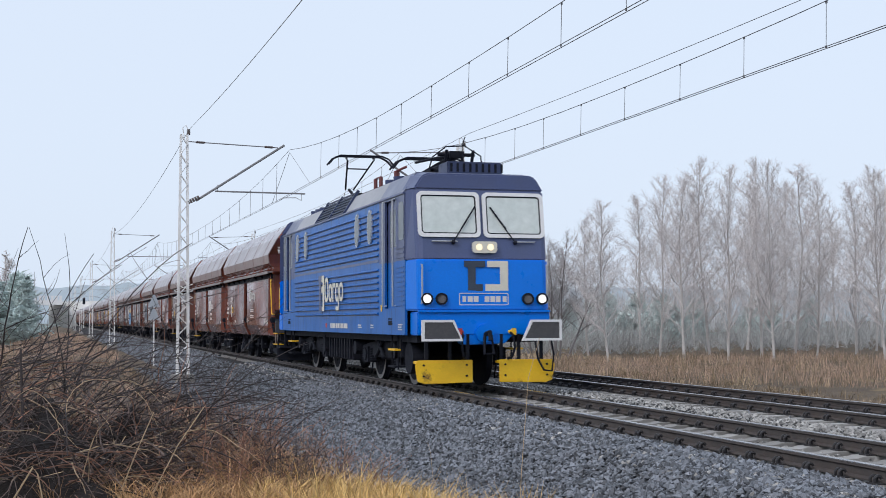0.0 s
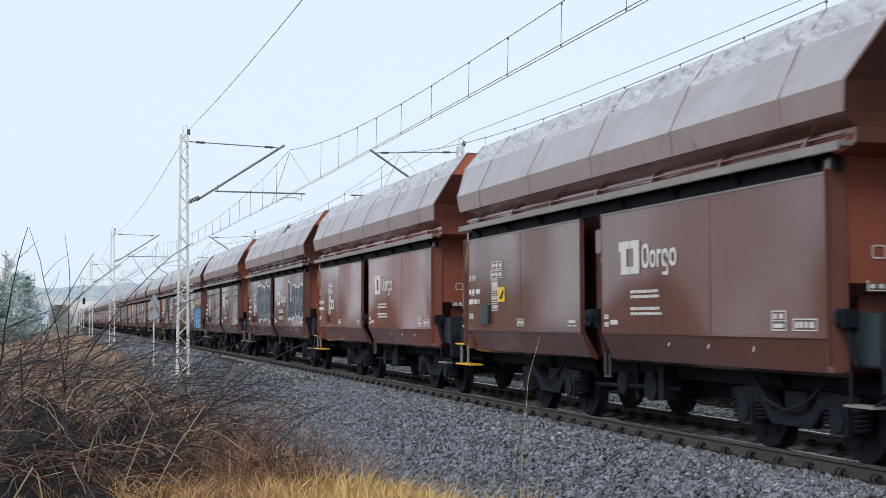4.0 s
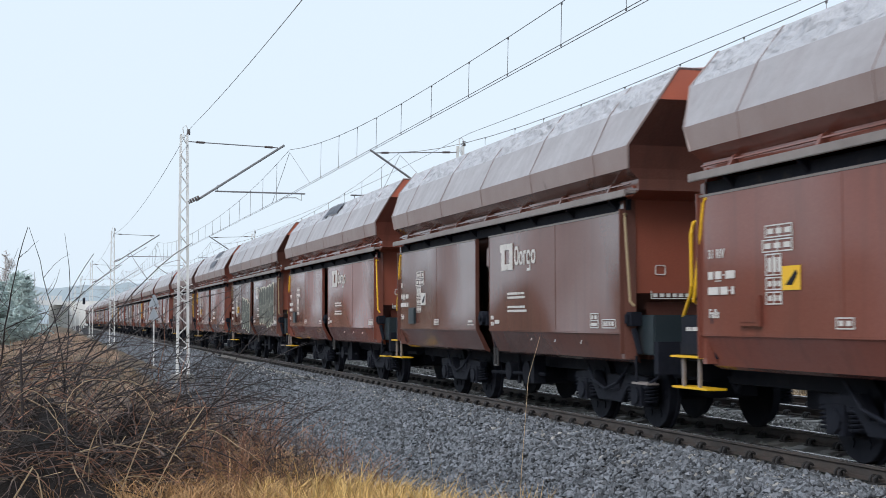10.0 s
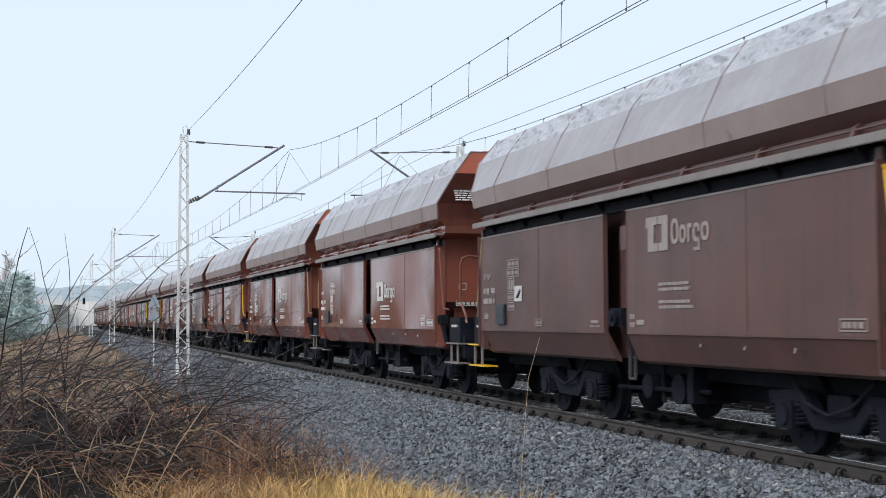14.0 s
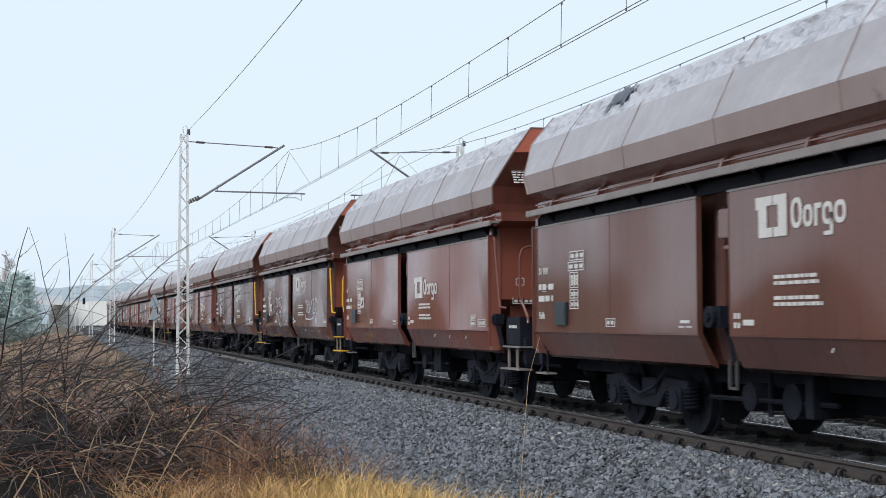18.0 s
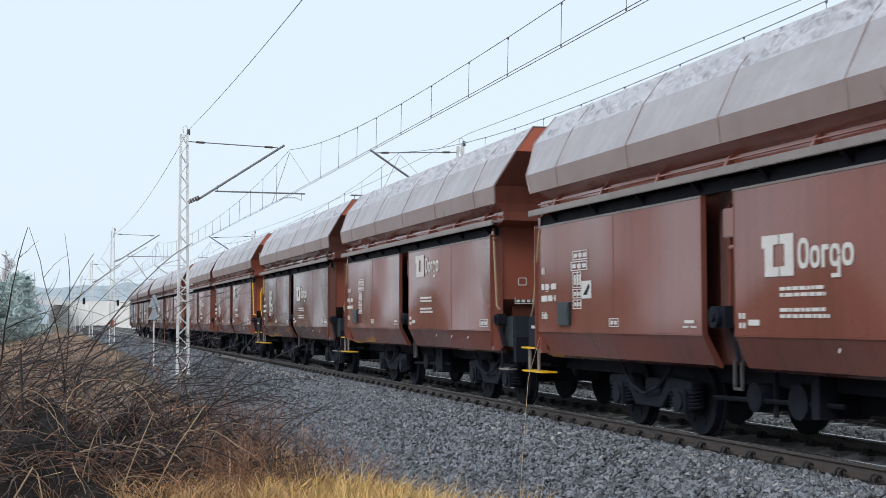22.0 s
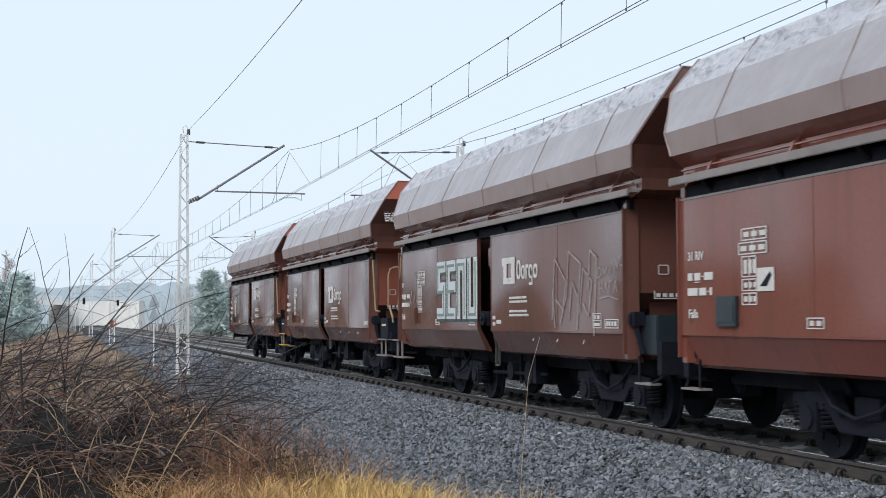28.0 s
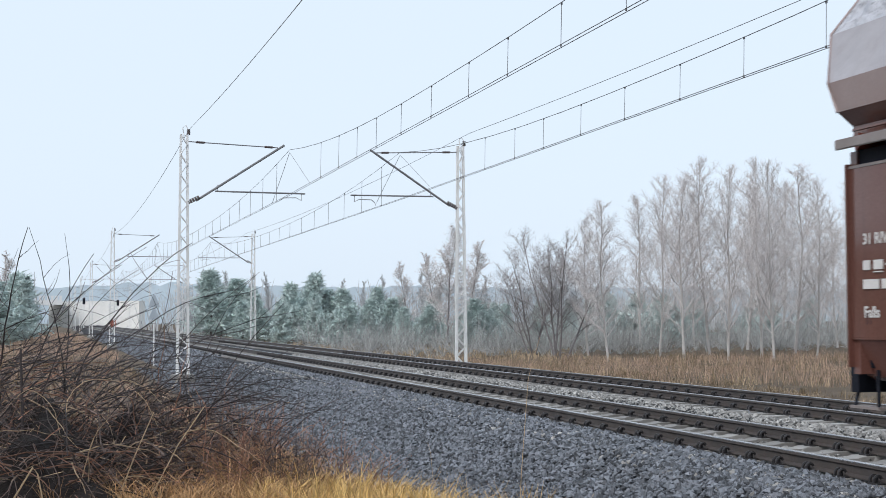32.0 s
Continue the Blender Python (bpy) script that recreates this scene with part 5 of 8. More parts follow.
        for key, mat, x, poly, hole in (("graf_w2", M_SPRAYWHITE, -1.508, ((-0.06, -0.06), (0.40, 0.0), (0.78, -0.05), (0.80, 0.62), (0.42, 0.62), (0.40, 1.14), (-0.06, 1.20)), 0), ("graf_n2", M_NAVY, -1.514, ((0, 0.02), (0.36, 0.07), (0.73, 0.02), (0.74, 0.55), (0.36, 0.55), (0.34, 1.08), (0.0, 1.12)), 0)):
            part("graffito", lambda s: blob(s, poly, 0.004), mat, w, "angular navy graffito", key=key, m=on_flank(x, 3.05, 1.44))
        part("graffito", lambda s: graffito(s, 6, 3, 0.92, 0.62, grow=0.06), M_SPRAYWHITE, w, "white outline of a graffito", key="graf_w4", m=on_flank(-1.509, 2.36, 1.98))
        part("graffito", lambda s: graffito(s, 6, 3, 0.92, 0.62), M_NAVY, w, "navy bulging graffito", key="graf_n4", m=on_flank(-1.516, 2.36, 1.98))
        part("graffito", lambda s: letter_lines(s, 42, 3, 0.92, 0.62), M_SPRAYWHITE, w, "white inner lines of a graffito", key="graf_n5", m=on_flank(-1.521, 2.36, 1.98))
    elif graffiti == "olive":
        part("graffito", lambda s: graffito(s, 21, 4, 1.14, 0.52, -0.06, grow=0.04), M_CREAM, w, "pale outline of a graffito", key="graf_o1", m=on_flank(-1.508, 8.80, 1.74))
        part("graffito", lambda s: graffito(s, 21, 4, 1.14, 0.52, -0.06), M_SPRAYOLIVE, w, "dark olive bulging graffito", key="graf_o2", m=on_flank(-1.514, 8.80, 1.74))
        part("graffito", lambda s: letter_lines(s, 43, 4, 1.0, 0.52, 0.010), M_CREAM, w, "cream inner lines of a graffito", key="graf_o5", m=on_flank(-1.519, 8.80, 1.72))
        part("graffito", lambda s: graffito(s, 22, 6, 1.28, 0.53, 0.01, grow=0.04), M_CREAM, w, "pale outline of a graffito", key="graf_o3", m=on_flank(-1.508, 4.32, 1.88))
        part("graffito", lambda s: graffito(s, 22, 6, 1.28, 0.53, 0.01), M_SPRAYOLIVE, w, "dark olive bulging graffito", key="graf_o4", m=on_flank(-1.514, 4.32, 1.88))
        part("graffito", lambda s: letter_lines(s, 44, 6, 1.28, 0.53, 0.012), M_CREAM, w, "cream inner lines of a graffito", key="graf_o6", m=on_flank(-1.520, 4.32, 1.88))
    elif graffiti == "blue":
        part("graffito", lambda s: [s.box(0.30 * k, 0.30 * k + 0.27, 0.10 - 0.03 * (k % 3), 0.92 + 0.10 * ((k * 7) % 3), 0, 0.004 + 0.0006 * k) for k in range(11)] + [s.box(0.02, 3.30, 0.50, 0.66, 0, 0.012)], M_SPRAYBLUE, w, "bright blue graffito", key="graf_b", m=on_flank(-1.509, 3.62, 1.02))
        part("graffito", lambda s: [stroke(s, [(0.30 * k - 0.02, 0.06), (0.30 * k - 0.02, 0.96 + 0.06 * (k % 2)), (0.30 * k + 0.12, 1.10 + 0.05 * ((k * 5) % 3)), (0.30 * k + 0.27, 0.98)], 0.020) for k in range(11)], M_NAVY, w, "navy edges of a graffito", key="graf_b5", m=on_flank(-1.523, 3.62, 1.02))
        part("graffito", lambda s: [stroke(s, [(0.30 * k, 1.16), (0.30 * k + 0.14, 1.30 + 0.06 * (k % 3)), (0.30 * k + 0.28, 1.16)], 0.026) for k in range(11)], M_YELLOW, w, "yellow crown line of a graffito", key="graf_b6", m=on_flank(-1.512, 3.62, 0.98))
        part("graffito", lambda s: [stroke(s, [(0.62 * k + 0.1, 1.24), (0.62 * k + 0.32, 1.52), (0.62 * k + 0.52, 1.24)], 0.030) for k in range(5)], M_SPRAYWHITE, w, "white sprayed peaks of a graffito", key="graf_b7", m=on_flank(-1.510, 3.52, 0.98))
        part("graffito", lambda s: [s.box(0.42 + 0.78 * k, 0.72 + 0.78 * k, 0.02, 0.46, 0, 0.004) for k in range(4)] + [stroke(s, [(0.16 + 0.52 * k, 0.86), (0.22 + 0.52 * k, 0.60), (0.40 + 0.52 * k, 0.60), (0.42 + 0.52 * k, 0.88)], 0.018) for k in range(6)], M_SPRAYPALE, w, "pale blue blocks of a graffito", key="graf_b3", m=on_flank(-1.525, 3.62, 1.02))
    elif graffiti == "block":
        part("graffito", lambda s: block_letter_shapes(s, 4, 0.61, 1.12, 0.03, 0.26, 0.004), M_SPRAYGREEN, w, "dark green outline of a block graffito", key="graf_k0", m=on_flank(-1.508, 9.02, 1.38))
        part("graffito", lambda s: block_letter_shapes(s, 4, 0.56, 1.06, 0.08, 0.20, 0.004), M_SPRAYWHITE, w, "white block graffito", key="graf_k", m=on_flank(-1.513, 8.98, 1.43))
        part("graffito", lambda s: block_letter_shapes(s, 4, 0.44, 0.94, 0.20, 0.05, 0.004), M_SPRAYTEAL, w, "grey-green inner lines of a block graffito", key="graf_t", m=on_flank(-1.520, 8.93, 1.48))
        part("graffito", lambda s: tag_lines(s, TAG_NET, 0.015, 1.05), M_OLDWHITE, w, "white webbed graffito", key="graf_k2", m=on_flank(-1.508, 2.94, 1.30))
        part("graffito", lambda s: tag_lines(s, TAG_LINE, 0.009, 0.62), M_OLDWHITE, w, "pale scrawled line", key="graf_k3", m=on_flank(-1.508, 1.26, 1.72))
        part("graffito", lambda s: strokes(s, 16, 4, 0.9, 0.7, 0.014), M_OLDWHITE, w, key="graf_k4", m=on_flank(-1.508, 11.0, 1.7))
    elif graffiti == "scrawl":
        part("graffito", lambda s: tag_lines(s, TAG_SMALL, 0.014, 0.85), M_SPRAYWHITE, w, "white scrawl", key="graf_s3", m=on_flank(-1.508, 8.92, 1.78))
        part("graffito", lambda s: tag_lines(s, TAG_LETTERS, 0.014, 0.85), M_SPRAYWHITE, w, "white scrawled letters", key="graf_s", m=on_flank(-1.508, 8.80, 1.27))
        part("graffito", lambda s: tag_lines(s, TAG_LARGE, 0.017, 0.86), M_SPRAYWHITE, w, "white scrawl", key="graf_s2", m=on_flank(-1.508, 3.66, 1.50))
    elif graffiti == "fade":
        part("graffito", lambda s: [stroke(s, p, r) for p, r in ((((0.06, 1.50), (0.03, 0.5), (0.30, -0.10)), 0.06), (((0, 1.42), (0.6, 1.44)), 0.08), (((0.05, 0.78), (0.5, 0.76)), 0.07), (((0.90, 1.5), (0.92, 0.5), (1.24, -0.12)), 0.065), (((1.10, 1.40), (1.42, 0.7), (1.50, 1.48)), 0.08), (((1.46, 1.48), (1.62, 0.4), (1.90, -0.12)), 0.05))], M_SPRAYFADE, w, "faded dark graffito", key="graf_f", m=on_flank(-1.508, 8.74, 1.30))
        part("graffito", lambda s: [stroke(s, p, 0.055) for p in (((0.0, 1.55), (0.02, 0.86), (0.78, 0.86)), ((0.26, 0.86), (0.36, 0.3), (0.60, -0.1)), ((0.50, 1.50), (0.46, 0.9), (0.60, 0.3), (0.84, -0.1)), ((0.94, 1.55), (0.94, 0.4), (1.16, -0.1)), ((0.98, 1.50), (1.30, 0.9), (1.58, 0.4)), ((1.46, 1.55), (1.50, 0.4), (1.72, -0.1)))], M_SPRAYFADE, w, "faded dark graffito", key="graf_f2", m=on_flank(-1.508, 2.34, 1.26))
        part("graffito", lambda s: tag_lines(s, TAG_LINE, 0.007, 0.55), M_OLDWHITE, w, "scratched pale words", key="graf_f3", m=on_front(-1.20, 0.345, 2.50))
    elif graffiti == "scratch":
        part("graffito", lambda s: strokes(s, 31, 5, 1.0, 0.28, 0.008), M_OLDWHITE, w, "faint pale scrawl", key="graf_c1", m=on_flank(-1.508, 2.85, 1.45))
        part("graffito", lambda s: strokes(s, 32, 4, 1.3, 0.34, 0.008), M_OLDWHITE, w, "faint pale scrawl", key="graf_c2", m=on_flank(-1.508, 8.6, 1.55))
    return w


BOGIES = (1.85, 8.92)
# how much higher or lower than usual the emblem is painted, wagon by wagon
LIFT = {0: 0.12, 1: -0.12, 4: -0.09, 8: 0.10, 9: 0.22, 10: 0.28, 11: 0.18, 13: 0.25, 14: -0.15, 17: 0.26, 18: -0.14, 19: 0.28, 20: 0.16, 21: -0.14, 22: 0.28, 24: 0.30, 26: 0.19, 28: -0.12, 29: 0.17}
ROLLING = []
# paint, end, rails in front and behind, sticker, warning on the hood end, graffiti, dark smear on the hood; from the first wagon to the last
KINDS = [
    ("red", "gable", "yellow", "plain", "yellow", True), ("red", "plain", "plain", "tan"), ("brown", "gable", "plain", "tan", "yellow"), ("red", "gable", "plain", "tan", "white"), ("brown", "gable", "plain", "tan", "white", False, "navy", (5.2, 5.6, 1)),
    ("brown", "orange", "plain", "plain", "", True, "scratch"), ("brown", "gable", "plain", "plain", "", True, "blue", (5.3, 6.0, 2)), ("brown", "plain", "plain", "yellow", "white", False, "fade"), ("red", "gable", "yellow", "yellow", "yellow"), ("brown", "gable", "tan", "yellow", "white"),
    ("red", "gable", "yellow", "yellow", "", False, "", (5.6, 7.4, 1)), ("brown", "gable", "tan", "tan", "yellow", False, "olive"), ("red", "gable", "plain", "yellow", "yellow", False, "scratch", (4.2, 6.2, 2)), ("dark", "plain", "yellow", "tan", "white"), ("red", "gable", "plain", "plain", "", True),
    ("red", "gable", "tan", "plain", "white"), ("red", "gable", "yellow", "plain", "white", True), ("brown", "gable", "tan", "plain", "", True, "", (9.0, 9.6, 1)), ("red", "gable", "plain", "plain", "white", True), ("brown", "gable", "yellow", "plain", "white", True, "scrawl"),
    ("brown", "gable", "yellow", "plain", "white", True), ("red", "plain", "plain", "tan", "white"), ("red", "gable", "tan", "tan"), ("brown", "gable", "plain", "yellow", "white"), ("red", "orange", "yellow", "plain", "white", True),
    ("red", "plain", "plain", "tan", "white"), ("red", "gable", "tan", "plain", "white"), ("brown", "plain", "plain", "tan", "", False, "block"), ("brown", "gable", "tan", "plain", "", True), ("brown", "gable", "tan", "plain", "", True)]
TRAIN = [build_wagon(n, *k) for n, k in enumerate(KINDS)]


# ---- the locomotive: origin on the rail tops below its front, y runs back ----
LOCO = base_of("electric_locomotive", "blue electric locomotive with white-framed cab windows and yellow snowploughs", "locomotive", "", Matrix.Translation((0, LOCO_Y, 0)))
LEN = 16.95


def disc(s, u, v, r, z0, z1, n=16, rv=None):
    s.prism([(u + r * math.cos(2 * math.pi * k / n), v + (rv or r) * math.sin(2 * math.pi * k / n)) for k in range(n)], "z", z0, z1)


def cab_front(s, z0, z1, back0, back1, corner=0.20):
    """A bent front plate: flat in the middle, swept back at the corners."""
    loop = lambda b: [(-1.47, 0.66), (-1.375, b + corner * 0.5), (-1.34, b + corner * 0.2), (-1.24, b), (1.24, b), (1.34, b + corner * 0.2), (1.375, b + corner * 0.5), (1.47, 0.66)]
    s.prism(loop(back0), "z", z0, z1, loop(back1))


# where the window mask of a cab lies, leaning back
def mask_y(z):
    return 0.10 + (z - 2.65) * 0.16


for cab in (0, 1):
    turn = Matrix.Identity(4) if cab == 0 else Matrix.Translation((0, LEN, 0)) @ Matrix.Rotation(math.pi, 4, "Z")
    nose = turn @ Matrix.Translation((0.05, 0.17, 0)) @ Matrix.Diagonal((1.03, 1, 1, 1))
    t = lambda m: nose @ m
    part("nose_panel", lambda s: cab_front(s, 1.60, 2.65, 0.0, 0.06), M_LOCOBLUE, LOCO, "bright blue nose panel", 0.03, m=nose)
    part("window_mask", lambda s: cab_front(s, 2.65, 4.10, 0.10, 0.33), M_SLATE, LOCO, "slate blue window mask", 0.02, m=nose)
    part("brow", lambda s: s.prism([(-1.37, 4.10), (1.37, 4.10), (1.20, 4.38), (1.08, 4.43), (-1.08, 4.43), (-1.20, 4.38)], "y", 0.34, 0.97, [(-1.47, 4.10), (1.47, 4.10), (1.27, 4.46), (1.13, 4.515), (-1.13, 4.515), (-1.27, 4.46)]), M_SLATE, LOCO, "", 0.03, m=nose)
    part("buffer_beam", lambda s: s.prism([(-1.38, 1.10), (1.38, 1.10), (1.38, 1.58), (-1.38, 1.58)], "y", 0.02, 0.6).prism([(-0.62, 1.12), (-0.42, 0.90), (0.42, 0.92), (0.62, 1.12)], "y", 0.03, 0.4), M_LOCOBLUE, LOCO, "bright blue buffer beam", 0.02, m=nose)
    part("crease", lambda s: s.box(-1.37, 1.37, -0.02, 0.05, 1.565, 1.615), M_LOCOBLUE, LOCO, m=nose)
    part("emblem_half", lambda s: bars(s, [(-0.42, 0.02, 0.49, 0.62), (-0.34, -0.18, 0, 0.5), (-0.18, -0.03, 0, 0.14)], 0.006), M_NAVY, LOCO, "dark blue half of an emblem", m=t(on_front(0, 0.03, 2.00)))
    part("emblem_half", lambda s: bars(s, [(0.06, 0.50, 0.49, 0.62), (0.33, 0.50, 0, 0.5), (0.02, 0.33, 0, 0.14)], 0.006), M_CREAM, LOCO, "cream half of an emblem", key="emblem_half_b", m=t(on_front(0, 0.03, 2.00)))
    plate = part("number_plate", lambda s: rim(s, rounded(-0.53, 0.50, 0, 0.25, 0.03), rounded(-0.515, 0.485, 0.015, 0.235, 0.025), 0.008), M_WHITE, LOCO, "framed number plate with pale bars", m=t(on_front(0, 0.012, 1.71)))
    for u, wd in ((-0.46, 0.07), (-0.35, 0.10), (-0.23, 0.10), (0.0, 0.10), (0.12, 0.10), (0.24, 0.09), (0.38, 0.08)):
        part("number_bar", lambda s: bars(s, [(0, 1, 0, 0.12)], 0.006), M_WHITE, plate, m=Matrix.Translation((u, 0.065, 0)) @ Matrix.Diagonal((wd, 1, 1, 1)))
    for k, (u0, u1) in enumerate(((-1.33, -0.03), (0.03, 1.33))):
        lean = t(Matrix.Translation((0, mask_y(3.575) - 0.012, 3.575)) @ Matrix.Rotation(-0.158, 4, "X") @ FRONT)
        win = part("windscreen", lambda s: s.prism(rounded(u0 + 0.05, u1 - 0.05, -0.42, 0.42, 0.08), "z", 0.002, 0.014), M_GLASS, LOCO, "large greenish windscreen pane", key="windscreen%d" % k, m=lean)
        part("window_frame", lambda s: rim(s, rounded(u0, u1, -0.48, 0.48, 0.11), rounded(u0 + 0.075, u1 - 0.075, -0.405, 0.405, 0.07), 0.035), M_FRAMEWHITE, win, "thick white window frame", key="window_frame%d" % k)
        part("window_seal", lambda s: rim(s, rounded(u0 + 0.07, u1 - 0.07, -0.41, 0.41, 0.07), rounded(u0 + 0.10, u1 - 0.10, -0.38, 0.38, 0.05), 0.02), M_BLACK, win, key="window_seal%d" % k)
        part("wiper", lambda s: s.tube([(-0.62 + 1.30 * k, -0.58, 0.05), (-0.20 + 0.44 * k, 0.06, 0.05)], 0.012, 5).tube([(-0.44 + 0.94 * k, -0.30, 0.055), (-0.14 + 0.32 * k, 0.16, 0.055)], 0.018, 5).tube([(-0.62 + 1.30 * k, -0.60, 0.02), (-0.62 + 1.30 * k, -0.57, 0.07)], 0.04, 8), M_BLACK, win, key="wiper%d" % k)
        part("grab_bar", lambda s: s.tube([((u0 + u1) / 2 - 0.38 * (1 if k == 0 else -0.1), -0.57, 0.03), ((u0 + u1) / 2 + (0.15 if k == 0 else 0.42), -0.57, 0.03)], 0.018, 6), M_SILVER, LOCO, key="grab_bar%d" % k, m=lean)
    # cream housing: the lamps' glow on it is put into its colour
    lamp = part("top_lamp", lambda s: s.prism(rounded(-0.26, 0.26, -0.12, 0.12, 0.07), "z", 0, 0.05), M_CREAM, LOCO, m=t(on_front(0.02, mask_y(2.9) - 0.05, 2.90)))
    for u in (-0.12, 0.12):
        part("lamp_glass", lambda s: disc(s, 0, 0, 0.068, 0.05, 0.06), M_WARMLAMP if cab == 0 else M_LENS, lamp, "lit warm lamp", m=Matrix.Translation((u, 0, 0)))
    for q in (-1, 1):
        for x, lit in ((1.20, True), (0.90, False)):
            h = part("headlamp", lambda s: rim(s, rounded(-0.12, 0.12, -0.12, 0.12, 0.118, 6), rounded(-0.088, 0.088, -0.088, 0.088, 0.086, 6), 0.06), M_BLACK, LOCO, m=t(on_front(q * x, 0.0, 1.84)))
            part("lamp_glass", lambda s: disc(s, 0, 0, 0.088, 0.0, 0.04), M_LAMP if lit and cab == 0 else M_LENS, h, "lit headlamp" if lit else "dark lamp glass", key="lamp_glass_low")
        part("nose_rail", lambda s: s.tube([(0, 0, 0.02), (0, 0, 0.07), (0, 0.78, 0.07), (0, 0.78, 0.02)], 0.02, 6), M_SILVER, LOCO, "silver upright grab rail", m=t(on_front(q * 1.30, 0.03, 1.75)))
        buf = part("buffer", lambda s: s.prism([(-0.40, 0.0), (0.40, 0.0), (0.40, 0.40), (-0.22, 0.40)] if q > 0 else [(-0.40, 0.0), (0.40, 0.0), (0.22, 0.40), (-0.40, 0.40)], "z", 0, 0.06), M_PLATE, LOCO, "black buffer plate with a white rim", key="buffer_plate%d" % q, m=t(on_front(q * 1.02, -0.46, 1.0)))
        poly = [(-0.40, 0.0), (0.40, 0.0), (0.40, 0.40), (-0.22, 0.40)] if q > 0 else [(-0.40, 0.0), (0.40, 0.0), (0.22, 0.40), (-0.40, 0.40)]
        if cab == 0:
            part("buffer_rim", lambda s: rim(s, [(u * 1.03, 0.2 + (v - 0.2) * 1.06) for u, v in poly], [(u * 0.90, 0.2 + (v - 0.2) * 0.82) for u, v in poly], 0.075), M_FRAMEWHITE, buf, "white rim", key="buffer_rim%d" % q)
        part("buffer_stem", lambda s: s.tube([(0, 0.2, 0), (0, 0.2, -0.5)], 0.13, 12), M_GEAR, buf)
        part("snowplough", lambda s: s.prism([(q * 0.27, 0.60), (q * 1.40, 0.60), (q * 1.46, 0.50), (q * 1.40, 0.17), (q * 1.25, 0.12), (q * 0.27, 0.14)], "y", -0.06, 0.0, [(q * 0.30, 0.60), (q * 1.38, 0.60), (q * 1.44, 0.50), (q * 1.40, 0.17), (q * 1.25, 0.12), (q * 0.32, 0.14)]).box(q * 0.3, q * 1.4, 0.0, 0.3, 0.52, 0.58), M_PLOUGH if cab == 0 else M_BLACK, LOCO, "chipped yellow snowplough blade" if cab == 0 else "black snowplough blade", 0.012, key="snowplough%d" % q, m=nose)
        for u, z in ((0.40, 0.28), (0.40, 0.50), (1.28, 0.28), (1.28, 0.50)):
            part("bolt", lambda s: disc(s, 0, 0, 0.022, 0, 0.02, 8), M_BLACK, LOCO, key="plough_bolt", m=t(on_front(q * u, -0.06, z)))
        for u in (0.35, 0.72, 1.2):
            part("plough_bracket", lambda s: s.box(-0.03, 0.03, 0, 0.06, 0.50, 1.12), M_BLACK, LOCO, m=nose @ Matrix.Translation((q * u, 0.02, 0)))
        part("brake_hose", lambda s: s.tube([(q * 0.50, -0.02, 1.18), (q * 0.52, -0.22, 1.10), (q * 0.55, -0.24, 0.85), (q * 0.50, -0.2, 0.66), (q * 0.44, -0.1, 0.62)], 0.026, 6), M_BLACK, LOCO, key="brake_hose%d" % q, m=nose)
        part("hose_cock", lambda s: s.tube([(q * 0.48, -0.05, 1.16), (q * 0.58, -0.12, 1.20)], 0.035, 6).box(q * 0.56 - 0.03, q * 0.56 + 0.03, -0.2, -0.1, 1.10, 1.24), M_REDPIPE if q < 0 else M_YELLOW, LOCO, "red hose cock" if q < 0 else "yellow hose cock", key="hose_cock%d" % q, m=nose)
    part("hook_plate", lambda s: s.prism([(0.20 * math.cos(a), 1.14 + 0.20 * math.sin(a)) for a in [i * math.pi / 8 for i in range(16)]], "y", -0.05, 0.06), M_LOCOBLUE, LOCO, "round blue drawhook plate", 0.015, m=nose)
    part("drawhook", lambda s: s.tube([(0, -0.05, 1.12), (0, -0.32, 1.16), (0, -0.36, 1.0)], 0.05, 7).tube([(0.07, -0.2, 1.1), (0.1, -0.28, 0.72), (-0.1, -0.28, 0.72), (-0.07, -0.2, 1.1)], 0.03, 6), M_GEAR, LOCO, m=nose)
    part("heating_cable", lambda s: s.tube([(1.02, -0.1, 0.98), (1.04, -0.22, 0.6), (1.15, -0.26, 0.38), (1.32, -0.24, 0.36), (1.40, -0.15, 0.7), (1.38, -0.05, 1.0)], 0.022, 6), M_BLACK, LOCO, m=nose)
    # cab flanks
    for q in (-1, 1):
        for y0, y1, z0, z1 in ((0.86, 1.60, 2.65, 4.06), (2.55, 3.08, 2.65, 4.06), (1.60, 2.55, 3.98, 4.06)):
            part("cab_flank", lambda s: s.box(q * 1.42, q * 1.47, y0, y1, z0, z1), M_SLATE, LOCO, "slate blue cab flank", key="cab_flank%d%.1f" % (q, y0), m=turn)
        for y0, y1, z0, z1 in ((0.82, 1.60, 1.10, 2.65), (2.55, 3.08, 1.10, 2.65), (1.60, 2.55, 1.10, 1.66)):
            part("cab_flank_foot", lambda s: s.box(q * 1.42, q * 1.47, y0, y1, z0, z1), M_SIDEBLUE, LOCO, "blue cab flank", key="cab_flank_foot%d%.1f" % (q, y0), m=turn)
        door = part("cab_door", lambda s: s.box(q * 1.36, q * 1.40, 1.60, 2.55, 1.66, 2.65), M_SIDEBLUE, LOCO, "recessed blue cab door", key="cab_door%d" % q, m=turn)
        part("door_leaf_top", lambda s: s.box(q * 1.36, q * 1.40, 1.60, 2.55, 2.65, 3.98), M_SLATE, door, key="door_leaf_top%d" % q)
        part("door_window", lambda s: s.box(q * 1.395, q * 1.405, 1.78, 2.35, 2.98, 3.78), M_SIDEGLASS, door, "dark door window", key="door_window%d" % q)
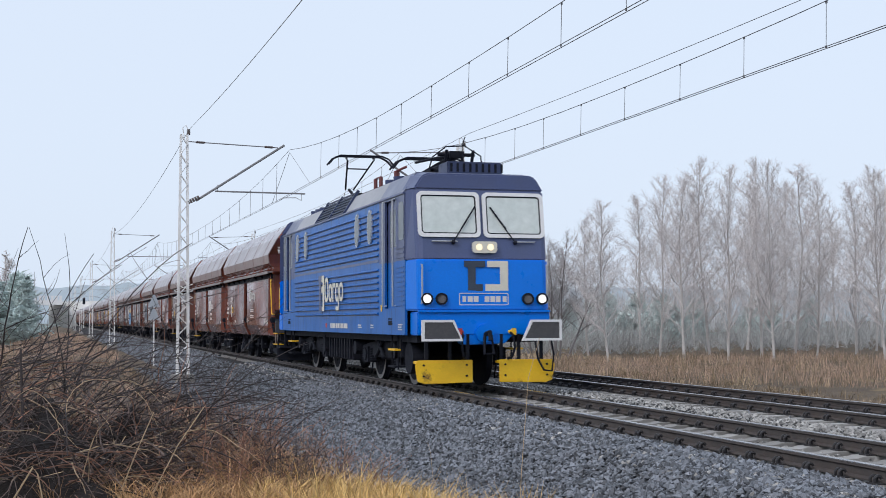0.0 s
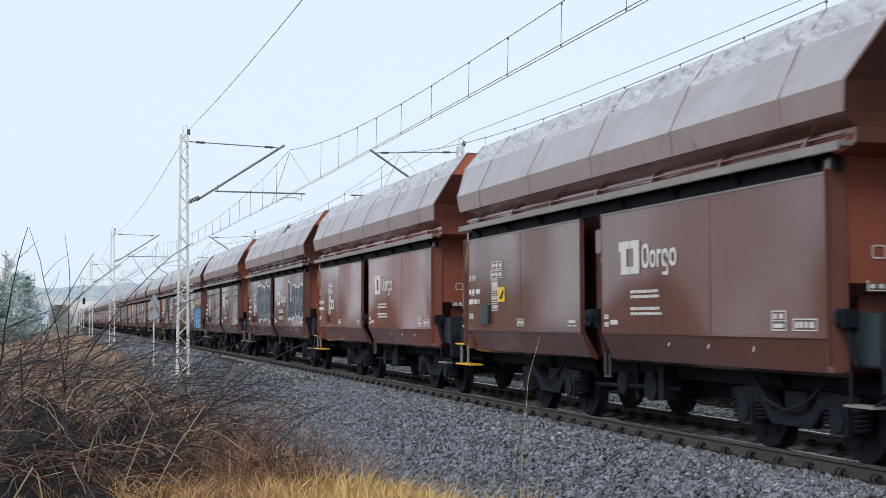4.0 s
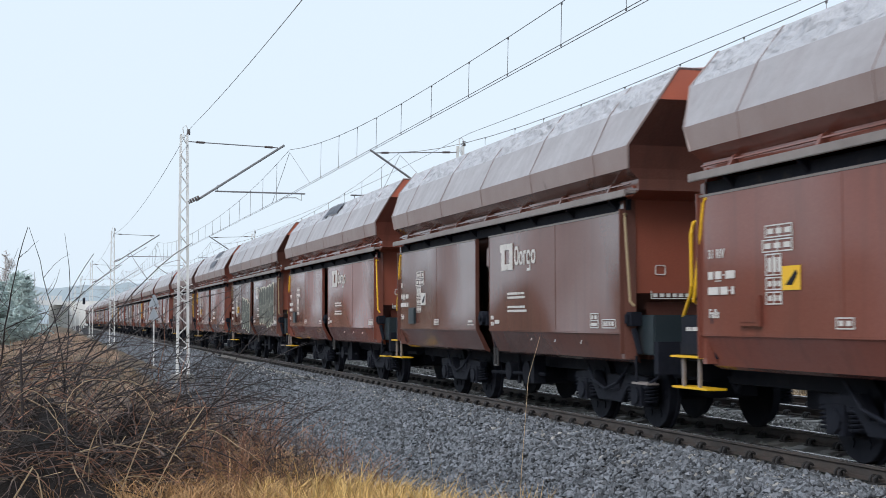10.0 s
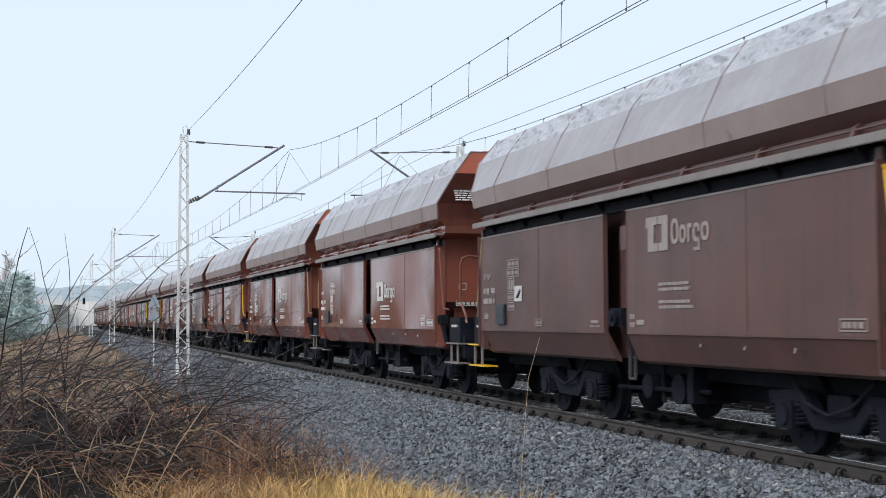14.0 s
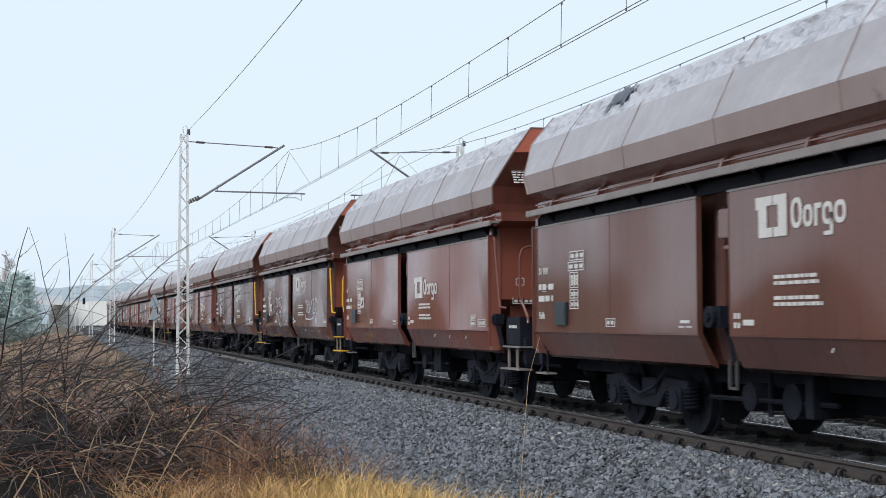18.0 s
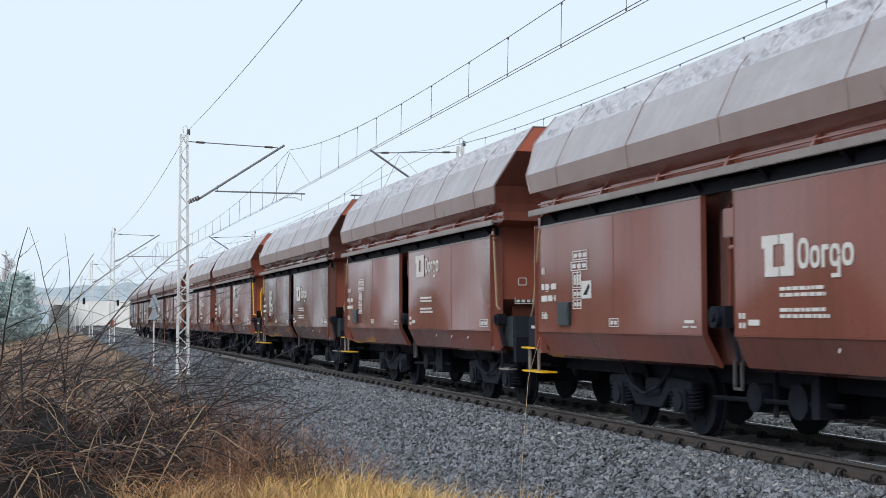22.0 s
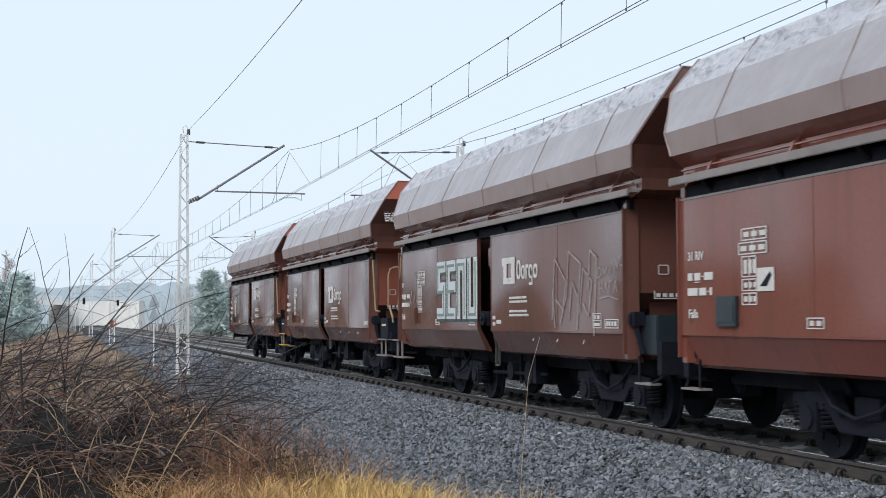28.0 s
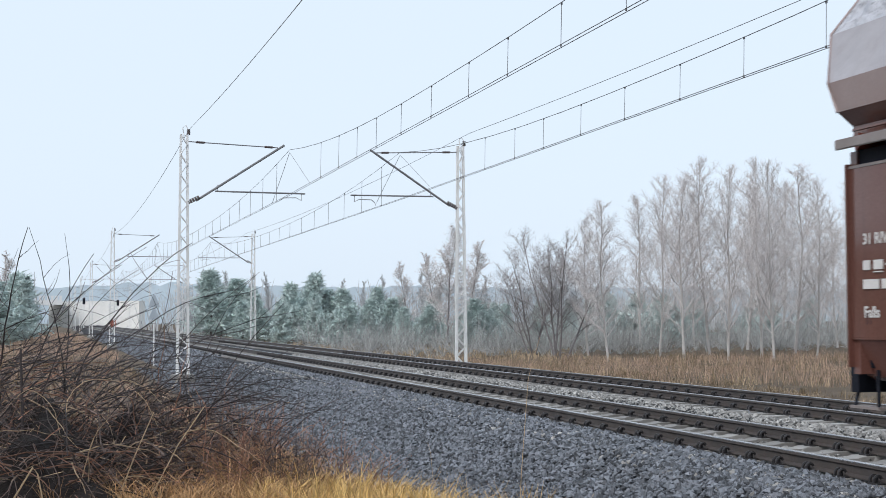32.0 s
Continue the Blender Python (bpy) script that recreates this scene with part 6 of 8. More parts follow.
        for y in (1.62, 2.52):
            part("door_rail", lambda s: s.tube([(q * 1.44, 0, 1.72), (q * 1.53, 0, 1.70), (q * 1.53, 0, 3.98), (q * 1.44, 0, 4.0)], 0.021, 7), M_SILVER, LOCO, "pale upright door rail", key="door_rail%d" % q, m=turn @ Matrix.Translation((0, y, 0)))
        cw = part("cab_window", lambda s: s.prism([(q * 1.0 * y, z) for y, z in rounded(0.92, 1.34, 3.08, 3.88, 0.10)] if q > 0 else [(y, z) for y, z in rounded(0.92, 1.34, 3.08, 3.88, 0.10)], "x", q * 1.466, q * 1.476), M_SIDEGLASS, LOCO, "grey side window", key="cab_window%d" % q, m=turn)
        for k in range(13):
            z = 1.72 + 0.10 * k
            if not 2.6 < z < 2.7:
                part("short_rib", lambda s: s.box(q * 1.465, q * 1.485, 0.88, 1.54, -0.014, 0.014), M_SLATE if z > 2.65 else M_SIDEBLUE, LOCO, key="short_rib%d" % q, m=turn @ Matrix.Translation((0, 0, z)))
        part("foothold", lambda s: s.box(q * 1.43, q * 1.475, 1.9, 2.25, 1.30, 1.45), M_BLACK, LOCO, key="foothold%d" % q, m=turn)
        for z in (0.42, 0.78):
            part("cab_step", lambda s: s.box(q * 1.15, q * 1.45, 1.78, 2.36, -0.02, 0.02), M_YELLOW if z > 0.5 else M_GEAR, LOCO, key="cab_step%d" % q, m=turn @ Matrix.Translation((0, 0, z)))
        part("step_frame", lambda s: [s.tube([(q * 1.36, y, 1.12), (q * 1.36, y, 0.36)], 0.02, 5) for y in (1.8, 2.34)], M_GEAR, LOCO, key="step_frame%d" % q, m=turn)
    part("cab_roof", lambda s: s.prism([(-1.47, 4.06), (1.47, 4.06), (1.19, 4.50), (-1.19, 4.50)], "y", 0.95, 3.1), M_CABROOF, LOCO, "blue-grey cab roof", 0.01, m=turn)

part("roof_blower", lambda s: s.box(-0.48, 0.74, 1.05, 1.75, 4.44, 4.76), M_LOUVRE, LOCO, "dark roof blower box", 0.02)
part("blower_grille", lambda s: [s.box(-0.42 + 0.14 * k, -0.37 + 0.14 * k, 1.035, 1.05, 4.54, 4.72) for k in range(9)], M_GEAR, LOCO)

# flanks between the cabs
for q in (-1, 1):
    part("flank", lambda s: s.box(q * 1.42, q * 1.47, 3.08, LEN - 3.08, 1.10, 4.04), M_SIDEBLUE, LOCO, "ribbed blue flank", key="flank%d" % q)
    part("belt_line", lambda s: s.box(q * 1.465, q * 1.478, 3.10, LEN - 3.10, 2.70, 2.76), M_SLATE, LOCO, key="belt_line%d" % q)
    part("gutter", lambda s: s.box(q * 1.46, q * 1.50, 0.85, LEN - 0.85, 4.03, 4.07), M_SLATE, LOCO, key="gutter%d" % q)
    part("sole_edge", lambda s: s.box(q * 1.465, q * 1.48, 0.85, LEN - 0.85, 1.10, 1.13).box(q * 1.465, q * 1.476, 0.85, LEN - 0.85, 1.40, 1.42), M_SIDEBLUE, LOCO, key="sole_edge%d" % q)
    rib_z = [1.56 + 0.138 * k for k in range(8)] + [2.86 + 0.138 * k for k in range(8)]
    for z in rib_z:
        part("rib", lambda s: s.prism([(q * 1.468, -0.03), (q * 1.508, -0.016), (q * 1.508, 0.004), (q * 1.468, 0.024)], "y", 3.14, LEN - 3.14), M_SIDEBLUE, LOCO, key="rib%d" % q, m=Matrix.Translation((0, 0, z)))
        # dark strip along each rib's underside paints the shade that it casts
        part("rib_groove", lambda s: s.box(q * 1.466, q * 1.474, 3.14, LEN - 3.14, -0.048, -0.030), M_LOUVRE, LOCO, "dark strip standing in for a rib's shade", key="rib_groove%d" % q, m=Matrix.Translation((0, 0, z)))
    for y in (3.88, 5.22, 11.95, 13.30):
        ph = part("porthole", lambda s: s.prism([(0.235 * math.cos(a), 3.53 + 0.40 * math.sin(a)) for a in [2 * math.pi * k / 24 for k in range(24)]], "x", q * 1.475, q * 1.516), M_SILVER, LOCO, "oval window with a pale rim", key="porthole%d" % q, m=Matrix.Translation((0, y, 0)))
        part("porthole_glass", lambda s: s.prism([(0.195 * math.cos(a), 3.53 + 0.36 * math.sin(a)) for a in [2 * math.pi * k / 24 for k in range(24)]], "x", q * 1.50, q * 1.52), M_SIDEGLASS, ph, key="porthole_glass%d" % q)
    # the sloping roof side: pale panels and dark louvres
    slope = [(q * 1.47, 4.06), (q * 1.19, 4.50), (q * 1.13, 4.46), (q * 1.42, 4.0)]
    for y0, y1 in ((3.1, 6.72), (10.55, LEN - 3.1)):
        part("roof_panel", lambda s: s.prism(slope, "y", y0, y1), M_ROOFGREY, LOCO, "pale grey sloping roof panel", 0.006, key="roof_panel%d%.1f" % (q, y0))
    slope = [(q * 1.49, 4.06), (q * 1.12, 4.64), (q * 1.06, 4.60), (q * 1.43, 4.02)]
    part("louvre_bed", lambda s: s.prism([(x - q * 0.05, z - 0.04) for x, z in slope], "y", 6.72, 10.55), M_BLACK, LOCO, key="louvre_bed%d" % q)
    for k in range(7):
        f = (k + 0.5) / 7
        part("louvre", lambda s: s.box(-0.025, 0.025, 6.76, 10.5, -0.016, 0.016), M_LOUVRE, LOCO, key="louvre", m=Matrix.Translation((q * (1.49 - 0.37 * f), 0, 4.06 + 0.58 * f)))
    for y in (6.76, 8.62, 10.5):
        part("louvre_frame", lambda s: s.prism([(x + q * 0.025, z + 0.03) for x, z in slope], "y", -0.04, 0.04), M_LOUVRE, LOCO, key="louvre_frame%d" % q, m=Matrix.Translation((0, y, 0)))
part("roof_deck", lambda s: s.prism([(-1.18, 4.45), (1.18, 4.45), (0.8, 4.57), (-0.8, 4.57)], "y", 3.1, LEN - 3.1), M_SLATE, LOCO)
part("under_tray", lambda s: s.box(-1.3, 1.3, 0.5, LEN - 0.5, 0.95, 1.12), M_BLACK, LOCO)
part("transformer_case", lambda s: s.box(-1.22, 1.22, 6.9, 9.85, 0.42, 1.0), M_GEAR, LOCO, "dark ribbed underfloor case", 0.02)
for k in range(9):
    part("case_rib", lambda s: s.box(-1.27, -1.21, -0.05, 0.05, 0.45, 0.95), M_GEAR, LOCO, m=Matrix.Translation((0, 7.1 + 0.32 * k, 0)))
for k, y in enumerate((3.6, 4.4, 12.4, 13.1, 13.8)):
    part("roof_vent", lambda s: s.tube([(-0.62, 0, 4.5), (-0.62, 0, 4.68)], 0.14, 10), M_LOUVRE, LOCO, m=Matrix.Translation((-0.25, y, 0)))
part("roof_switch", lambda s: s.tube([(-0.5, 5.3, 4.55), (-0.5, 5.3, 5.0)], 0.07, 8).tube([(-0.5, 5.3, 5.0), (-0.4, 4.8, 5.05)], 0.03, 6).box(-0.7, 0.0, 4.3, 5.0, 4.56, 4.72), M_ROOFRED, LOCO, "red-brown roof switch gear")
part("roof_conduit", lambda s: s.tube([(-0.6, 3.2, 4.72), (-0.6, 9.0, 4.74), (-0.55, 13.2, 4.72)], 0.02, 5), M_BLACK, LOCO)

# the raised current collector, and the folded one
COL = part("current_collector", lambda s: s.box(-0.55, 0.55, 10.2, 12.0, 4.66, 4.72).tube([(-0.5, 10.3, 4.5), (-0.5, 10.3, 4.7)], 0.06, 7).tube([(0.5, 10.3, 4.5), (0.5, 10.3, 4.7)], 0.06, 7).tube([(-0.5, 11.9, 4.5), (-0.5, 11.9, 4.7)], 0.06, 7).tube([(0.5, 11.9, 4.5), (0.5, 11.9, 4.7)], 0.06, 7), M_GEAR, LOCO, "raised current collector touching the wire", m=Matrix.Translation((0, 0.95, 0)))
part("lower_arm", lambda s: s.tube([(0, 10.5, 4.72), (0, 12.1, 5.28)], 0.045, 7), M_GEAR, COL)
part("upper_arm", lambda s: s.tube([(-0.12, 12.05, 5.28), (-0.38, 10.55, 5.98)], 0.026, 6).tube([(0.12, 12.05, 5.28), (0.38, 10.55, 5.98)], 0.026, 6).tube([(-0.3, 10.95, 5.78), (0.3, 10.95, 5.78)], 0.02, 5), M_GEAR, COL)
part("coupling_rod", lambda s: s.tube([(0.1, 10.95, 4.75), (0.1, 12.25, 5.2)], 0.018, 5), M_GEAR, COL)
for dy in (-0.15, 0.15):
    part("contact_strip", lambda s: s.tube([(-0.95, 0, 5.84), (-0.80, 0, 6.02), (-0.60, 0, 6.10), (0.60, 0, 6.10), (0.80, 0, 6.02), (0.95, 0, 5.84)], 0.024, 6), M_GEAR, COL, m=Matrix.Translation((0, 10.55 + dy, 0)))
part("strip_bridge", lambda s: [s.tube([(x, 10.38, 6.06), (x, 10.72, 6.06)], 0.018, 5).tube([(x, 10.55, 5.98), (x, 10.55, 6.06)], 0.02, 5) for x in (-0.4, 0.4)], M_GEAR, COL)
FOLD = part("folded_collector", lambda s: s.box(-0.5, 0.5, 2.3, 2.42, 4.66, 4.72).box(-0.5, 0.5, 4.2, 4.32, 4.66, 4.72).box(-0.5, -0.42, 2.3, 4.3, 4.68, 4.74).box(0.42, 0.5, 2.3, 4.3, 4.68, 4.74), M_GEAR, LOCO, "folded current collector")
for x, y in ((-0.45, 2.36), (0.45, 2.36), (-0.45, 4.26), (0.45, 4.26)):
    part("insulator", lambda s: [s.tube([(0, 0, 4.5 + 0.045 * k), (0, 0, 4.53 + 0.045 * k)], 0.075, 8) for k in range(4)], M_INSUL, FOLD, m=Matrix.Translation((x, y, 0)))
part("lower_arm", lambda s: s.tube([(0, 4.2, 4.80), (0, 2.0, 5.02)], 0.055, 7).tube([(-0.3, 4.0, 4.78), (-0.1, 2.2, 4.98)], 0.03, 6), M_GEAR, FOLD, key="lower_arm_fold")
part("upper_arm", lambda s: s.tube([(-0.1, 2.0, 5.02), (-0.38, 4.0, 5.06)], 0.03, 6).tube([(0.1, 2.0, 5.02), (0.38, 4.0, 5.06)], 0.03, 6).tube([(-0.2, 2.9, 5.04), (0.2, 2.9, 5.04)], 0.022, 5), M_GEAR, FOLD, key="upper_arm_fold")
for dy in (-0.15, 0.15):
    part("contact_strip", lambda s: s.tube([(-0.95, 0, 4.90), (-0.80, 0, 5.08), (-0.60, 0, 5.16), (0.60, 0, 5.16), (0.80, 0, 5.08), (0.95, 0, 4.90)], 0.024, 6), M_GEAR, FOLD, key="contact_strip_fold", m=Matrix.Translation((0, 4.05 + dy, 0)))
part("knuckle", lambda s: s.tube([(-0.42, 2.0, 5.02), (0.42, 2.0, 5.02)], 0.04, 7).tube([(-0.30, 2.3, 4.74), (-0.12, 2.0, 5.02)], 0.03, 6).tube([(0.30, 2.3, 4.74), (0.12, 2.0, 5.02)], 0.03, 6).box(-0.16, 0.16, 1.92, 2.10, 4.95, 5.09).tube([(-0.3, 1.9, 4.7), (-0.3, 1.7, 5.08)], 0.035, 6).tube([(0.3, 1.9, 4.7), (0.3, 1.7, 5.08)], 0.035, 6), M_GEAR, FOLD)
for k, x in enumerate((-0.22, 0.22)):
    part("tension_spring", lambda s: s.tube([(x, 2.5, 4.80), (x * 0.7, 3.7, 4.84)], 0.055, 8), M_GEAR, FOLD, key="tension_spring%d" % k)
part("roof_cable", lambda s: s.tube([(-0.5, 2.4, 4.75), (-0.55, 1.95, 4.95), (-0.30, 1.75, 5.16), (0.1, 1.7, 5.18), (0.5, 1.8, 4.98), (0.6, 2.0, 4.6)], 0.016, 5), M_GEAR, FOLD)
part("roof_fuse", lambda s: [s.tube([(-0.75, 5.9 + 0.55 * k, 4.56), (-0.75, 5.9 + 0.55 * k, 4.92)], 0.05, 7) for k in range(2)] + [s.tube([(-0.75, 5.9, 4.92), (-0.75, 6.45, 4.92)], 0.02, 5)], M_ROOFRED, LOCO, "red-brown roof insulator pair")
part("roof_horn", lambda s: s.tube([(0.0, 1.5, 4.7), (0.0, 1.5, 5.2), (0.05, 1.5, 5.35)], 0.012, 5), M_GEAR, LOCO)


def loco_wheel(s):
    for q in (-1, 1):
        s.wheel(q * 0.69, q * 0.80, 0, 0, 0.60, 30)
        s.wheel(q * 0.655, q * 0.69, 0, 0, 0.645, 30)
        s.wheel(q * 0.80, q * 0.90, 0, 0, 0.17, 14)
    s.wheel(-0.7, 0.7, 0, 0, 0.1, 8)


def loco_rim(s, q):
    s.prism([(0.6 * math.cos(2 * math.pi * k / 30), 0.6 * math.sin(2 * math.pi * k / 30)) for k in range(30)], "x", q * 0.798, q * 0.806)


def loco_web(s, q):
    s.wheel(q * 0.806, q * 0.815, 0, 0, 0.50, 26)
    for k in range(8):
        a = k * math.pi / 4
        s.wheel(q * 0.815, q * 0.822, 0.33 * math.cos(a), 0.33 * math.sin(a), 0.09, 8)


def loco_bogie(s):
    for q in (-1, 1):
        s.prism([(-2.15, 0.62), (-2.15, 0.80), (-0.9, 0.92), (0.9, 0.92), (2.15, 0.80), (2.15, 0.62), (0.8, 0.55), (-0.8, 0.55)], "x", q * 0.98, q * 1.12)
    s.box(-1.0, 1.0, -0.4, 0.4, 0.5, 0.9)


for yb in (4.15, 12.45):
    bg = part("bogie", loco_bogie, M_GEAR, LOCO, key="loco_bogie", bevel=0.015, m=pose(0, yb, 0))
    for ya in (-1.6, 1.6):
        ws = part("wheelset", loco_wheel, M_GEAR, LOCO, key="loco_wheelset", m=pose(0, yb + ya, 0.60))
        ROLLING.append((ws, yb + ya, 0.60))
        for q in (-1, 1):
            part("tyre", lambda s: loco_rim(s, q), M_TREAD, ws, "pale worn tyre rim", key="tyre%d" % q)
            part("wheel_web", lambda s: loco_web(s, q), M_GEAR, ws, key="wheel_web%d" % q)
        for q in (-1, 1):
            part("axle_box", lambda s: s.box(-0.12, 0.12, -0.22, 0.22, -0.2, 0.18).wheel(-0.15, 0.15, 0, 0, 0.15, 12), M_GEAR, bg, key="loco_axle_box", m=pose(q * 1.05, ya, 0.60))
            for e in (-0.42, 0.42):
                part("spring", lambda s: s.tube([(0.11 * math.cos(a), 0.11 * math.sin(a), 0.0275 * a / math.pi) for a in [i * math.pi / 4 for i in range(49)]], 0.022, 4), M_GEAR, bg, key="loco_spring", m=pose(q * 1.05, ya + e, 0.42))
            part("sand_pipe", lambda s: s.tube([(0, 0, 1.0), (0, 0.05, 0.5), (0, 0.18, 0.15)], 0.022, 5), M_GEAR, bg, m=pose(q * 0.78, ya + (0.8 if ya > 0 else -0.95), 0))
    for e in (-1, 1):
        part("damper", lambda s: s.tube([(-1.18, -0.5 * e, 0.92), (-1.20, 0.1 * e, 0.55)], 0.045, 7), M_GEAR, bg, key="damper%d" % e, m=pose(0, e * 0.3, 0))
    part("sand_box", lambda s: s.box(-1.32, -1.0, -2.45, -2.1, 0.62, 1.02), M_GEAR, bg, bevel=0.02)
for y in (2.55, 6.45, 10.3, 14.2):
    part("reservoir", lambda s: s.wheel(-1.28, -0.5, 0, 0.74, 0.17, 16), M_GEAR, LOCO, m=Matrix.Translation((0, y, 0)))
part("front_cylinder", lambda s: s.wheel(-1.25, -0.9, 1.35, 0.62, 0.34, 20), M_GEAR, LOCO, "large dark round cover")

# emblem and markings on the flank
X = -1.510
part("emblem", lambda s: bars(s, [(0.0, 0.36, 0.78, 0.95), (0.06, 0.36, 0.0, 0.12), (0.16, 0.36, 0.12, 0.8), (0.0, 0.16, 0.50, 0.66)], 0.004), M_CREAM, LOCO, "large cream emblem", key="loco_emblem", m=on_flank(X, 9.55, 1.65))
part("emblem_shade", lambda s: bars(s, [(-0.42, -0.02, 0.78, 0.95), (-0.34, -0.12, 0.0, 0.8), (-0.12, 0.05, 0.0, 0.14)], 0.004), M_SLATE, LOCO, "dark half of the emblem", m=on_flank(X, 9.55, 1.65))
part("emblem_word", lambda s: (ring(s, 0, 0.50, 0, 0.66, 0.11), ring(s, 0.55, 0.98, 0, 0.48, 0.10), bars(s, [(1.04, 1.15, 0, 0.48), (1.15, 1.36, 0.37, 0.48)]), ring(s, 1.40, 1.83, 0, 0.48, 0.10), bars(s, [(1.73, 1.83, -0.2, 0.2), (1.45, 1.83, -0.22, -0.12)]), ring(s, 1.88, 2.33, 0, 0.48, 0.10)), M_CREAM, LOCO, "row of cream rounded shapes", key="loco_word", m=on_flank(X, 9.12, 1.88))
part("hatch", lambda s: rim(s, rounded(0, 0.95, 0, 0.24, 0.02), rounded(0.015, 0.935, 0.015, 0.225, 0.018), 0.006), M_SLATE, LOCO, m=on_flank(-1.478, 9.6, 1.46))
part("red_plate", lambda s: bars(s, [(0, 0.17, 0, 0.11)]), M_REDPIPE, LOCO, "small red plate", m=on_flank(-1.478, 9.15, 1.22))
part("number_bars", lambda s: bars(s, [(0, 0.17, 0, 0.12), (0.25, 0.6, 0, 0.12), (0.68, 0.86, 0, 0.12), (0.92, 1.12, 0, 0.12), (1.18, 1.22, 0, 0.12), (1.3, 1.6, 0, 0.12), (1.68, 1.98, 0, 0.12), (2.02, 2.1, 0, 0.12)]), M_WHITE, LOCO, key="loco_number_bars", m=on_flank(-1.478, 8.5, 1.21))
part("small_marks", lambda s: (notice(s, 2, 0.4, 3), None), M_WHITE, LOCO, m=on_flank(-1.478, 5.2, 1.28))
part("small_marks", lambda s: (notice(s, 2, 0.3, 5), None), M_WHITE, LOCO, key="small_marks_b", m=on_flank(-1.478, 3.9, 1.28))
part("small_marks", lambda s: (notice(s, 3, 0.35, 6), None), M_WHITE, LOCO, key="small_marks_c", m=on_flank(-1.478, 1.35, 1.30))
part("jack_mark", lambda s: s.prism(rounded(0, 0.12, 0, 0.14, 0.02), "z", 0, 0.006), M_YELLOW, LOCO, m=on_flank(-1.478, 2.9, 1.6))
part("body_core", lambda s: s.box(-1.33, 1.33, 0.6, LEN - 0.6, 1.12, 4.0), M_BLACK, LOCO)


# ---- plants ----
def blades(name, mat, label, spots, height, width, seed, lean=0.35, category="grass"):
    """Grass blades: bent, tapering strips that stand on the ground."""
    rnd = np.random.RandomState(seed)
    p = np.array(spots)
    n = len(p)
    h = height * (0.45 + 0.75 * rnd.rand(n))
    a, b = rnd.rand(n) * 6.283, rnd.rand(n) * 6.283
    out = np.stack([np.cos(a), np.sin(a)], -1) * (lean * h * (0.3 + rnd.rand(n)))[:, None]
    side = np.stack([np.cos(b), np.sin(b)], -1) * (width * (0.6 + 0.8 * rnd.rand(n)))[:, None]
    v = np.zeros((n, 5, 3))
    for k, (f, w, q) in enumerate(((0, 1, 0), (0, -1, 0), (0.6, 0.7, 0.35), (0.6, -0.7, 0.35), (1.0, 0, 1.0))):
        v[:, k, :2] = p[:, :2] + out * q + side * w * 0.5
        v[:, k, 2] = p[:, 2] + h * (f if k < 4 else 0.97) * (1 - 0.15 * q)
    i = (np.arange(n) * 5)[:, None]
    f = [tuple(x) for x in (i + np.array([0, 1, 3, 2])).tolist()] + [tuple(x) for x in (i + np.array([2, 3, 4])).tolist()]
    return stuff(name, v.reshape(-1, 3).tolist(), f, mat, label, category)


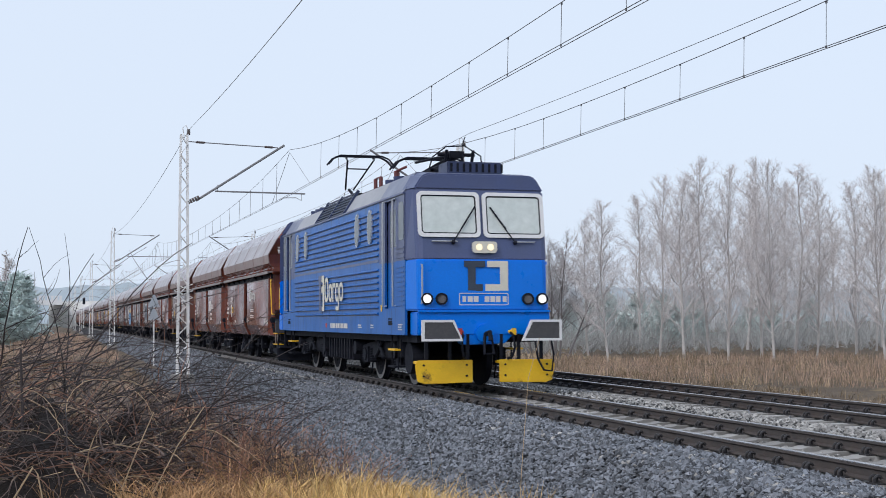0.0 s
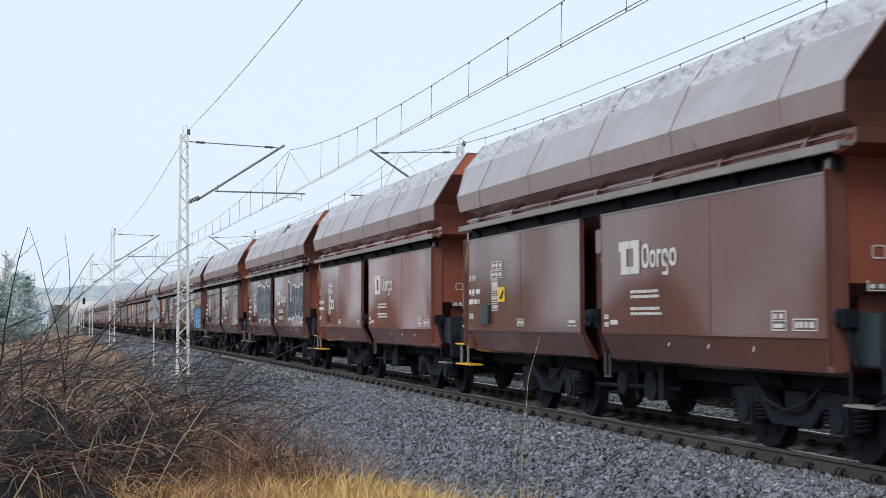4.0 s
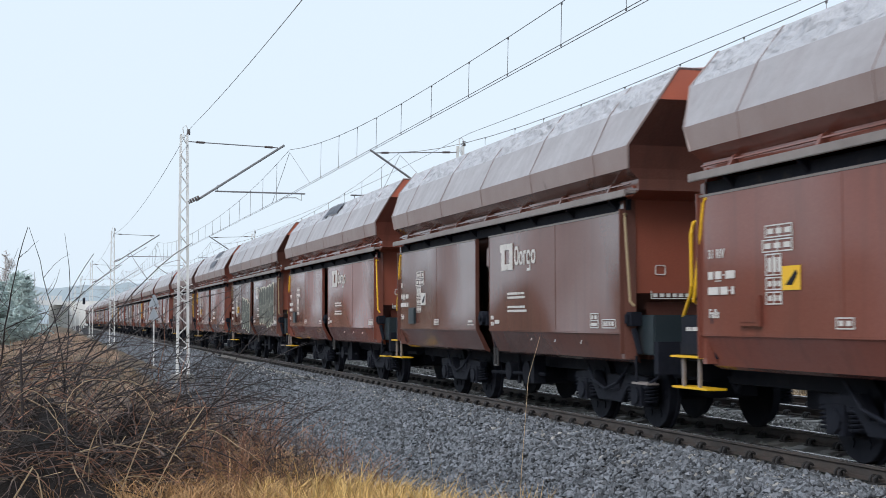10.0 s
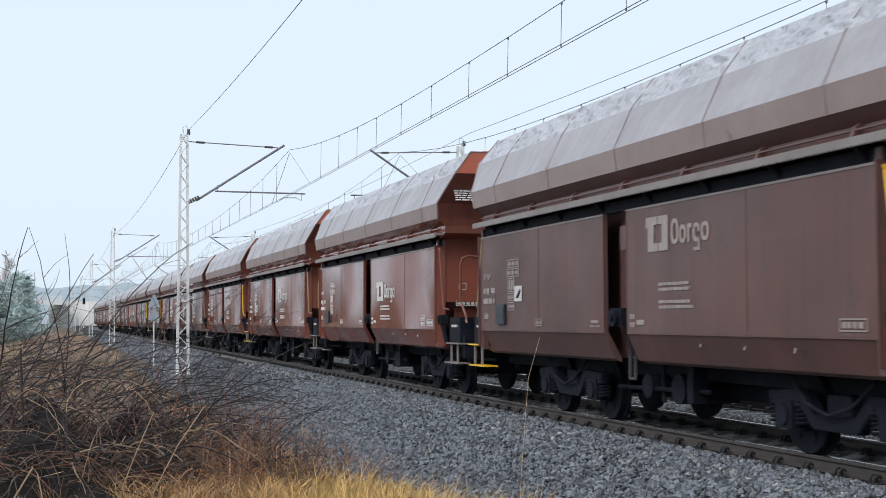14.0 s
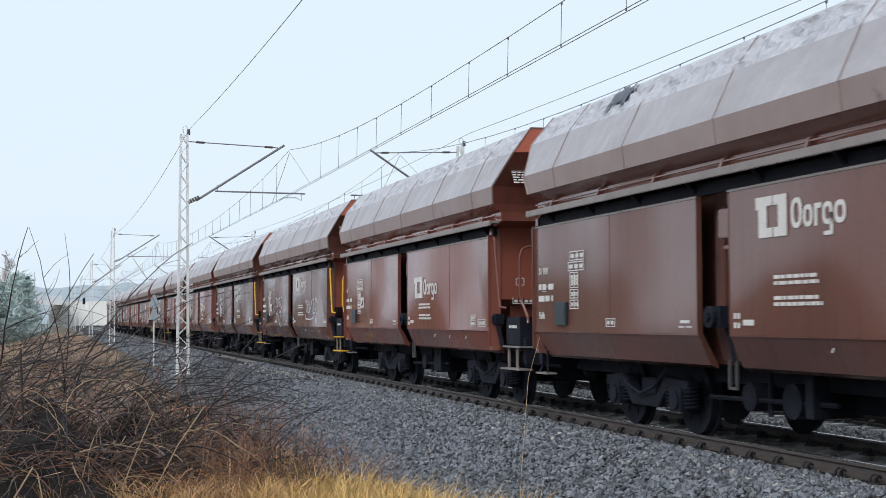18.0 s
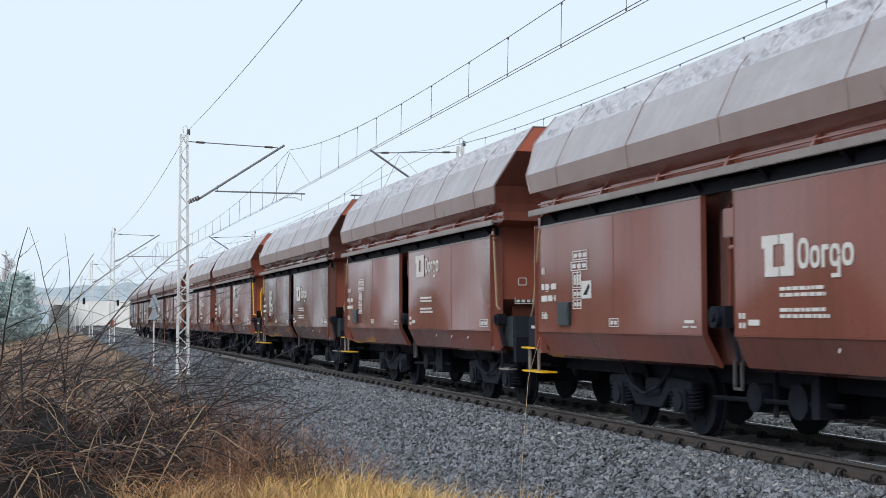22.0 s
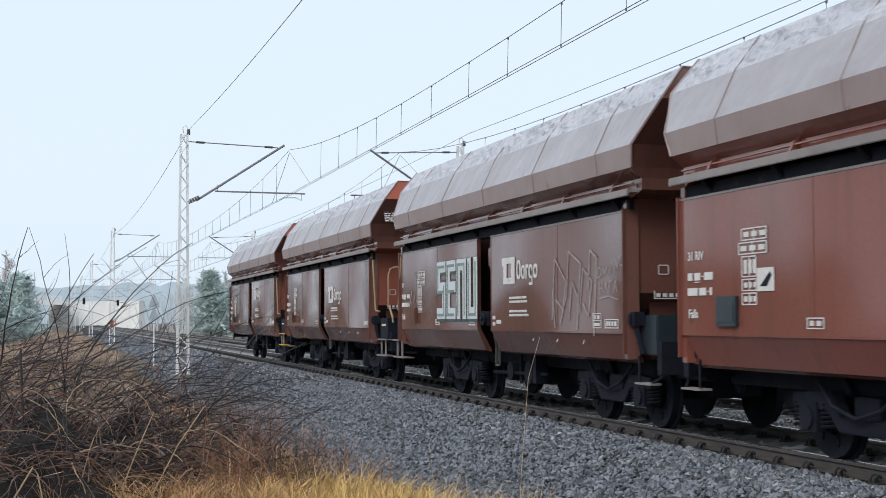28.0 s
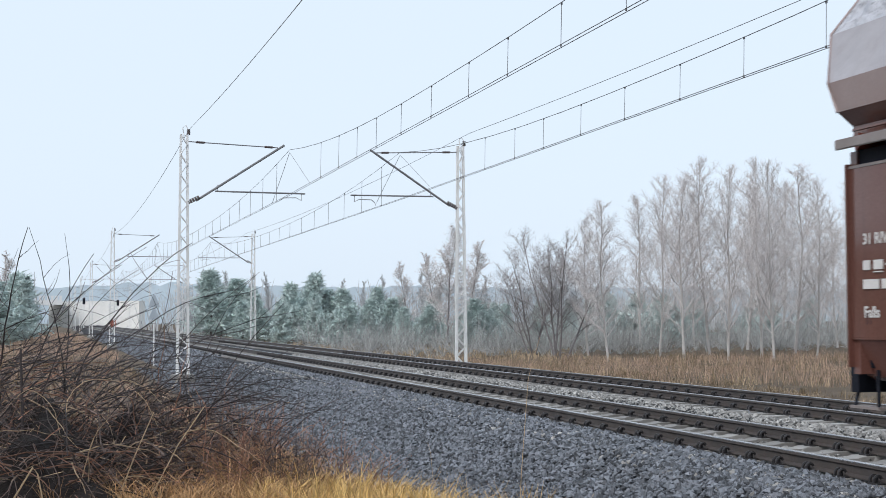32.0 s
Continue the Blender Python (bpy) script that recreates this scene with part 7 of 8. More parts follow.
def build_grass():
    rnd = random.Random(21)

    def field(n, x0, x1, y0, y1, clump=0.0, cells=1.2, power=1.0, keep=None):
        out = []
        while len(out) < n:
            x, y = rnd.uniform(x0, x1), y0 + (y1 - y0) * rnd.random() ** power
            if keep and not keep(x, y):
                continue
            if clump and noise.noise((x * cells, y * cells, 7)) < clump - 0.5 + rnd.random() * 0.6 - 0.3:
                continue
            out.append((x, y, ground_z(x, y) - 0.02))
        return out

    def tufts(n, each, x0, x1, y0, y1, spread, keep=None):
        out = []
        while n:
            x, y = rnd.uniform(x0, x1), rnd.uniform(y0, y1)
            if keep and not keep(x, y):
                continue
            n -= 1
            r = spread * rnd.uniform(0.5, 1.4)
            for _ in range(int(each * rnd.uniform(0.4, 1.5))):
                u, w = x + rnd.gauss(0, r), y + rnd.gauss(0, r)
                out.append((u, w, ground_z(u, w) - 0.02))
        return out

    front = lambda x, y: x > -6.75 + (y - 12) * 0.20 and x < -3.2 - (y - 12.0) * 0.30
    blades("straw_grass", M_GRASS, "straw-yellow winter grass tussocks in the foreground", tufts(150, 24, -7.3, -3.2, 12.2, 15.2, 0.05, front), 0.42, 0.013, 1, 0.7)
    blades("tall_straw_grass", M_GRASS, "tall straw-coloured grass tufts in front of the ballast", tufts(60, 12, -6.4, -4.1, 10.7, 12.3, 0.05), 0.84, 0.009, 16, 0.35)
    blades("flattened_grass", M_DRYGRASS, "flattened pale grass between the tussocks", field(3000, -7.3, -3.4, 12.0, 14.6, 0.3, 1.5, 1.0, front), 0.17, 0.009, 11, 2.2)
    blades("rusty_grass", M_TAWNY, "rust-brown dead grass beside the brambles", tufts(160, 24, -7.4, -4.9, 13.6, 17.5, 0.10, lambda x, y: x < -4.75 - (y - 13.6) * 0.12), 0.42, 0.008, 12, 0.9)
    blades("rusty_tussocks", M_TAWNY, "rust-brown grass tussocks between straw and brambles", tufts(90, 22, -7.9, -6.0, 12.3, 14.2, 0.06), 0.44, 0.009, 18, 0.9)
    blades("tall_rusty_grass", M_TAWNY, "tall rust-brown dead grass leaning on the brambles", tufts(34, 20, -7.2, -5.75, 13.6, 15.8, 0.06), 0.74, 0.008, 23, 0.7)
    blades("drooping_grass", M_DRYGRASS, "drooping brown grass at the foot of the brambles", tufts(26, 16, -8.6, -5.8, 12.6, 14.8, 0.06), 0.46, 0.007, 24, 1.3)
    blades("tawny_grass", M_DRYGRASS, "tawny dead grass under the brambles", field(4500, -9.8, -5.3, 13.8, 20, 0.34, 1.1), 0.36, 0.009, 2, 0.8)
    blades("verge_grass", M_REED, "rust-brown dead grass along the verge", field(7500, -14, -5.5, 20, 75, 0.42, 0.4, 1.4), 0.30, 0.02, 3, 0.8)
    blades("verge_tussocks", M_STRAWDARK, "dull olive grass tussocks along the verge", tufts(160, 26, -13, -5.3, 19, 60, 0.14), 0.32, 0.016, 13, 0.9)
    blades("matted_grass", M_STRAWPALE, "matted pale grass beyond the tracks", tufts(230, 22, 7.4, 16, 22, 72, 0.20), 0.30, 0.016, 4, 1.1)
    blades("matted_tussocks", M_STRAWDARK, "lumpy dull brown grass tussocks beyond the tracks", tufts(420, 24, 7.2, 17, 20, 76, 0.24), 0.34, 0.018, 14, 0.9)
    reedbed = lambda x, y: x > 8 + (y - 36) * 0.05 and y > 60 - (x - 8) * 1.6
    blades("reeds", M_REED, "tall russet reeds in front of the birches", field(9500, 10.5, 36, 36, 72, 0.46, 0.22, 1.0, reedbed), 0.75, 0.014, 5, 0.5, "reeds")
    blades("pale_reeds", M_STRAWPALE, "pale straw clumps among the reeds", tufts(170, 16, 9.5, 34, 36, 72, 0.3, reedbed), 0.6, 0.014, 17, 0.6, "reeds")
    blades("dark_reeds", M_STRAWDARK, "dull brown weeds among the reeds", tufts(520, 14, 10.5, 38, 38, 76, 0.35, reedbed), 0.65, 0.016, 15, 0.5, "weeds")
    blades("far_verge_grass", M_REED, "rust-brown grass on the far verge", field(6000, -18, -4.6, 72, 190, 0.2, 0.2, 1.2), 0.42, 0.06, 19, 0.8)
    blades("far_grass", M_STRAWPALE, "pale dead grass by the far tracks", field(5000, 7.0, 24, 70, 150, 0.3, 0.2), 0.5, 0.035, 6, 0.5)


def stem(s, rnd, p, d, length, r, droop, wild, sides=3, n=6, taper=0.35):
    """A drooping, wandering stem; gives back its points."""
    pts = [Vector(p)]
    d = Vector(d).normalized()
    for _ in range(n):
        d = (d + Vector((rnd.gauss(0, wild), rnd.gauss(0, wild), rnd.gauss(0, wild) - droop))).normalized()
        pts.append(pts[-1] + d * (length / n))
    s.tube(pts, r, sides, r * taper, caps=False)
    return pts


def build_brambles():
    """A heap of tangled stems with long arching shoots, in several bushes side by side."""
    spots = ((-9.3, 14.4, 1.5), (-8.75, 13.8, 1.4), (-8.3, 14.6, 1.45), (-7.75, 14.2, 1.35), (-7.2, 14.8, 1.2), (-6.7, 15.4, 0.95), (-6.25, 15.0, 0.7), (-7.4, 13.7, 0.8), (-9.2, 16.2, 1.5), (-8.2, 16.6, 1.3), (-7.3, 17.2, 1.0), (-9.1, 13.1, 0.8), (-8.2, 13.2, 0.65))
    for k, (bx, by, bh) in enumerate(spots):
        rnd = random.Random(100 + k)
        bush = base_of("bramble_bush", "leafless dark brown bramble bush with arching shoots", "bush", "bramble bushes", pose(bx, by, ground_z(bx, by) - 0.03))
        tangle, shoots, red, pale = Shape(), Shape(), Shape(), Shape()
        for _ in range(120):
            a, q = rnd.uniform(0, 6.283), rnd.uniform(0, 0.65)
            p = (q * math.cos(a), q * math.sin(a), rnd.uniform(0.12, 0.95) * bh * (1 - 0.7 * q * q))
            d = (rnd.gauss(0, 1.0), rnd.gauss(0, 0.6), rnd.gauss(0.2, 0.6))
            to = rnd.random()
            stem(tangle if to < 0.62 else red if to < 0.88 else pale, rnd, p, d, rnd.uniform(0.35, 1.0), rnd.choice((0.003, 0.005, 0.006, 0.008)), 0.12, 0.16, 3, 7)
        for _ in range(30):
            a, q = rnd.uniform(0, 6.283), rnd.uniform(0, 0.5)
            p = (q * math.cos(a), q * math.sin(a), rnd.uniform(0.0, 0.4) * bh)
            pts = stem(tangle, rnd, p, (rnd.gauss(0.1, 0.8), rnd.gauss(0, 0.5), rnd.uniform(0.5, 1.1)), rnd.uniform(0.5, 0.85) * bh, rnd.uniform(0.005, 0.010), 0.12, 0.16, 4, 8)
            for j in range(2, 8):
                if rnd.random() < 0.7:
                    stem(red if rnd.random() < 0.3 else tangle, rnd, pts[j], (rnd.gauss(0, 1), rnd.gauss(0, 1), rnd.gauss(0.3, 0.6)), rnd.uniform(0.15, 0.5), 0.0035, 0.04, 0.2, 3, 4)
        for _ in range(9 if bh > 0.9 else 4):
            a, q = rnd.uniform(0, 6.283), rnd.uniform(0, 0.45)
            d = (rnd.gauss(0.55, 0.55), rnd.gauss(0, 0.4), rnd.uniform(0.35, 1.0))
            pts = stem(shoots, rnd, (q * math.cos(a), q * math.sin(a), rnd.uniform(0.35, 0.8) * bh), d, rnd.uniform(1.0, 1.9) * bh ** 0.7, rnd.uniform(0.006, 0.011), rnd.uniform(0.02, 0.13), 0.06, 4, 10, 0.3)
            for j in range(2, 9):
                if rnd.random() < 0.5:
                    stem(shoots, rnd, pts[j], (rnd.gauss(0.4, 0.8), rnd.gauss(0, 0.8), rnd.uniform(0.0, 1.0)), rnd.uniform(0.15, 0.55), 0.004, 0.02, 0.10, 3, 4)
        for _ in range(5 if k < 5 or k == 8 else 0):
            p = (rnd.uniform(-0.4, 0.3), rnd.uniform(-0.3, 0.3), rnd.uniform(0.4, 0.8) * bh)
            pts = stem(shoots, rnd, p, (rnd.uniform(0.5, 1.1), rnd.gauss(0, 0.25), rnd.uniform(0.55, 1.0)), rnd.uniform(1.3, 2.1), rnd.uniform(0.007, 0.010), rnd.uniform(0.05, 0.11), 0.035, 4, 12, 0.3)
            for j in range(4, 12, 2):
                stem(shoots, rnd, pts[j], (rnd.gauss(0.6, 0.5), rnd.gauss(0, 0.5), rnd.uniform(0.0, 0.9)), rnd.uniform(0.2, 0.5), 0.004, 0.03, 0.08, 3, 4)
        for nm, sh, mat in (("tangle", tangle, M_TWIG), ("red_growth", red, M_TWIGRED), ("pale_growth", pale, M_TWIGPALE), ("arching_growth", shoots, M_SHOOT)):
            ob = put(nm, sh.mesh(nm, mat), bush)
            ob["kind"] = "stuff"
    # added mound: its blackness paints the shaded gaps between the stems
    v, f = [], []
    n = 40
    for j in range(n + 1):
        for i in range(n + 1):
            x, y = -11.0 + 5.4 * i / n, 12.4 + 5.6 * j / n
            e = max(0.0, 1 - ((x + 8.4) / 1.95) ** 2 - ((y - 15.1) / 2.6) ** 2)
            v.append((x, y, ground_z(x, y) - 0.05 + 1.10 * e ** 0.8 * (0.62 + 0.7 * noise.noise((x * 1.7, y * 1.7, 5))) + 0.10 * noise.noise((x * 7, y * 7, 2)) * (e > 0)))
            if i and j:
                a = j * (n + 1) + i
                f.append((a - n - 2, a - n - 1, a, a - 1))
    stuff("leaf_litter", v, f, M_GAPSHADE, "near-black mound added as shade between bramble stems", "litter")
    # a broken upright stake and two bent pale stalks
    thing("dead_stake", lambda s: s.tube([(0, 0, 0), (0.01, 0, 0.9), (-0.02, 0.01, 1.62)], 0.016, 6, 0.013), M_SHOOT, "broken dark upright stem in the brambles", "stem", m=pose(-8.72, 13.6, -0.45))
    for nm, label, pts, r in (("bent_stalk", "bent pale dead stalk", ((-8.86, 12.6, -0.32), (-8.60, 12.6, 0.12), (-8.56, 12.62, 0.06), (-8.48, 12.62, -0.34)), 0.009), ("bent_stalk", "bent pale dead stalk", ((-8.82, 12.5, -0.34), (-8.72, 12.5, -0.12), (-8.62, 12.5, -0.34)), 0.006),
                              ("straight_stalk", "straight pale dead stalk among brambles", ((-7.92, 12.8, -0.40), (-7.7, 12.82, 0.18), (-7.53, 12.85, 0.57)), 0.0065), ("straight_stalk", "straight pale dead stalk among brambles", ((-7.65, 12.9, -0.42), (-7.3, 12.92, 0.25), (-7.05, 12.95, 0.61)), 0.006)):
        thing(nm, lambda s: s.tube([Vector(p) - Vector(pts[0]) for p in pts], r, 5, r * 0.7), M_TWIGPALE, label, "stalk", "bent stalks", m=pose(*pts[0]))
    for x, y, h, dx in ((-5.35, 8.9, 1.92, 0.16), (-5.4, 17.0, 1.05, 0.05), (-4.15, 15.2, 0.8, -0.05), (-6.15, 18.5, 1.1, -0.15)):
        thing("tall_grass_stalk", lambda s: s.tube([(0, 0, 0), (dx * 0.3, 0, h * 0.5), (dx * 0.7, 0.02, h * 0.85), (dx * 1.3, 0.04, h)], 0.0030, 4, 0.0015), M_TWIGPALE, "single tall pale grass stalk", "stalk", "tall stalks", m=pose(x, y, ground_z(x, y) - 0.02))
    for k, (x, y, h) in enumerate(((-5.6, 18.6, 1.0), (-5.3, 20.4, 0.9), (-6.3, 19.0, 1.1), (-5.2, 17.4, 0.7), (-5.4, 23.0, 1.0), (-6.0, 16.2, 0.9), (-5.7, 15.4, 0.75), (-6.5, 16.8, 1.1), (-6.2, 14.8, 0.7), (-5.1, 16.0, 0.6), (-6.9, 18.0, 1.2), (-4.9, 15.0, 0.5), (-6.9, 14.2, 1.0), (-6.5, 13.9, 1.05), (-6.1, 14.3, 0.95), (-6.7, 13.5, 0.9), (-5.8, 14.6, 0.8), (-6.3, 15.4, 1.05), (-7.2, 14.6, 1.1))):
        rnd = random.Random(300 + k)
        sap = base_of("thin_sapling", "thin leafless sapling at the foot of the ballast", "sapling", "saplings", pose(x, y, ground_z(x, y) - 0.03))
        sh = Shape()
        for _ in range(7):
            pts = stem(sh, rnd, (rnd.gauss(0, 0.1), rnd.gauss(0, 0.1), 0), (rnd.gauss(0, 0.35), rnd.gauss(0, 0.35), 1), h * rnd.uniform(0.7, 1.2), 0.007, 0.0, 0.10, 4, 7)
            for j in range(2, 7):
                for _ in range(2):
                    stem(sh, rnd, pts[j], (rnd.gauss(0, 1), rnd.gauss(0, 1), 0.7), rnd.uniform(0.15, 0.45), 0.0035, 0.0, 0.12, 3, 4)
        put("branching", sh.mesh("branching", M_TWIGRED if k % 2 else M_TWIG), sap)["kind"] = "stuff"


def bare_tree(seed, height, spread, limbs, bark, twig, multi=1, low=0.28, up=1.1, twig_r=0.011, fine=14):
    """Meshes of a leafless tree: its trunk with limbs, and its crown of twigs."""
    rnd = random.Random(seed)
    wood, crown = Shape(), Shape()
    for m in range(multi):
        d = (rnd.gauss(0, 0.05 if multi == 1 else 0.20), rnd.gauss(0, 0.05 if multi == 1 else 0.20), 1)
        h = height * (1 if m == 0 else rnd.uniform(0.75, 0.98))
        trunk = stem(wood, rnd, (rnd.gauss(0, 0.12) if multi > 1 else 0, rnd.gauss(0, 0.12) if multi > 1 else 0, -0.1), d, h, 0.0055 * height + 0.012 if multi == 1 else 0.055, -0.01, 0.035, 7, 14, 0.12)
        for k in range(limbs // multi):
            f = low + (0.98 - low) * (k + rnd.random()) / (limbs // multi)
            i = f * 14
            a = trunk[int(i)].lerp(trunk[min(int(i) + 1, 14)], i - int(i))
            t = rnd.uniform(0, 6.283)
            ln = spread * (1.0 - 0.84 * max(f - low, 0) / (1 - low)) * min(1.0, 0.55 + 2.2 * (f - low)) * rnd.uniform(0.7, 1.15)
            lp = stem(wood if multi > 1 and f < 0.6 else crown, rnd, a, (math.cos(t), math.sin(t), up * rnd.uniform(0.7, 1.4) * (1 + 0.7 * f * f)), ln, 0.020 * (1.1 - f) + 0.005, -0.03, 0.10, 4, 6)
            for j in range(1, 7):
                for _ in range(3):
                    dd = (lp[j] - lp[j - 1]).normalized() * 0.6 + Vector((rnd.gauss(0, 0.6), rnd.gauss(0, 0.6), rnd.uniform(-0.2, 0.9)))
                    tp = stem(crown, rnd, lp[j], dd, ln * rnd.uniform(0.22, 0.5), twig_r, 0.0, 0.14, 3, 3)
                    for q in range(1, 4):
                        for _ in range(max(1, fine // 7)):
                            stem(crown, rnd, tp[q], (rnd.gauss(0, 0.8), rnd.gauss(0, 0.8), rnd.uniform(0.0, 1.0)), ln * rnd.uniform(0.10, 0.24), twig_r * 0.75, 0.02, 0.1, 3, 2)
    return wood.mesh("trunk", bark), crown.mesh("crown", twig)


def plant(name, meshes, x, y, label, category, group, scale=1.0, turn=0.0, wide=1.0):
    t = base_of(name, label, category, group, Matrix.Translation((x, y, ground_z(x, y) - 0.05)) @ Matrix.Rotation(turn, 4, "Z") @ Matrix.Diagonal((scale * wide, scale * wide, scale, 1)))
    put("trunk", meshes[0], t)
    put("crown", meshes[1], t)
    return t


def pine_meshes(seed, height, width):
    """A small pine: trunk, boughs and tufts of needles with gaps."""
    rnd = random.Random(seed)
    wood, crown = Shape(), Shape()
    trunk = stem(wood, rnd, (0, 0, -0.1), (rnd.gauss(0, 0.03), rnd.gauss(0, 0.03), 1), height, 0.09, 0, 0.02, 6, 10)
    for k in range(64):
        f = 0.06 + 0.94 * (k / 64)
        i = f * 10
        a = trunk[min(int(i), 9)].lerp(trunk[min(int(i) + 1, 10)], i - int(i))
        t = k * 2.4 + rnd.uniform(-0.3, 0.3)
        ln = width * (1.02 - f) ** 1.15 * rnd.uniform(0.45, 1.15) + 0.06
        lp = stem(wood, rnd, a, (math.cos(t), math.sin(t), 0.35), ln, 0.018, -0.04, 0.06, 3, 4)
        for j in range(1, 5):
            for _ in range(11):
                c = lp[j] + Vector((rnd.gauss(0, 0.13), rnd.gauss(0, 0.13), rnd.gauss(0.04, 0.10)))
                d = Vector((rnd.gauss(0, 1), rnd.gauss(0, 1), rnd.gauss(0.5, 0.6))).normalized()
                u = d.orthogonal().normalized() * rnd.uniform(0.035, 0.07)
                w = d.cross(u)
                e = c + d * rnd.uniform(0.2, 0.45)
                crown.quad(c - u, c + u, e)
                crown.quad(c - w, c + w, e)
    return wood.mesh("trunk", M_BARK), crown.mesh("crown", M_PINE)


def build_trees():
    birches = [bare_tree(40 + k, 10.0, 3.4, 66, M_BIRCH, M_BIRCHTWIG, low=0.15, up=1.12, twig_r=0.0062, fine=7) for k in range(3)]
    for k, (x, y, h) in enumerate(BIRCHES):
        plant("birch_tree", birches[k % 3], x, y, "bare white-barked birch, its fine crown paled for haze", "tree", "birches beyond the tracks", h / 10.0, k * 1.7, 1.25 + 0.2 * math.sin(k * 2.3))
    spreading = bare_tree(60, 8.0, 3.4, 100, M_BARK, M_GREYTWIG, multi=5, low=0.22, up=0.95, twig_r=0.006, fine=7)
    for k, (x, y, h) in enumerate(SPREADING):
        plant("spreading_tree", spreading, x, y, "dark leafless tree with several spreading stems", "tree", "", h / 8.0, k * 2.1, 1.25)
    mid = [bare_tree(70 + k, 9.0, 2.6, 36, M_BARK, M_BIRCHTWIG, low=0.15, up=1.3, twig_r=0.017, fine=10) for k in range(2)]
    for k, (x, y, h) in enumerate(MIDTREES):
        plant("leafless_tree", mid[k % 2], x, y, "leafless tree behind young pines, paled for haze", "tree", "leafless trees", h / 9.0, k * 1.3, 1.4)
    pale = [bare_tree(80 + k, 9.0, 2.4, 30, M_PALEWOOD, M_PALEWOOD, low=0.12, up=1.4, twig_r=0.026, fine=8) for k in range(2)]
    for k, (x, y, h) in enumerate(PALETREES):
        plant("haze_pale_tree", pale[k % 2], x, y, "leafless tree far off, paled for haze", "tree", "far leafless trees", h / 9.0, k * 1.9)
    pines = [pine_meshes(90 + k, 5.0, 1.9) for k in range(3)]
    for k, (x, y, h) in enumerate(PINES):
        plant("young_pine", pines[k % 3], x, y, "young pine paled for haze among dead grass", "tree", "young pines", h / 5.0, k * 1.1, 1.5 + 0.3 * math.sin(k * 1.9))
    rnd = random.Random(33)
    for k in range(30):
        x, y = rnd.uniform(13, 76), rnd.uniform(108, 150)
        plant("young_pine", pines[k % 3], x, y, "young pine paled for haze among dead grass", "tree", "young pines", rnd.uniform(0.6, 1.0), k * 1.3, rnd.uniform(1.3, 1.9))
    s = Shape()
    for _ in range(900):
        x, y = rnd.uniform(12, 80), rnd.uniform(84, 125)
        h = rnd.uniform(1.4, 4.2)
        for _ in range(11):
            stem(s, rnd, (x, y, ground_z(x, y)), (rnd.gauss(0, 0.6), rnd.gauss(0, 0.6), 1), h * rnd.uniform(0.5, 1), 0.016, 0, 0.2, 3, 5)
    ob = tagged(new("undergrowth", s.mesh("undergrowth", M_SHRUB)), "leafless undergrowth behind the birches, paled for haze", "undergrowth", "", "stuff")
    s = Shape()
    for _ in range(420):
        x, y = rnd.uniform(-70, 170), rnd.uniform(190, 330)
        if x < 9 and x > -10 - (y - 190) * 0.05:
            continue
        h = rnd.uniform(5, 9.5)
        for _ in range(5):
            stem(s, rnd, (x + rnd.gauss(0, 1), y, ground_z(x, y)), (rnd.gauss(0, 0.25), rnd.gauss(0, 0.1), 1), h, 0.10, 0, 0.12, 3, 4)
    tagged(new("far_wood", s.mesh("far_wood", M_PALEWOOD)), "leafless wood far off, paled for haze", "wood", "", "stuff")


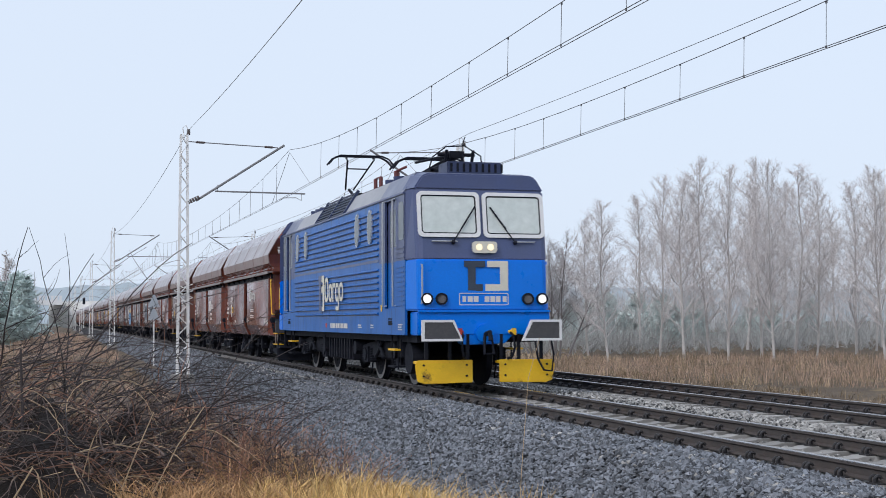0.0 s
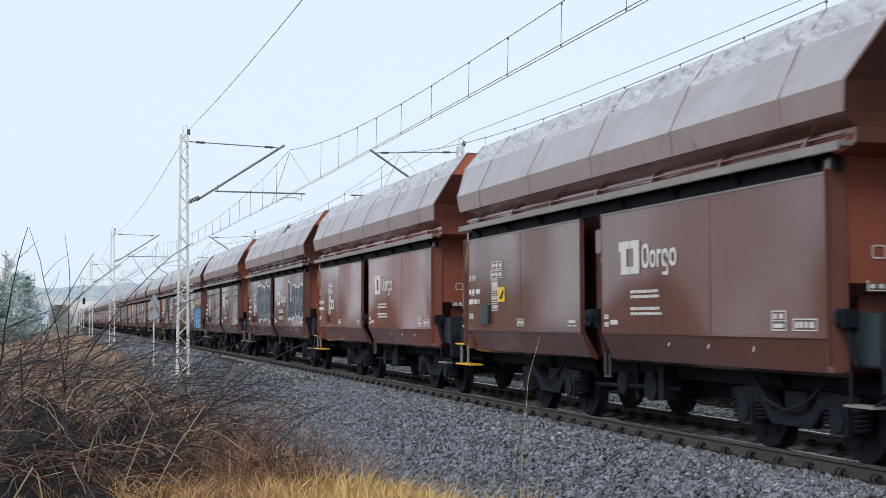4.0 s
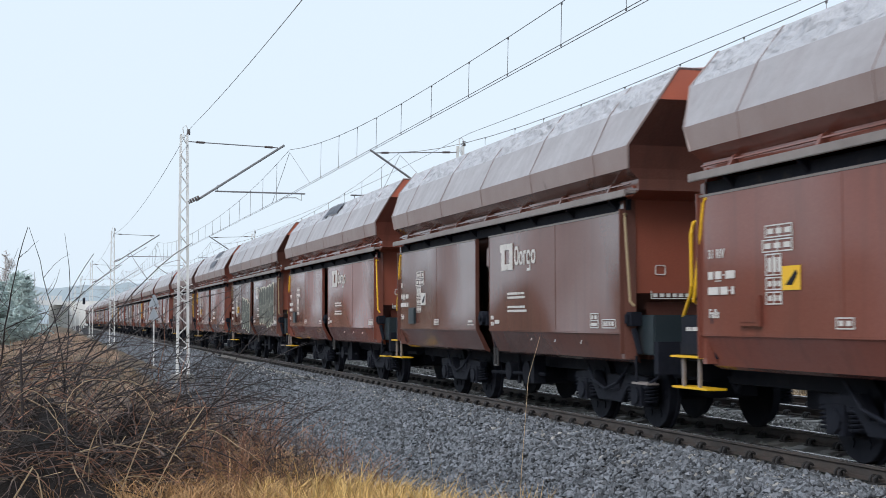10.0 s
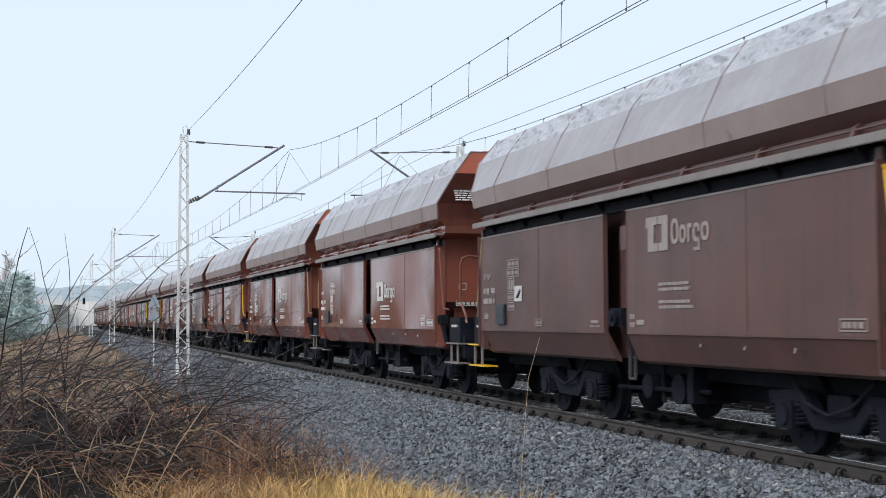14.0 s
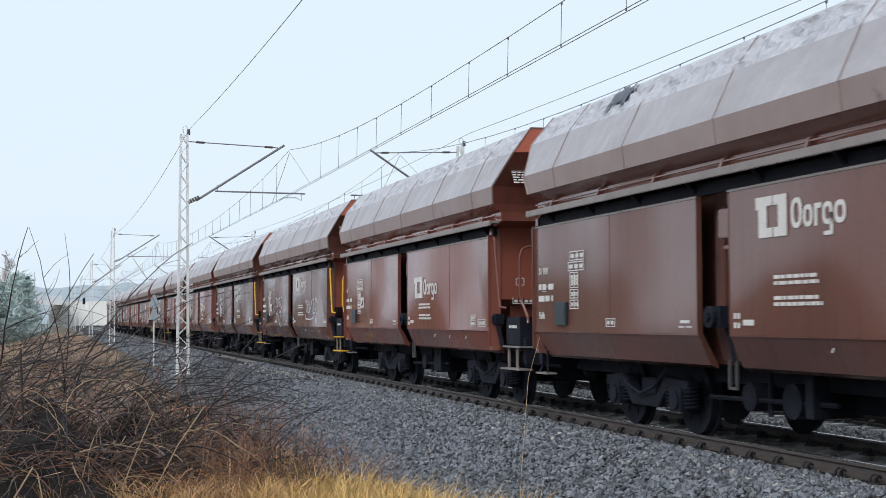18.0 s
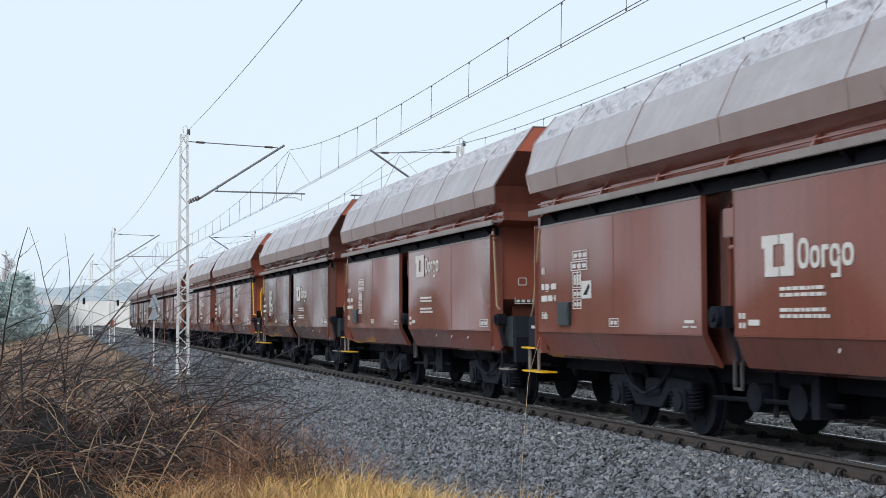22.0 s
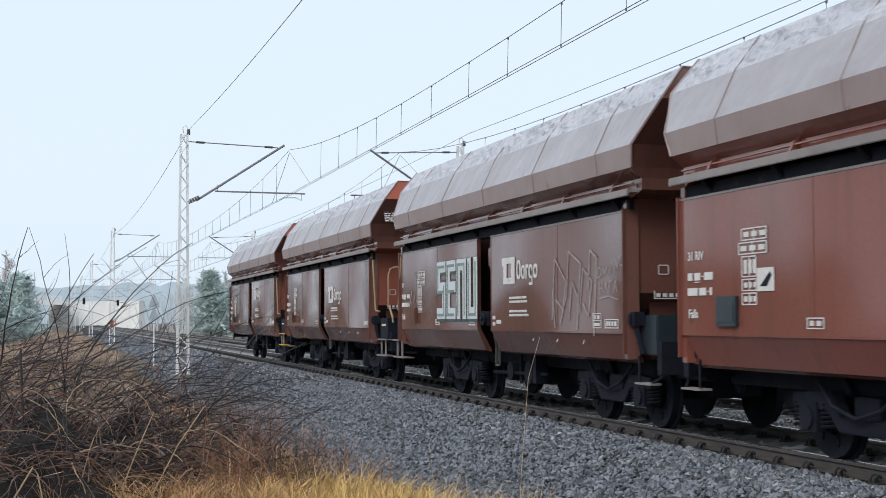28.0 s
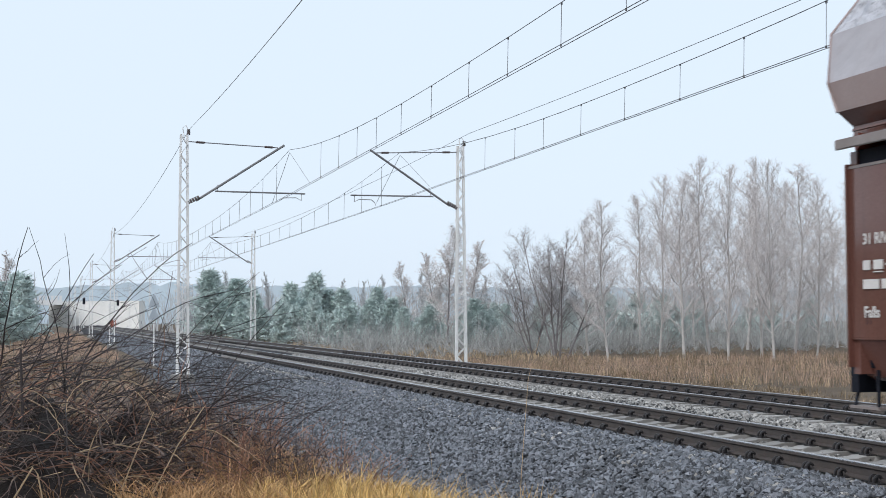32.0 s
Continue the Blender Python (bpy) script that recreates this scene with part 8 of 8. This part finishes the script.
BIRCHES = ((22.4, 72, 9.3), (26.1, 84, 9.3), (28.5, 78, 11.5), (27.7, 73, 11.0), (33.0, 80, 12.9), (29.0, 70, 11.2), (41.3, 90, 12.4), (33.4, 74, 12.3), (30.8, 68, 11.2),
           (38.7, 79, 12.4), (35.4, 71, 10.6), (50.2, 92, 10.6), (41.4, 76, 11.0), (47.6, 83, 12.7), (34.9, 95, 11.8), (36.7, 66, 10.9), (41.0, 98, 12.7), (50.1, 100, 13.6))
SPREADING = ((21.6, 78, 8.7), (22.9, 86, 7.6))
MIDTREES = ((22.4, 105, 10.3), (25.7, 120, 8.6), (25.5, 130, 8.1), (26.5, 112, 9.2), (-12.6, 122, 7.6), (-14.0, 132, 6.9))
PALETREES = ((11.1, 190, 9.5), (19.6, 200, 9.8), (24.5, 210, 10.0), (32.6, 210, 9.3), (37.4, 220, 9.2), (41.3, 220, 8.8), (40.3, 200, 9.1), (18.7, 220, 10.5), (43.8, 190, 9.6), (8.9, 180, 8.3), (50, 205, 9.0), (56, 200, 9.2))
PINES = ((10.2, 165, 8.5), (13.6, 170, 7.6), (18.9, 150, 7.7), (15.6, 140, 6.4), (21.9, 150, 5.8), (21.2, 135, 5.6), (21.9, 128, 5.6), (21.3, 120, 4.4), (23.8, 118, 3.8), (16.4, 130, 5.1), (14.6, 160, 6.3),
         (27.4, 110, 4.2), (32.3, 120, 3.9), (18.8, 118, 4.3), (16.2, 118, 3.8), (20.9, 112, 3.5), (12.2, 125, 4.2), (12.9, 140, 4.7), (-11.1, 110, 5.3), (-10.6, 104, 4.6), (-12.3, 112, 5.6), (-11.6, 92, 4.4),
         (36, 112, 4.0), (41, 118, 4.4), (46, 116, 4.6), (52, 120, 4.2), (24.8, 108, 3.2), (29.6, 116, 4.0), (12.0, 150, 4.6), (17.8, 142, 4.6), (25.5, 136, 4.8), (28.2, 130, 4.6))
build_grass()
build_brambles()
build_trees()


# ---- everything that moves: the train rolls by, its wheels turn ----
def motions():
    steps = [0.5 * i for i in range(65)]
    walk(LOCO, [(t, Matrix.Translation((0, LOCO_Y - run(t), 0))) for t in steps])
    for n, w in enumerate(TRAIN):
        walk(w, [(t, Matrix.Translation((0, wagon_y(n) - run(t), 0))) for t in steps])
    # all axles of one kind turn alike, so they share the keys of the first
    first = {}
    for ws, y, r in ROLLING:
        if (y, r) not in first:
            first[y, r] = ws
            walk(ws, [(i / FPS, Matrix.Translation((0, y, r)) @ Matrix.Rotation(run(i / FPS) / r, 4, "X")) for i in range(32 * FPS + 1)])
        else:
            lead = first[y, r].animation_data
            ws.rotation_mode = "QUATERNION"
            keys = ws.animation_data_create()
            keys.action, keys.action_slot = lead.action, lead.action_slot


motions()
